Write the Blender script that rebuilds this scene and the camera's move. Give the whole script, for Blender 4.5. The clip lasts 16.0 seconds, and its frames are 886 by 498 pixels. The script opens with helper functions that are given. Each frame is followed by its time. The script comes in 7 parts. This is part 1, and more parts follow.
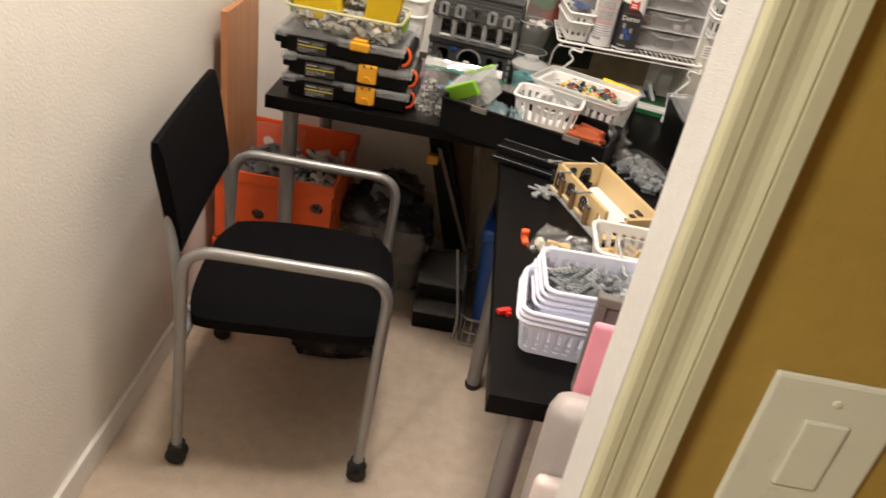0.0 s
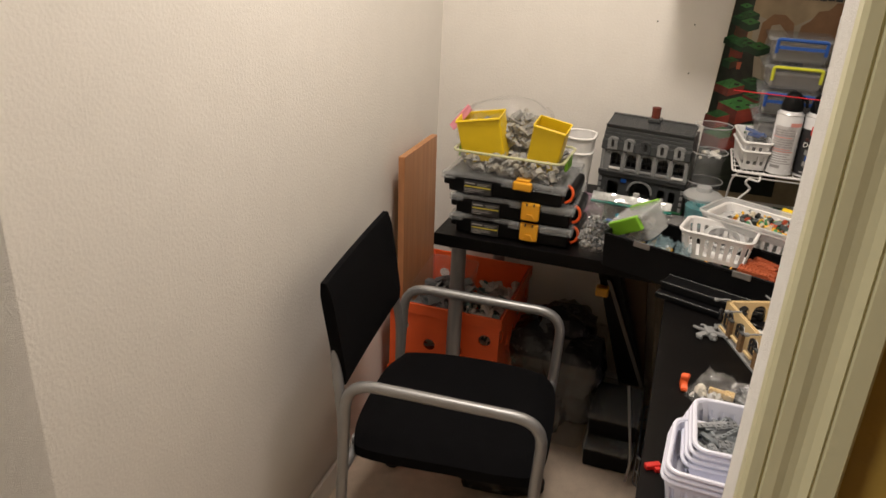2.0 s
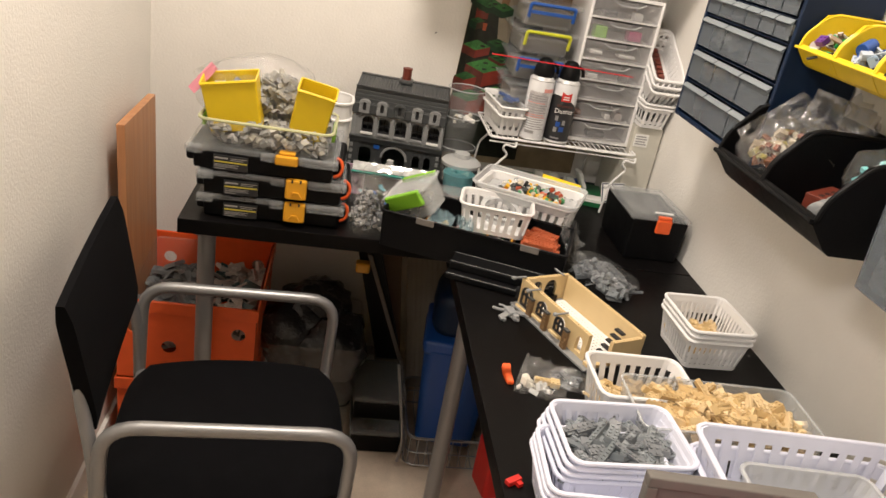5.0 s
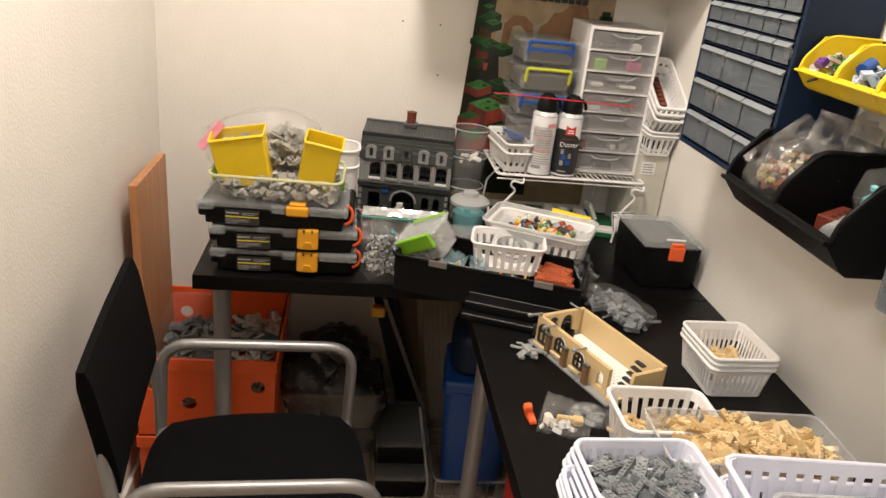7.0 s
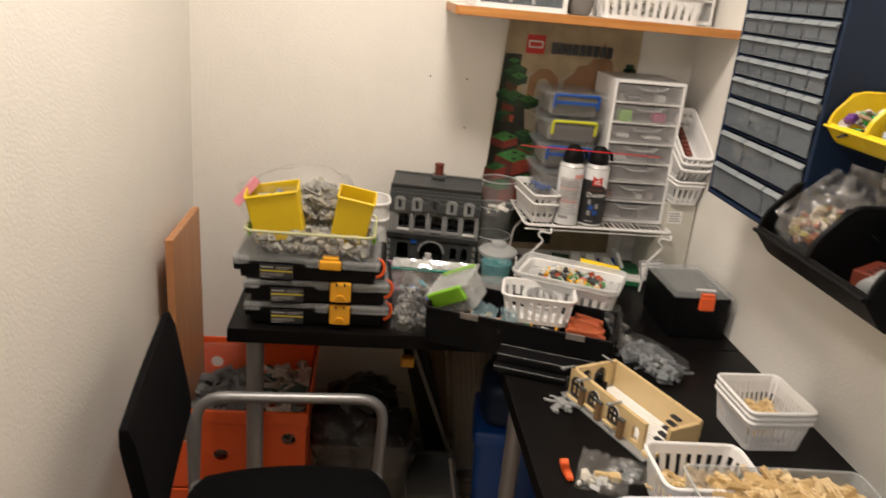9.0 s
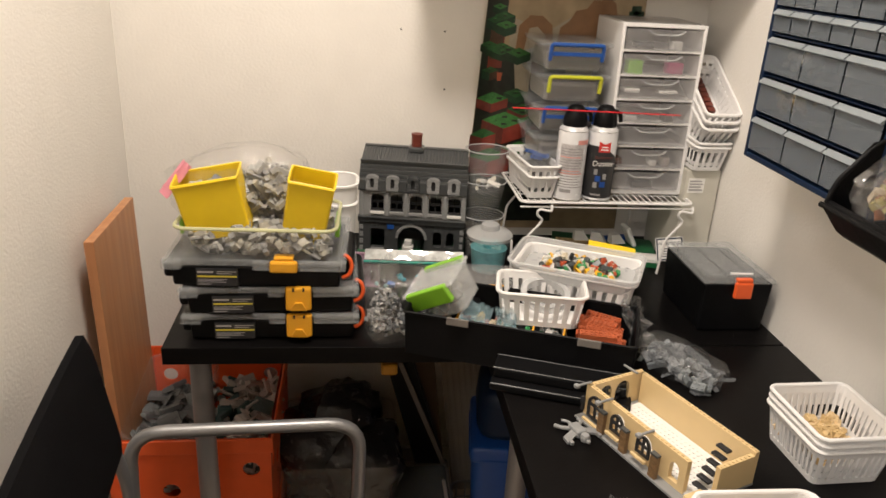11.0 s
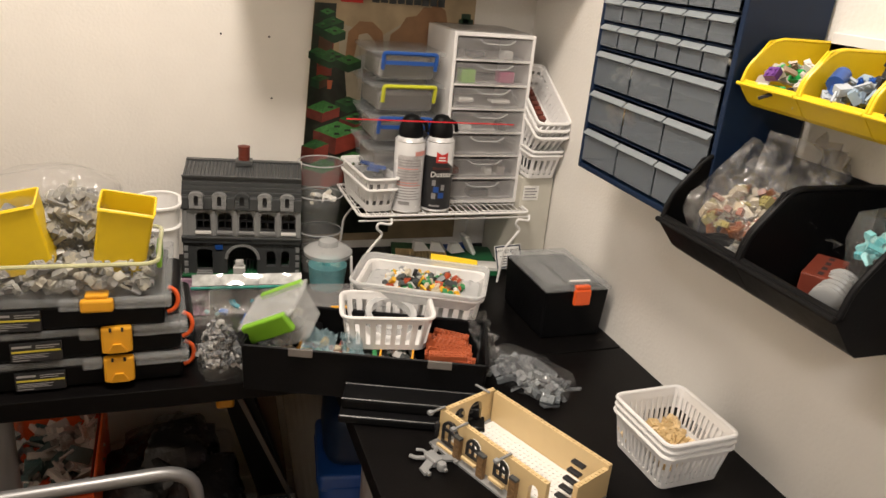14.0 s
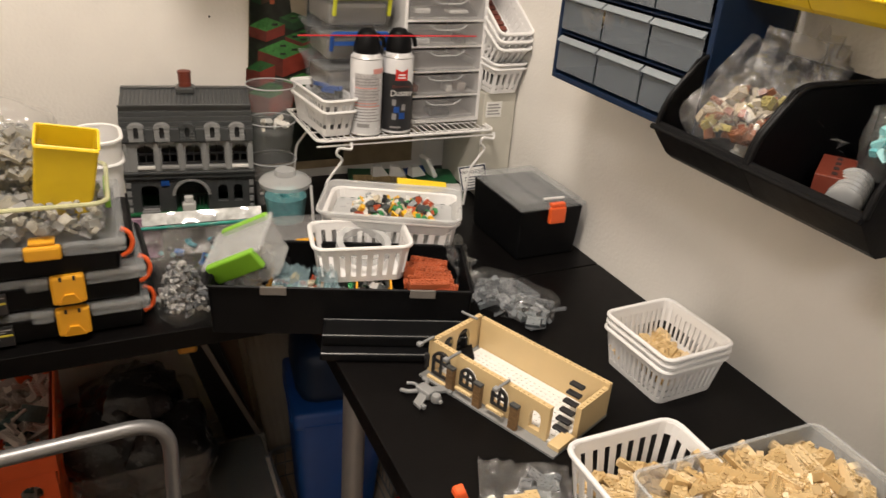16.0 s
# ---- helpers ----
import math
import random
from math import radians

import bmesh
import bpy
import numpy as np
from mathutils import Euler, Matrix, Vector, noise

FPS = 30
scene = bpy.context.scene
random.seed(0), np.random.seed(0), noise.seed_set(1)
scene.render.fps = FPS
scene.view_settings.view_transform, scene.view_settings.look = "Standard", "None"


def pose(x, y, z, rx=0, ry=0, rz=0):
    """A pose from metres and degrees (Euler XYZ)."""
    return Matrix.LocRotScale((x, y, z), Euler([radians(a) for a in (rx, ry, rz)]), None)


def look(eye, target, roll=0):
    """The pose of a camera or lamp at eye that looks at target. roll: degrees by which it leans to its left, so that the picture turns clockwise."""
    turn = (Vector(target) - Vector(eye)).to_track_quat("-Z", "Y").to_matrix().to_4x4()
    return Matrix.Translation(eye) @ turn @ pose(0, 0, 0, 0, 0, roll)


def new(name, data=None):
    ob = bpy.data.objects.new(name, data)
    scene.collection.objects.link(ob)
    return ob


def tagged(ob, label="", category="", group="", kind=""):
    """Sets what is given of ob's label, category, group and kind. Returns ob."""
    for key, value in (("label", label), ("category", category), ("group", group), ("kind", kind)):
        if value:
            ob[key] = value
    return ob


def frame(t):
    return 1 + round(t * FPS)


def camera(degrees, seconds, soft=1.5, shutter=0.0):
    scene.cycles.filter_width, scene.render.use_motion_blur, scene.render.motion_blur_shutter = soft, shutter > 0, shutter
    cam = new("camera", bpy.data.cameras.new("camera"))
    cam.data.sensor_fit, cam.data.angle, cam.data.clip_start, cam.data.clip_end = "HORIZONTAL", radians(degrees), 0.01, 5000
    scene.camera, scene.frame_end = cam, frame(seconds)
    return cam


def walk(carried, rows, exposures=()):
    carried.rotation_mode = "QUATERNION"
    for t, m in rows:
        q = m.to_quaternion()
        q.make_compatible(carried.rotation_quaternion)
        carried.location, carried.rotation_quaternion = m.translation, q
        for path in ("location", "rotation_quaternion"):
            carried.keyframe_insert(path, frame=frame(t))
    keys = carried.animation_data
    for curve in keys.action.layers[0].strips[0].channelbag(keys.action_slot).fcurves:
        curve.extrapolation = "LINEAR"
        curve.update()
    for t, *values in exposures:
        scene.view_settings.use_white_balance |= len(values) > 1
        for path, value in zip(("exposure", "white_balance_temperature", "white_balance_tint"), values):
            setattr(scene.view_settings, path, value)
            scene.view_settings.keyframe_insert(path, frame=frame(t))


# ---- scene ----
cam = camera(60.8, 16.0, shutter=0.4)
PATH = [
    (0, (0.69, -2.361, 1.435), (0.706, -0.639, 0.418), 10.7),
    (0.5, (0.671, -2.364, 1.436), (0.563, -0.629, 0.446), 9.8),
    (1, (0.67, -2.376, 1.446), (0.481, -0.641, 0.47), 9.3),
    (1.5, (0.761, -2.367, 1.479), (0.333, -0.61, 0.625), 5.7),
    (2, (0.773, -2.333, 1.486), (0.224, -0.583, 0.689), 3.0),
    (2.5, (0.64, -2.249, 1.453), (0.437, -0.416, 0.678), 8.9),
    (3, (0.537, -2.163, 1.451), (0.66, -0.33, 0.659), 11.5),
    (3.5, (0.533, -2.147, 1.447), (0.769, -0.323, 0.661), 12.8),
    (3.7, (0.539, -2.142, 1.449), (0.826, -0.329, 0.656), 12.9),
    (5.8, (0.515, -2.14, 1.454), (0.79, -0.346, 0.613), 8.9),
    (6, (0.517, -2.14, 1.465), (0.784, -0.338, 0.641), 8.3),
    (6.5, (0.522, -2.135, 1.465), (0.785, -0.312, 0.685), 6.6),
    (7, (0.523, -2.136, 1.466), (0.787, -0.303, 0.711), 6.4),
    (7.5, (0.52, -2.134, 1.468), (0.798, -0.297, 0.726), 6.7),
    (8, (0.527, -2.136, 1.475), (0.844, -0.298, 0.755), 6.8),
    (8.5, (0.516, -2.136, 1.474), (0.813, -0.289, 0.768), 6.2),
    (9, (0.49, -2.14, 1.494), (0.702, -0.264, 0.834), 5.4),
    (9.2, (0.485, -2.126, 1.489), (0.649, -0.235, 0.859), 5.4),
    (11.3, (0.55, -1.801, 1.427), (0.824, 0.024, 0.655), 2.0),
    (11.5, (0.544, -1.786, 1.425), (0.89, 0.021, 0.641), 2.9),
    (12, (0.52, -1.774, 1.441), (0.943, 0.019, 0.662), 5.2),
    (12.5, (0.516, -1.771, 1.445), (1.01, 0.038, 0.752), 6.4),
    (13, (0.535, -1.764, 1.448), (1.157, 0.006, 0.755), 6.7),
    (13.5, (0.525, -1.756, 1.446), (1.195, -0.008, 0.742), 6.8),
    (14, (0.542, -1.756, 1.447), (1.208, -0.012, 0.729), 5.5),
    (14.5, (0.541, -1.748, 1.443), (1.216, -0.021, 0.693), 5.3),
    (15, (0.537, -1.74, 1.436), (1.21, -0.025, 0.657), 4.9),
    (15.5, (0.524, -1.71, 1.419), (1.228, -0.042, 0.567), 3.7),
    (16, (0.501, -1.669, 1.408), (1.314, -0.068, 0.527), 4.7),
]
walk(cam, [(t, look(eye, target, roll)) for t, eye, target, roll in PATH],
     exposures=[(0.0, 0.05), (1.0, 0.0), (1.5, -0.3), (2.0, -0.56), (2.5, -0.36), (3.0, -0.32), (3.5, -0.10), (6.0, -0.14), (8.0, -0.19), (9.0, -0.44), (11.5, -0.20), (12.5, -0.25), (16.0, -0.29)])

# ---- light ----
W, H, CEIL = 1.395, 0.74, 2.44
world = bpy.data.worlds.new("world")
scene.world = world
world.use_nodes = True
world.node_tree.nodes["Background"].inputs[0].default_value = (0.9, 0.85, 0.75, 1)
world.node_tree.nodes["Background"].inputs[1].default_value = 0.02


def lamp(name, place, target, size, watts, colour):
    data = bpy.data.lights.new(name, "AREA")
    data.shape, data.size, data.energy, data.color = "DISK", size, watts, colour
    ob = new(name, data)
    ob.matrix_world = look(place, target)
    return ob


lamp("closet_ceiling_light", (0.58, -0.98, CEIL - 0.03), (0.58, -0.97, 0), 0.34, 31.0, (1.0, 0.885, 0.775))
lamp("hall_ceiling_light", (-0.30, -2.95, CEIL - 0.03), (-0.30, -2.94, 0), 0.4, 42.0, (1.0, 0.945, 0.90))


# ---- materials ----
def mat(name, colour, rough=0.5, metal=0.0, var=0.12, scale=30.0, bump=0.0, bump_scale=200.0, alpha=1.0, spec=0.5, per_object=0.0, coat=0.0, trans=0.0):
    m = bpy.data.materials.new(name)
    m.use_nodes = True
    nt = m.node_tree
    b = nt.nodes["Principled BSDF"]
    b.inputs["Roughness"].default_value = rough
    b.inputs["Metallic"].default_value = metal
    b.inputs["Alpha"].default_value = alpha
    b.inputs["Specular IOR Level"].default_value = spec
    b.inputs["Coat Weight"].default_value = coat
    b.inputs["Transmission Weight"].default_value = trans
    co = nt.nodes.new("ShaderNodeTexCoord")
    n1 = nt.nodes.new("ShaderNodeTexNoise")
    n1.inputs["Scale"].default_value, n1.inputs["Detail"].default_value = scale, 5
    nt.links.new(co.outputs["Object"], n1.inputs["Vector"])
    n2 = nt.nodes.new("ShaderNodeTexNoise")
    n2.inputs["Scale"].default_value, n2.inputs["Detail"].default_value = scale / 9, 2
    nt.links.new(co.outputs["Object"], n2.inputs["Vector"])
    add = nt.nodes.new("ShaderNodeMath")
    nt.links.new(n1.outputs["Fac"], add.inputs[0])
    nt.links.new(n2.outputs["Fac"], add.inputs[1])
    ramp = nt.nodes.new("ShaderNodeMapRange")
    ramp.inputs["From Min"].default_value, ramp.inputs["From Max"].default_value = 0.7, 1.3
    ramp.inputs["To Min"].default_value, ramp.inputs["To Max"].default_value = 1 - var, 1 + var * 0.6
    nt.links.new(add.outputs[0], ramp.inputs["Value"])
    hsv = nt.nodes.new("ShaderNodeHueSaturation")
    hsv.inputs["Color"].default_value = (*colour, 1)
    nt.links.new(ramp.outputs[0], hsv.inputs["Value"])
    if per_object:
        info = nt.nodes.new("ShaderNodeNewGeometry")
        r2 = nt.nodes.new("ShaderNodeMapRange")
        r2.inputs["To Min"].default_value, r2.inputs["To Max"].default_value = 1 - per_object, 1 + per_object * 0.5
        nt.links.new(info.outputs["Random Per Island"], r2.inputs["Value"])
        mul = nt.nodes.new("ShaderNodeMath")
        mul.operation = "MULTIPLY"
        nt.links.new(ramp.outputs[0], mul.inputs[0])
        nt.links.new(r2.outputs[0], mul.inputs[1])
        nt.links.new(mul.outputs[0], hsv.inputs["Value"])
    nt.links.new(hsv.outputs[0], b.inputs["Base Color"])
    r3 = nt.nodes.new("ShaderNodeMapRange")
    r3.inputs["To Min"].default_value, r3.inputs["To Max"].default_value = max(0.02, rough - 0.1), min(1, rough + 0.1)
    nt.links.new(n1.outputs["Fac"], r3.inputs["Value"])
    nt.links.new(r3.outputs[0], b.inputs["Roughness"])
    if bump:
        n3 = nt.nodes.new("ShaderNodeTexNoise")
        n3.inputs["Scale"].default_value, n3.inputs["Detail"].default_value = bump_scale, 3
        nt.links.new(co.outputs["Object"], n3.inputs["Vector"])
        bp = nt.nodes.new("ShaderNodeBump")
        bp.inputs["Strength"].default_value, bp.inputs["Distance"].default_value = bump, 0.004
        nt.links.new(n3.outputs["Fac"], bp.inputs["Height"])
        nt.links.new(bp.outputs[0], b.inputs["Normal"])
    return m


def mixed(name, colours, rough=0.35, scale=0.0):
    """Plastic pieces whose colour is drawn at random from a few, piece by piece."""
    m = mat(name, colours[0], rough, var=0.06)
    nt = m.node_tree
    geo = nt.nodes.new("ShaderNodeNewGeometry")
    ramp = nt.nodes.new("ShaderNodeValToRGB")
    ramp.color_ramp.interpolation = "CONSTANT"
    el = ramp.color_ramp.elements
    while len(el) < len(colours):
        el.new(0.5)
    for i, c in enumerate(colours):
        el[i].position, el[i].color = i / len(colours), (*c, 1)
    nt.links.new(geo.outputs["Random Per Island"], ramp.inputs[0])
    hsv = [n for n in nt.nodes if n.type == "HUE_SAT"][0]
    nt.links.new(ramp.outputs[0], hsv.inputs["Color"])
    return m


def wood_mat(name, dark, light, rough=0.45, axis=2):
    m = mat(name, dark, rough, var=0.1)
    nt = m.node_tree
    co = nt.nodes.new("ShaderNodeTexCoord")
    mp = nt.nodes.new("ShaderNodeMapping")
    s = [60.0, 60.0, 60.0]
    s[axis] = 3.0
    mp.inputs["Scale"].default_value = s
    nz = nt.nodes.new("ShaderNodeTexNoise")
    nz.inputs["Scale"].default_value, nz.inputs["Detail"].default_value = 1.0, 6
    ramp = nt.nodes.new("ShaderNodeValToRGB")
    ramp.color_ramp.elements[0].position, ramp.color_ramp.elements[0].color = 0.35, (*dark, 1)
    ramp.color_ramp.elements[1].position, ramp.color_ramp.elements[1].color = 0.68, (*light, 1)
    nt.links.new(co.outputs["Object"], mp.inputs[0])
    nt.links.new(mp.outputs[0], nz.inputs["Vector"])
    nt.links.new(nz.outputs["Fac"], ramp.inputs[0])
    hsv = [n for n in nt.nodes if n.type == "HUE_SAT"][0]
    nt.links.new(ramp.outputs[0], hsv.inputs["Color"])
    return m


M_WALL = mat("white_wall_paint", (0.825, 0.795, 0.745), 0.6, var=0.03, scale=14, bump=0.24, bump_scale=150)
M_JAMB = mat("textured_white_jamb", (0.74, 0.73, 0.70), 0.7, var=0.06, scale=90, bump=0.4, bump_scale=700)
M_OCHRE = mat("ochre_wall_paint", (0.42, 0.28, 0.055), 0.55, var=0.08, scale=60, bump=0.12, bump_scale=320)
M_CASING = mat("cream_trim_paint", (0.66, 0.64, 0.42), 0.4, var=0.05, scale=20, bump=0.1, bump_scale=150)
M_SWITCH = mat("ivory_switch_plastic", (0.74, 0.74, 0.58), 0.3, var=0.03)
M_BASE = mat("white_baseboard_paint", (0.80, 0.78, 0.74), 0.4, var=0.04)
M_CEIL = mat("ceiling_paint", (0.8, 0.78, 0.74), 0.8, var=0.03, bump=0.3, bump_scale=120)
M_CARPET = mat("beige_carpet", (0.70, 0.58, 0.46), 0.95, var=0.11, scale=240, bump=1.0, bump_scale=600, spec=0.1)
M_TABLE = mat("black_brown_table_foil", (0.0045, 0.004, 0.004), 0.36, var=0.3, scale=60, bump=0.08, bump_scale=300, spec=0.10)
M_TUBE = mat("silver_grey_lacquered_steel", (0.33, 0.33, 0.335), 0.40, 0.6, var=0.06)
M_LEG = mat("grey_lacquered_table_leg", (0.27, 0.26, 0.26), 0.4, 0.5, var=0.06)
M_CLOTH = mat("black_chair_fabric", (0.0045, 0.0045, 0.0055), 0.95, var=0.3, scale=300, bump=0.5, bump_scale=900, spec=0.1)
M_RUBBER = mat("black_rubber", (0.012, 0.012, 0.013), 0.6, var=0.2)
M_BLACK = mat("black_plastic", (0.005, 0.005, 0.0055), 0.45, var=0.2, scale=50, bump=0.05, spec=0.13)
M_NAVY = mat("navy_blue_plastic", (0.0055, 0.0165, 0.045), 0.42, var=0.12, scale=50, spec=0.25)
M_WHITE = mat("white_plastic", (0.80, 0.79, 0.78), 0.35, var=0.03)
M_LILAC = mat("white_plastic_bluish", (0.74, 0.75, 0.86), 0.35, var=0.03)
M_YELLOW = mat("yellow_plastic", (0.82, 0.58, 0.015), 0.35, var=0.05)
M_AMBER = mat("amber_latch_plastic", (0.75, 0.36, 0.02), 0.4, var=0.06)
M_ORANGE = mat("orange_plastic", (0.86, 0.125, 0.028), 0.4, var=0.08)
M_BLUE = mat("blue_plastic", (0.012, 0.07, 0.30), 0.35, var=0.08)
M_CLEAR = mat("clear_plastic", (0.78, 0.80, 0.80), 0.08, var=0.03, alpha=0.06)
M_FROST = mat("frosted_plastic", (0.70, 0.71, 0.71), 0.3, var=0.04, alpha=0.48)
M_DRAWER = mat("smoky_frosted_drawer", (0.16, 0.185, 0.21), 0.3, var=0.05, scale=9, alpha=0.55)
M_CLOUD = mat("clouded_drawer_plastic", (0.46, 0.45, 0.45), 0.22, var=0.1, scale=25, alpha=0.24)
M_LID = mat("translucent_grey_lid", (0.46, 0.48, 0.49), 0.2, var=0.08, scale=16, alpha=0.23)
M_SMOKE = mat("smoked_clear_lid", (0.26, 0.27, 0.27), 0.2, var=0.08, alpha=0.30)


def film_mat(name, clear=0.90, gloss=0.045, haze=0.022, crease=45.0):
    """Thin creased film: mostly see-through, with sharp glints and a little haze."""
    m = bpy.data.materials.new(name)
    m.use_nodes = True
    nt = m.node_tree
    nt.nodes.remove(nt.nodes["Principled BSDF"])
    out = nt.nodes["Material Output"]
    tr, gl, df = (nt.nodes.new("ShaderNodeBsdf" + k) for k in ("Transparent", "Glossy", "Diffuse"))
    tr.inputs["Color"].default_value = (clear, clear, clear, 1)
    gl.inputs["Color"].default_value = (gloss, gloss, gloss, 1)
    gl.inputs["Roughness"].default_value = 0.12
    df.inputs["Color"].default_value = (haze, haze, haze, 1)
    co = nt.nodes.new("ShaderNodeTexCoord")
    nz = nt.nodes.new("ShaderNodeTexNoise")
    nz.inputs["Scale"].default_value, nz.inputs["Detail"].default_value, nz.inputs["Distortion"].default_value = crease, 3, 1.5
    bp = nt.nodes.new("ShaderNodeBump")
    bp.inputs["Strength"].default_value, bp.inputs["Distance"].default_value = 1.0, 0.006
    nt.links.new(co.outputs["Object"], nz.inputs["Vector"])
    nt.links.new(nz.outputs["Fac"], bp.inputs["Height"])
    nt.links.new(bp.outputs[0], gl.inputs["Normal"])
    a1, a2 = nt.nodes.new("ShaderNodeAddShader"), nt.nodes.new("ShaderNodeAddShader")
    nt.links.new(tr.outputs[0], a1.inputs[0])
    nt.links.new(gl.outputs[0], a1.inputs[1])
    nt.links.new(a1.outputs[0], a2.inputs[0])
    nt.links.new(df.outputs[0], a2.inputs[1])
    nt.links.new(a2.outputs[0], out.inputs["Surface"])
    return m


M_BAG = film_mat("clear_polythene_bag")
M_WOOD = wood_mat("orange_brown_wood_veneer", (0.46, 0.20, 0.085), (0.56, 0.28, 0.13))
M_SHELF = wood_mat("shelf_edge_wood", (0.42, 0.16, 0.035), (0.55, 0.25, 0.07), axis=0)
M_WIRE = mat("white_coated_wire", (0.80, 0.79, 0.77), 0.35, var=0.03)
M_TAN = mat("tan_brick_plastic", (0.70, 0.52, 0.27), 0.35, var=0.05, per_object=0.08)
M_TANS = mixed("tan_loose_pieces", [(0.70, 0.52, 0.27), (0.62, 0.44, 0.21), (0.76, 0.58, 0.33), (0.57, 0.40, 0.19)])
M_GREYS = mixed("grey_loose_pieces", [(0.19, 0.21, 0.22), (0.26, 0.28, 0.29), (0.15, 0.16, 0.17), (0.22, 0.23, 0.24)])
M_LGREYS = mixed("light_grey_loose_pieces", [(0.29, 0.29, 0.28), (0.35, 0.35, 0.33), (0.23, 0.23, 0.23), (0.42, 0.40, 0.34)])
M_RUSTS = mixed("reddish_orange_pieces", [(0.42, 0.095, 0.035), (0.48, 0.12, 0.05), (0.36, 0.075, 0.03)])
M_MIXED = mixed("mixed_colour_pieces", [(0.7, 0.68, 0.62), (0.75, 0.42, 0.02), (0.08, 0.09, 0.09), (0.05, 0.28, 0.10), (0.62, 0.55, 0.42), (0.45, 0.08, 0.03), (0.7, 0.7, 0.68), (0.03, 0.03, 0.03)])
M_WHITES = mixed("white_pieces", [(0.75, 0.73, 0.68), (0.68, 0.64, 0.55), (0.6, 0.6, 0.58)])
M_TEALS = mixed("teal_pieces", [(0.10, 0.42, 0.46), (0.20, 0.55, 0.58), (0.35, 0.62, 0.62)])
M_BROWNS = mixed("brown_pieces", [(0.20, 0.05, 0.02), (0.25, 0.07, 0.03)])
M_DGREY = mat("dark_grey_brick_plastic", (0.060, 0.064, 0.066), 0.35, var=0.1, per_object=0.2)
M_MGREY = mat("mid_grey_brick_plastic", (0.27, 0.275, 0.275), 0.35, var=0.08, per_object=0.15)
M_RED = mat("reddish_brown_brick_plastic", (0.15, 0.032, 0.019), 0.35, var=0.08)
M_GREEN = mat("lime_green_lid", (0.22, 0.50, 0.035), 0.35, var=0.05)
M_DGREEN = mat("dark_green_plate", (0.015, 0.12, 0.045), 0.35, var=0.06)
M_PINK = mat("pink_plastic", (0.78, 0.30, 0.38), 0.4, var=0.05)
M_GREYP = mat("warm_grey_plastic", (0.40, 0.36, 0.34), 0.45, var=0.06)
M_BEIGE = mat("aged_beige_card", (0.55, 0.53, 0.46), 0.6, var=0.06, scale=25)
M_PAPER = mat("white_paper", (0.78, 0.77, 0.74), 0.6, var=0.04)
M_INK = mat("dark_ink", (0.02, 0.02, 0.022), 0.5, var=0.1)
M_METAL = mat("brushed_can_metal", (0.62, 0.62, 0.62), 0.3, 0.35, var=0.05)
M_CUP = mat("thin_clear_cup", (0.72, 0.74, 0.74), 0.08, var=0.03, alpha=0.05)
M_TEALGEL = mat("teal_contents", (0.13, 0.40, 0.44), 0.35, var=0.35, scale=120)
M_PALEPINK = mat("pinkish_white_plastic", (0.72, 0.62, 0.58), 0.4, var=0.05)
M_DARKBAG = mat("dark_film", (0.028, 0.028, 0.03), 0.25, var=0.4, scale=40, bump=1.0, bump_scale=40)
M_BOARD = mat("grey_board", (0.16, 0.145, 0.13), 0.7, var=0.15, scale=20)


# ---- mesh helpers ----
def thing(name, label, category, m, group="", kind=""):
    ob = new(name)
    ob.matrix_world = m
    ob.empty_display_size = 0.02
    return tagged(ob, label, category, group, kind)


def part(name, bm, material, parent=None, label="", smooth=False):
    me = bpy.data.meshes.new(name)
    bmesh.ops.recalc_face_normals(bm, faces=bm.faces[:])
    bm.to_mesh(me)
    bm.free()
    if smooth:
        for p in me.polygons:
            p.use_smooth = True
        me.set_sharp_from_angle(angle=radians(40))
    for mm in (material if isinstance(material, (list, tuple)) else [material]):
        me.materials.append(mm)
    ob = new(name, me)
    if parent:
        ob.parent = parent
    if label:
        ob["label"] = label
    return ob


def solo(name, bm, material, label, category, m=None, group="", kind="", smooth=False):
    ob = part(name, bm, material, smooth=smooth)
    if m is not None:
        ob.matrix_world = m
    return tagged(ob, label, category, group, kind)


def hexa(bm, c, mi=0):
    v = [bm.verts.new(p) for p in c]
    for f in ((3, 2, 1, 0), (4, 5, 6, 7), (0, 1, 5, 4), (1, 2, 6, 5), (2, 3, 7, 6), (3, 0, 4, 7)):
        bm.faces.new([v[i] for i in f]).material_index = mi
    return v


def box(bm, lo, hi, bevel=0.0, m=None, taper=1.0, mi=0, seg=2):
    """An upright box; taper scales its foot."""
    (x0, y0, z0), (x1, y1, z1) = lo, hi
    cx, cy = (x0 + x1) / 2, (y0 + y1) / 2
    f = lambda x, y: (cx + (x - cx) * taper, cy + (y - cy) * taper, z0)
    c = [f(x0, y0), f(x1, y0), f(x1, y1), f(x0, y1), (x0, y0, z1), (x1, y0, z1), (x1, y1, z1), (x0, y1, z1)]
    v = hexa(bm, [Vector(p) if m is None else m @ Vector(p) for p in c], mi)
    if bevel:
        e = {e for w in v for e in w.link_edges}
        bmesh.ops.bevel(bm, geom=list(e), offset=bevel, segments=seg, affect="EDGES", profile=0.5)
    return bm


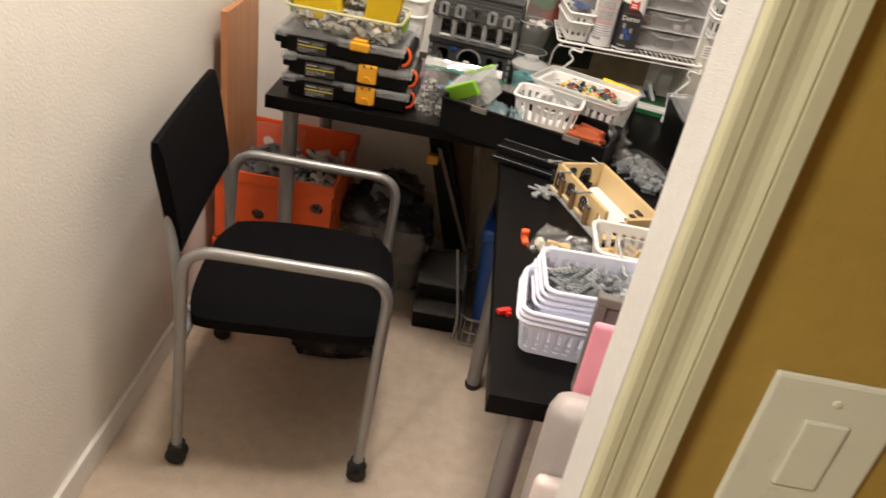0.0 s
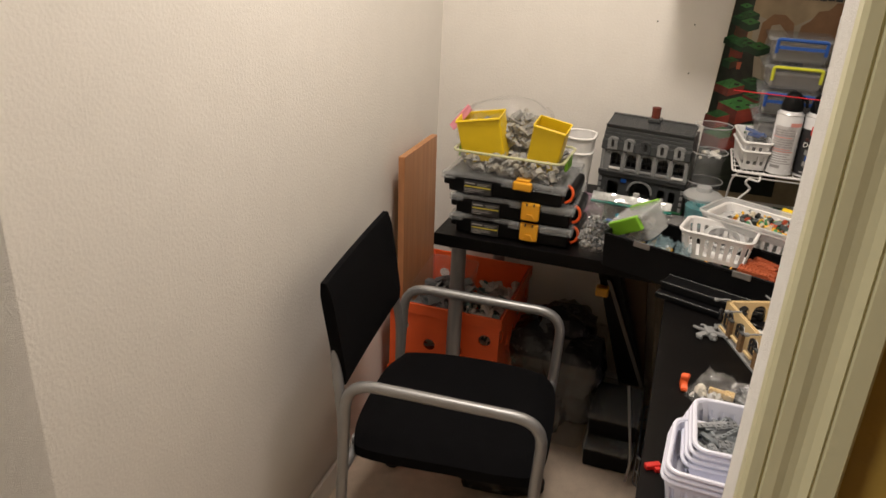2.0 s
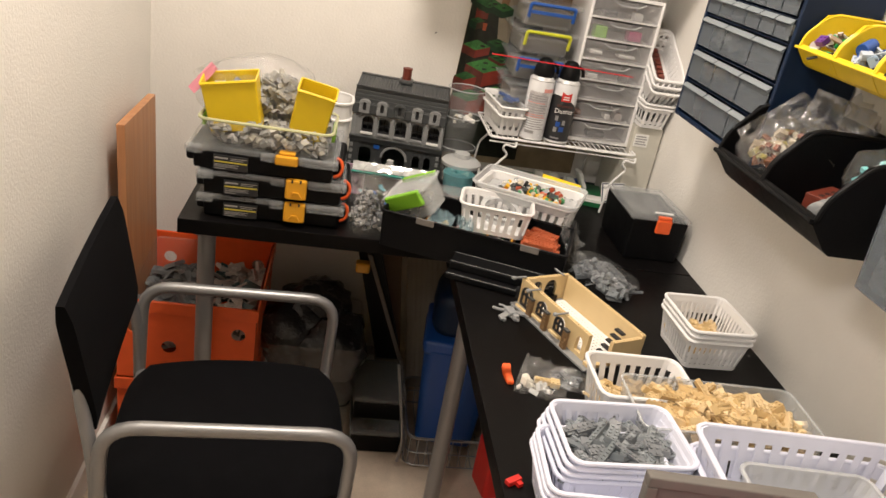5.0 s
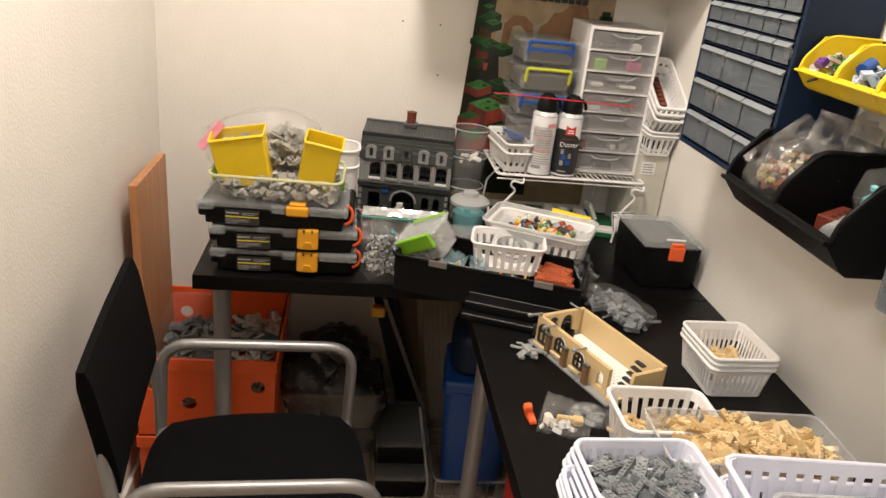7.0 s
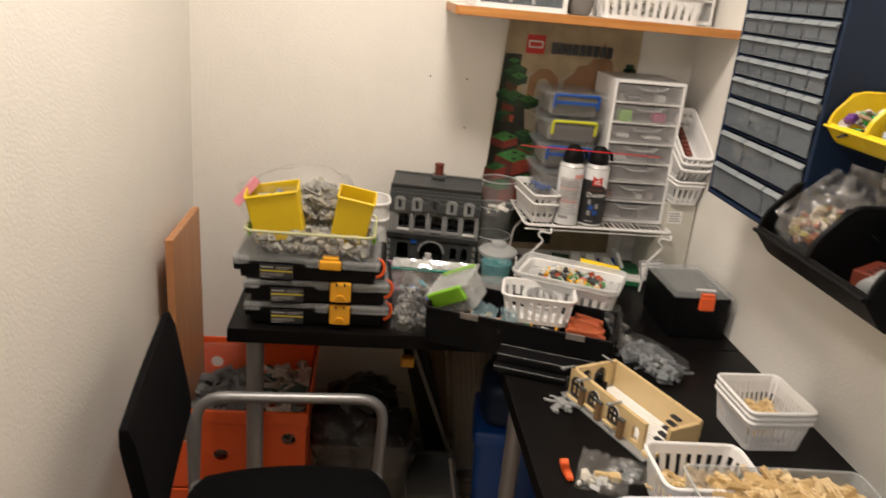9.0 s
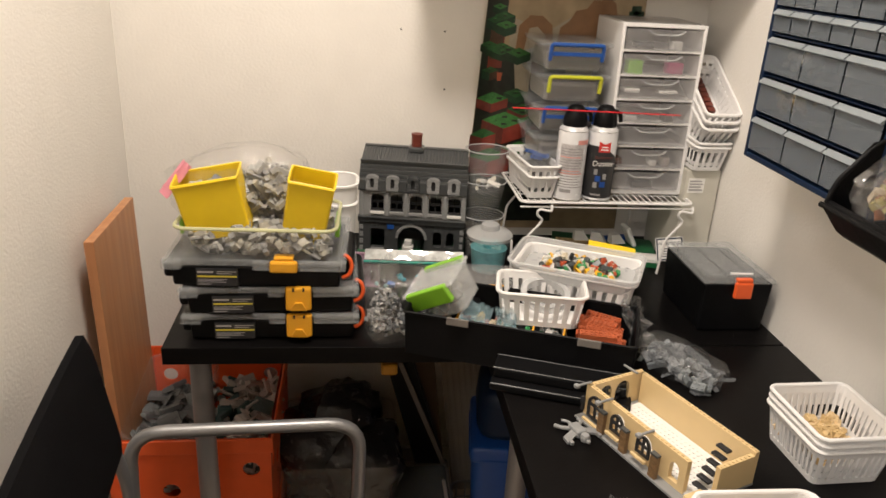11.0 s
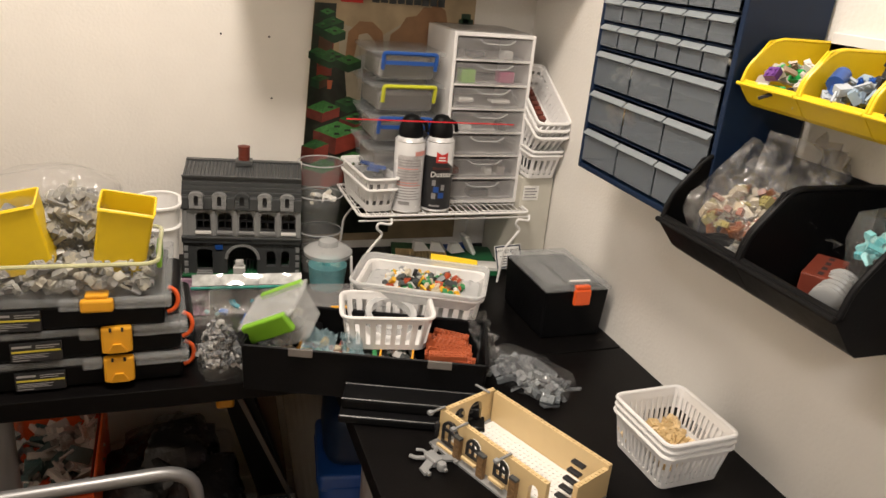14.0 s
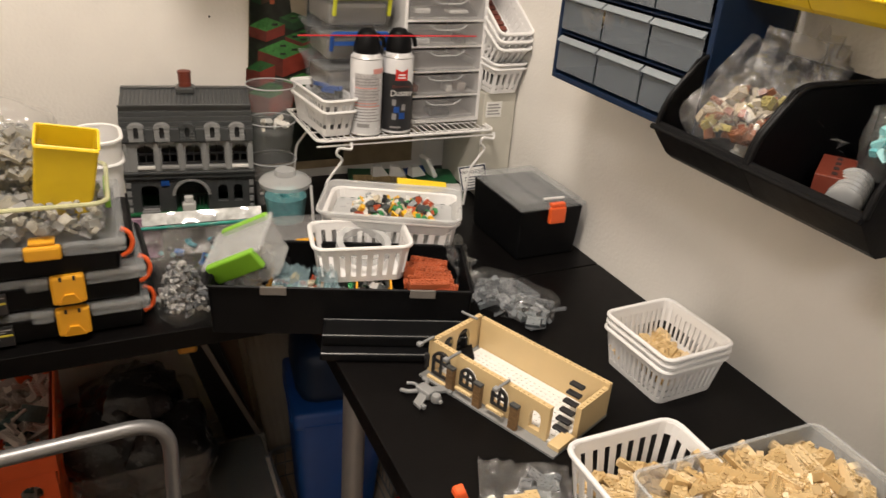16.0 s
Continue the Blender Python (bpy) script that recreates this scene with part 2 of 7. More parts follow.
def tube(bm, pts, r, seg=10, closed=False, cap=True, mi=0):
    pts = [Vector(p) for p in pts]
    n = len(pts)
    rings, ref = [], None
    for i, p in enumerate(pts):
        a = pts[(i - 1) % n] if (closed or i) else p
        b = pts[(i + 1) % n] if (closed or i < n - 1) else p
        d = (b - a).normalized()
        if ref is None:
            ref = Vector((0, 0, 1)) if abs(d.z) < 0.9 else Vector((1, 0, 0))
        u = (ref - d * ref.dot(d)).normalized()
        ref = u
        w = d.cross(u)
        rings.append([bm.verts.new(p + (u * math.cos(k * math.tau / seg) + w * math.sin(k * math.tau / seg)) * r) for k in range(seg)])
    for i in range(n if closed else n - 1):
        A, B = rings[i], rings[(i + 1) % n]
        for k in range(seg):
            bm.faces.new([A[k], A[(k + 1) % seg], B[(k + 1) % seg], B[k]]).material_index = mi
    if cap and not closed:
        bm.faces.new(rings[0])
        bm.faces.new(rings[-1])
    return bm


def rounded_path(pts, r, steps=6):
    """A polyline with its corners rounded."""
    pts = [Vector(p) for p in pts]
    out = [pts[0]]
    for a, b, c in zip(pts, pts[1:], pts[2:]):
        ra = min(r, (a - b).length * 0.49, (c - b).length * 0.49)
        p, q = b + (a - b).normalized() * ra, b + (c - b).normalized() * ra
        out += [p.lerp(b, k / steps).lerp(b.lerp(q, k / steps), k / steps) for k in range(steps + 1)]
    return out + [pts[-1]]


def lathe(bm, profile, seg=28, at=(0, 0, 0), mi=0):
    at = Vector(at)
    rings = []
    for r, z in profile:
        if r < 1e-6:
            rings.append([bm.verts.new(at + Vector((0, 0, z)))])
        else:
            rings.append([bm.verts.new(at + Vector((r * math.cos(k * math.tau / seg), r * math.sin(k * math.tau / seg), z))) for k in range(seg)])
    for A, B in zip(rings, rings[1:]):
        for k in range(seg):
            j = (k + 1) % seg
            q = [A[k % len(A)], A[j % len(A)], B[j % len(B)], B[k % len(B)]]
            q = [v for i, v in enumerate(q) if v not in q[:i]]
            if len(q) > 2:
                bm.faces.new(q).material_index = mi
    return bm


def oval(sx, sy, r, per=5):
    """Points round a rectangle with rounded corners."""
    out = []
    for cx, cy, a0 in ((sx / 2 - r, sy / 2 - r, 0), (-sx / 2 + r, sy / 2 - r, 90), (-sx / 2 + r, -sy / 2 + r, 180), (sx / 2 - r, -sy / 2 + r, 270)):
        for k in range(per + 1):
            a = radians(a0 + 90 * k / per)
            out.append(Vector((cx + r * math.cos(a), cy + r * math.sin(a), 0)))
    return out


def perimeter(sx, sy, r, step):
    """Evenly spaced points round the rounded rectangle."""
    o = oval(sx, sy, r, 6)
    o.append(o[0])
    out = []
    total = sum((b - a).length for a, b in zip(o, o[1:]))
    n = max(24, 2 * round(total / step / 2))
    want, run, i = 0.0, 0.0, 0
    for k in range(n):
        want = total * k / n
        while run + (o[i + 1] - o[i]).length < want:
            run += (o[i + 1] - o[i]).length
            i += 1
        out.append(o[i].lerp(o[i + 1], (want - run) / max(1e-9, (o[i + 1] - o[i]).length)))
    return out


def slotted_basket(bm, sx, sy, h, taper=0.86, slot=0.0075, band=(0.16, 0.80), r=0.018, t=0.0018, rim=0.0035, rim_bm=None):
    """A moulded basket with upright slots, open above, its foot at z 0; its rolled rim goes into rim_bm."""
    per = perimeter(sx, sy, r, slot)
    n = len(per)
    at = lambda k, v, inset: Vector((per[k % n].x, per[k % n].y, 0)) * ((taper + (1 - taper) * v) * (1 - inset / (min(sx, sy) / 2))) + Vector((0, 0, v * h))
    for k in range(n):
        for v0, v1, solid in ((0, band[0], True), (band[0], band[1], k % 2 == 0), (band[1], 1, True)):
            if solid:
                hexa(bm, [at(k, v0, 0), at(k + 1, v0, 0), at(k + 1, v0, t), at(k, v0, t), at(k, v1, 0), at(k + 1, v1, 0), at(k + 1, v1, t), at(k, v1, t)])
    for z in (0.0, 0.002):
        f = bm.faces.new([bm.verts.new(at(k, 0, 0.0005) + Vector((0, 0, z))) for k in range(n)])
    tube(bm if rim_bm is None else rim_bm, [at(k, 1, -rim * 0.3) for k in range(n)], rim, 8, closed=True)
    return bm


def open_tub(bm, sx, sy, h, taper=0.9, r=0.02, t=0.002, rim=0.0035, z=0.0):
    """A tub with plain, thin, slightly sloping walls and a rolled rim."""
    o = oval(sx, sy, r, 5)
    n = len(o)
    def ring(s, zz, inset=0.0):
        return [bm.verts.new(Vector((p.x * s * (1 - 2 * inset / sx), p.y * s * (1 - 2 * inset / sy), zz + z))) for p in o]
    A, B, C, D = ring(taper, 0), ring(1, h), ring(1, h, t), ring(taper, t, t)
    for P, Q in ((A, B), (B, C), (C, D)):
        for k in range(n):
            bm.faces.new([P[k], P[(k + 1) % n], Q[(k + 1) % n], Q[k]])
    bm.faces.new(A)
    bm.faces.new(D)
    if rim:
        tube(bm, [Vector((p.x, p.y, h + z)) for p in o], rim, 6, closed=True)
    return bm


STUD = 0.008


def brick_into(verts, faces, m, nx, ny, hh, studs=True):
    """A toy brick of nx by ny studs, hh high, with round studs, put in place by m."""
    x, y = nx * STUD / 2 - 0.0001, ny * STUD / 2 - 0.0001
    i = len(verts)
    verts += [m @ Vector(p) for p in ((-x, -y, 0), (x, -y, 0), (x, y, 0), (-x, y, 0), (-x, -y, hh), (x, -y, hh), (x, y, hh), (-x, y, hh))]
    faces += [tuple(i + k for k in f) for f in ((3, 2, 1, 0), (4, 5, 6, 7), (0, 1, 5, 4), (1, 2, 6, 5), (2, 3, 7, 6), (3, 0, 4, 7))]
    if studs:
        for a in range(nx):
            for b in range(ny):
                cx, cy = (a + 0.5) * STUD - nx * STUD / 2, (b + 0.5) * STUD - ny * STUD / 2
                j = len(verts)
                for zz in (hh, hh + 0.0017):
                    verts += [m @ Vector((cx + 0.0024 * math.cos(k * math.tau / 6), cy + 0.0024 * math.sin(k * math.tau / 6), zz)) for k in range(6)]
                # the studs join the brick through one shared corner, so that both take one colour
                faces += [(j + k, j + (k + 1) % 6, j + 6 + (k + 1) % 6, j + 6 + k) for k in range(6)]
                faces += [tuple(j + 6 + k for k in range(6)), (i + 4, j, j + 1)]


def pile(name, label, material, centre, sx, sy, height, n, seed, parent=None, sizes=((1, 2), (1, 4), (2, 2), (2, 4), (1, 6), (1, 3), (2, 3), (1, 1)), dome=0.6, tilt=35, turn=0.0, thin=0.5, m=None):
    """Loose toy bricks heaped in a container."""
    rnd = random.Random(seed)
    verts, faces = [], []
    base = Matrix.Translation(centre) @ pose(0, 0, 0, 0, 0, turn)
    for k in range(n):
        u, v = rnd.uniform(-1, 1), rnd.uniform(-1, 1)
        top = height * (1 - dome * max(abs(u), abs(v)) ** 2)
        z = top * (0.35 + 0.65 * rnd.random() ** 0.5) - 0.006
        nx, ny = rnd.choice(sizes)
        hh = 0.0032 if rnd.random() < thin else 0.0096
        flip = 180 if rnd.random() < 0.3 else 0
        mm = base @ pose(u * sx / 2, v * sy / 2, max(0.001, z), rnd.uniform(-tilt, tilt) + flip, rnd.uniform(-tilt, tilt), rnd.uniform(0, 360))
        brick_into(verts, faces, mm, nx, ny, hh)
    me = bpy.data.meshes.new(name)
    me.from_pydata([tuple(v) for v in verts], [], faces)
    me.materials.append(material)
    ob = new(name, me)
    if m is not None:
        ob.matrix_world = m
    if parent:
        ob.parent = parent
        if label:
            ob["label"] = label
        ob["kind"] = "stuff"
    else:
        tagged(ob, label, "toy bricks", kind="stuff")
    return ob


def bag_mesh(bm, sx, sy, sz, seed, seg=26, rings=14, wrinkle=0.10, flat=0.0):
    """A limp closed bag: a sagging, creased cushion with a foot at z 0."""
    off = Vector((seed * 7.3, seed * 3.1, seed))
    rows = []
    for i in range(rings + 1):
        phi = math.pi * i / rings
        row = []
        for k in range(seg):
            th = k * math.tau / seg
            c, s = math.cos(th), math.sin(th)
            sq = 1 / max(abs(c), abs(s)) ** 0.55
            p = Vector((c * math.sin(phi) ** 0.75 * sq, s * math.sin(phi) ** 0.75 * sq, math.cos(phi)))
            d = noise.noise(p * 1.7 + off) * wrinkle * 1.4 + abs(noise.noise(p * 4.5 + off)) * wrinkle + noise.noise(p * 9 + off) * wrinkle * 0.4
            p *= 1 + d
            row.append(bm.verts.new((p.x * sx / 2, p.y * sy / 2, max(0.0, p.z * 0.62 + 0.38) * sz if p.z > -0.61 else 0.0005 * k / seg)))
        rows.append(row)
    for A, B in zip(rows, rows[1:]):
        for k in range(seg):
            bm.faces.new([A[k], A[(k + 1) % seg], B[(k + 1) % seg], B[k]])
    bm.faces.new(rows[0])
    bm.faces.new(rows[-1])
    bmesh.ops.remove_doubles(bm, verts=bm.verts[:], dist=0.0004)
    return bm


def sheet(bm, sx, sy, seed, nx=14, ny=10, rise=0.01, z=0.004, thick=0.0006):
    """A crumpled flat film."""
    off = Vector((seed * 5.1, seed * 2.3, 0))
    grids = []
    for dz in (0, thick):
        grids.append([[bm.verts.new(((i / nx - 0.5) * sx, (j / ny - 0.5) * sy, z + dz + rise * abs(noise.noise(Vector((i * 0.45, j * 0.45, 0)) + off)) * 2)) for j in range(ny + 1)] for i in range(nx + 1)])
    for g in grids:
        for i in range(nx):
            for j in range(ny):
                bm.faces.new([g[i][j], g[i + 1][j], g[i + 1][j + 1], g[i][j + 1]])
    return bm


def words(text, size, material, parent, m, name="lettering"):
    cu = bpy.data.curves.new(name, "FONT")
    cu.body, cu.size, cu.extrude, cu.align_x, cu.align_y = text, size, 0.0002, "CENTER", "CENTER"
    tmp = bpy.data.objects.new(name, cu)
    scene.collection.objects.link(tmp)
    bpy.context.view_layer.update()
    me = bpy.data.meshes.new_from_object(tmp.evaluated_get(bpy.context.evaluated_depsgraph_get()))
    bpy.data.objects.remove(tmp)
    me.materials.clear()
    me.materials.append(material)
    ob = new(name, me)
    ob.parent = parent
    ob.matrix_basis = m
    return ob


B = bmesh.new


# ---- room ----
def structure(name, boxes, material, label, category="wall", bevel=0.0):
    bm = B()
    for lo, hi in boxes:
        box(bm, lo, hi, bevel)
    return solo(name, bm, material, label, category, kind="structure")


XL, XR, YI, YO, HEAD = 0.193, 0.846, -1.845, -1.912, 2.05
structure("floor", [((-1.6, -5.0, -0.08), (3.0, 0.1, 0.0))], M_CARPET, "beige cut pile carpet, slightly worn", "floor")
structure("ceiling", [((-1.6, -5.0, CEIL), (3.0, 0.1, CEIL + 0.1))], M_CEIL, "plain white textured ceiling", "ceiling")
structure("wall_north", [((-0.1, 0.0, 0), (W + 0.1, 0.1, CEIL))], M_WALL, "white painted back wall with nail holes")
structure("wall_west", [((-0.1, YI, 0), (0.0, 0.0, CEIL))], M_WALL, "white painted plaster side wall")
structure("wall_east", [((W, YI, 0), (W + 0.1, 0.0, CEIL))], M_WALL, "white painted side wall with hanging storage")
structure("wall_south", [((-0.1, YO + 0.004, 0), (XL, YI, CEIL)), ((XR, YO + 0.004, 0), (W + 0.1, YI, CEIL)), ((XL, YO + 0.004, HEAD), (XR, YI, CEIL))], M_JAMB, "white textured wall round the doorway")
structure("wall_hall", [((-1.6, YO - 0.02, 0), (XL - 0.01, YO + 0.004, CEIL)), ((XR + 0.01, YO - 0.02, 0), (3.0, YO + 0.004, CEIL)), ((XL - 0.01, YO - 0.02, HEAD + 0.01), (XR + 0.01, YO + 0.004, CEIL))], M_OCHRE, "ochre painted hall wall beside the doorway")
structure("wall_hall_back", [((-1.6, -5.1, 0), (3.0, -5.0, CEIL)), ((-1.7, -5.0, 0), (-1.6, YO, CEIL)), ((3.0, -5.0, 0), (3.1, YO, CEIL))], M_OCHRE, "plain ochre painted hall walls")
structure("baseboard", [((0.0, YI, 0.0), (0.012, 0.0, 0.075)), ((0.012, -0.012, 0.0), (W, 0.0, 0.075)), ((W - 0.012, YI, 0.0), (W, -0.012, 0.075))], M_BASE, "white painted baseboard", "baseboard", 0.003)


def casing(name, x0, side, wide=1.0):
    """A moulded door casing: a stepped profile drawn up the opening's edge."""
    bm = B()
    prof = [(0.0, 0.0), (0.0, 0.012), (0.003, 0.014), (0.010, 0.014), (0.011, 0.0122), (0.012, 0.0122), (0.013, 0.0145), (0.020, 0.0145), (0.025, 0.0132), (0.030, 0.0128), (0.035, 0.0138), (0.040, 0.0165), (0.041, 0.0148), (0.042, 0.0148), (0.043, 0.017), (0.055, 0.017), (0.057, 0.015), (0.057, 0.0)]
    lo = [bm.verts.new((x0 + side * u * wide, YO - 0.02 - w, 0)) for u, w in prof]
    hi = [bm.verts.new((x0 + side * u * wide, YO - 0.02 - w, HEAD + 0.05)) for u, w in prof]
    for k in range(len(prof) - 1):
        bm.faces.new([lo[k], lo[k + 1], hi[k + 1], hi[k]])
    bm.faces.new(hi)
    return solo(name, bm, M_CASING, "cream painted moulded door casing", "door casing", kind="structure")


casing("trim_right", XR - 0.007, 1, 0.86)
casing("trim_left", XL - 0.002, -1)

sw = thing("light_switch", "ivory rocker light switch on the ochre wall", "switch", pose(0.985, YO - 0.02, 1.071, 90, 0, 0))
bm = B(); box(bm, (-0.049, -0.066, 0.0), (0.049, 0.066, 0.006), 0.003); part("plate", bm, M_SWITCH, sw)
bm = B(); box(bm, (-0.0165, -0.034, 0.006), (0.0165, 0.031, 0.009), 0.002); part("rocker", bm, M_SWITCH, sw)
bm = B(); lathe(bm, [(0.0, 0.0075), (0.003, 0.007), (0.0035, 0.006)], 12, (0, 0.048, 0)); part("screw", bm, M_SWITCH, sw)
for k, (x, z) in enumerate(((0.651, 1.25), (0.754, 1.249), (0.76, 1.113))):
    bm = B(); lathe(bm, [(0.0, 0.003), (0.0022, 0.002), (0.0025, -0.002)], 8); solo("nail", bm, M_INK, "small dark nail head in the white wall", "nail", pose(x, 0, z, 90, 0, 0), "nails in the wall")


# ---- tables ----
def table(label, x0, y0, x1, y1, legs):
    t = thing("table", label, "table", pose((x0 + x1) / 2, (y0 + y1) / 2, 0))
    sx, sy = (x1 - x0) / 2, (y1 - y0) / 2
    bm = B(); box(bm, (-sx, -sy, H - 0.034), (sx, sy, H), 0.0015); part("tabletop", bm, M_TABLE, t)
    for x, y in legs:
        bm = B(); lathe(bm, [(0, 0.012), (0.02, 0.012), (0.02, 0.69), (0.038, 0.695), (0.038, H - 0.034), (0, H - 0.034)], 20, (x - (x0 + x1) / 2, y - (y0 + y1) / 2, 0))
        leg = part("leg", bm, M_LEG, t, smooth=True)
        bm = B(); lathe(bm, [(0, 0), (0.022, 0), (0.023, 0.012), (0.021, 0.016), (0, 0.016)], 20, (x - (x0 + x1) / 2, y - (y0 + y1) / 2, 0))
        part("foot", bm, M_RUBBER, leg)
    return t


table("black-brown table along the back wall, crowded with brick boxes", 0.203, -0.602, W - 0.004, -0.004, [(0.258, -0.548), (0.258, -0.06), (1.335, -0.06), (1.335, -0.548)])
table("black-brown table along the side wall with toy brick projects", 0.798, -1.552, W - 0.004, -0.606, [(0.862, -0.668), (0.862, -1.49), (1.335, -1.49), (1.335, -0.668)])


# ---- chair ----
def chair():
    # the chair's own x points from its back to its front
    c = thing("armchair", "black fabric office armchair with grey tube frame and castors", "chair", pose(0.356, -0.866, 0, 0, 0, 6))
    for s in (-1, 1):
        y = s * 0.236
        bm = B()
        path = rounded_path([(0.216, y, 0.05), (0.232, y, 0.578), (-0.185, y, 0.595), (-0.208, y, 0.05)], 0.065)
        tube(bm, path, 0.0125, 14)
        part("side_frame", bm, M_TUBE, c, smooth=True)
        bm = B(); tube(bm, rounded_path([(-0.196, y * 0.99, 0.36), (-0.196, y * 0.97, 0.50), (-0.214, y * 0.90, 0.60), (-0.228, y * 0.82, 0.70)], 0.1), 0.0115, 14)
        part("back_post", bm, M_TUBE, c, smooth=True)
        for x in (0.216, -0.208):
            bm = B()
            for w in (-0.011, 0.011):
                lathe(bm, [(0, -0.007), (0.021, -0.007), (0.024, -0.004), (0.024, 0.004), (0.021, 0.007), (0, 0.007)], 18)
                bmesh.ops.transform(bm, matrix=pose(0, w, 0, 90, 0, 0), verts=[v for v in bm.verts if not v.tag])
                for v in bm.verts:
                    v.tag = True
            box(bm, (-0.017, -0.018, 0.0), (0.017, 0.018, 0.034), 0.006)
            bmesh.ops.translate(bm, verts=bm.verts[:], vec=(x, y, 0.0245))
            part("castor", bm, M_RUBBER, c, smooth=True)
    # the seat: a padded cushion, crowned and turned down at the front
    bm = B()
    nx, ny = 14, 14
    for z0 in (1, 0):
        g = []
        for i in range(nx + 1):
            row = []
            for j in range(ny + 1):
                u, v = i / nx * 2 - 1, j / ny * 2 - 1
                k = max(abs(u), abs(v))
                f = 1 - 0.12 * (abs(u * v)) ** 3
                top = 0.442 - 0.014 * u * u - 0.008 * v * v - 0.02 * max(0, k - 0.86) / 0.14 * 0.9
                row.append(bm.verts.new((0.02 + u * 0.225 * f, v * 0.222 * f, top if z0 else top - 0.045 + 0.02 * max(0, k - 0.86) / 0.14)))
            g.append(row)
        for i in range(nx):
            for j in range(ny):
                bm.faces.new([g[i][j], g[i + 1][j], g[i + 1][j + 1], g[i][j + 1]])
        if z0:
            first = g
    ring = lambda g: [g[i][0] for i in range(nx)] + [g[nx][j] for j in range(ny)] + [g[i][ny] for i in range(nx, 0, -1)] + [g[0][j] for j in range(ny, 0, -1)]
    A, C = ring(first), ring(g)
    for k in range(len(A)):
        bm.faces.new([A[k], A[(k + 1) % len(A)], C[(k + 1) % len(A)], C[k]])
    part("seat", bm, M_CLOTH, c, smooth=True)
    for y in (-0.15, 0.15):
        bm = B(); tube(bm, [(-0.2, y, 0.385), (0.235, y, 0.385)], 0.011); part("seat_rail", bm, M_TUBE, c, smooth=True)
    for x in (-0.19, 0.225):
        bm = B(); tube(bm, [(x, -0.236, 0.372), (x, 0.236, 0.372)], 0.011); part("cross_bar", bm, M_TUBE, c, smooth=True)
    # the backrest: a curved, leaning pad
    bm = B()
    n = 16
    g = []
    for i in range(n + 1):
        v = i / n * 2 - 1
        row = []
        for j in range(9):
            w = j / 8
            z = 0.570 + 0.236 * w
            x = -0.201 - 0.038 * w - 0.003 * (1 - v * v)
            y = v * (0.212 + 0.006 * w)
            t = 0.013 * (1 - 0.5 * abs(2 * w - 1) ** 8)
            row.append((bm.verts.new((x + t, y, z)), bm.verts.new((x - t, y, z))))
        g.append(row)
    for i in range(n):
        for j in range(8):
            for s in (0, 1):
                bm.faces.new([g[i][j][s], g[i + 1][j][s], g[i + 1][j + 1][s], g[i][j + 1][s]])
    for i in range(n):
        for j in (0, 8):
            bm.faces.new([g[i][j][0], g[i + 1][j][0], g[i + 1][j][1], g[i][j][1]])
    for j in range(8):
        for i in (0, n):
            bm.faces.new([g[i][j][0], g[i][j + 1][0], g[i][j + 1][1], g[i][j][1]])
    part("backrest", bm, M_CLOTH, c, smooth=True)
    return c


chair()


M_CAN = mat("white_can_paint", (0.72, 0.72, 0.73), 0.25, 0.1, var=0.03)
M_CANG = mat("grey_printed_ink", (0.30, 0.29, 0.29), 0.35, var=0.2, scale=200)
M_CANP = mat("pink_printed_ink", (0.70, 0.30, 0.26), 0.35, var=0.2, scale=200)

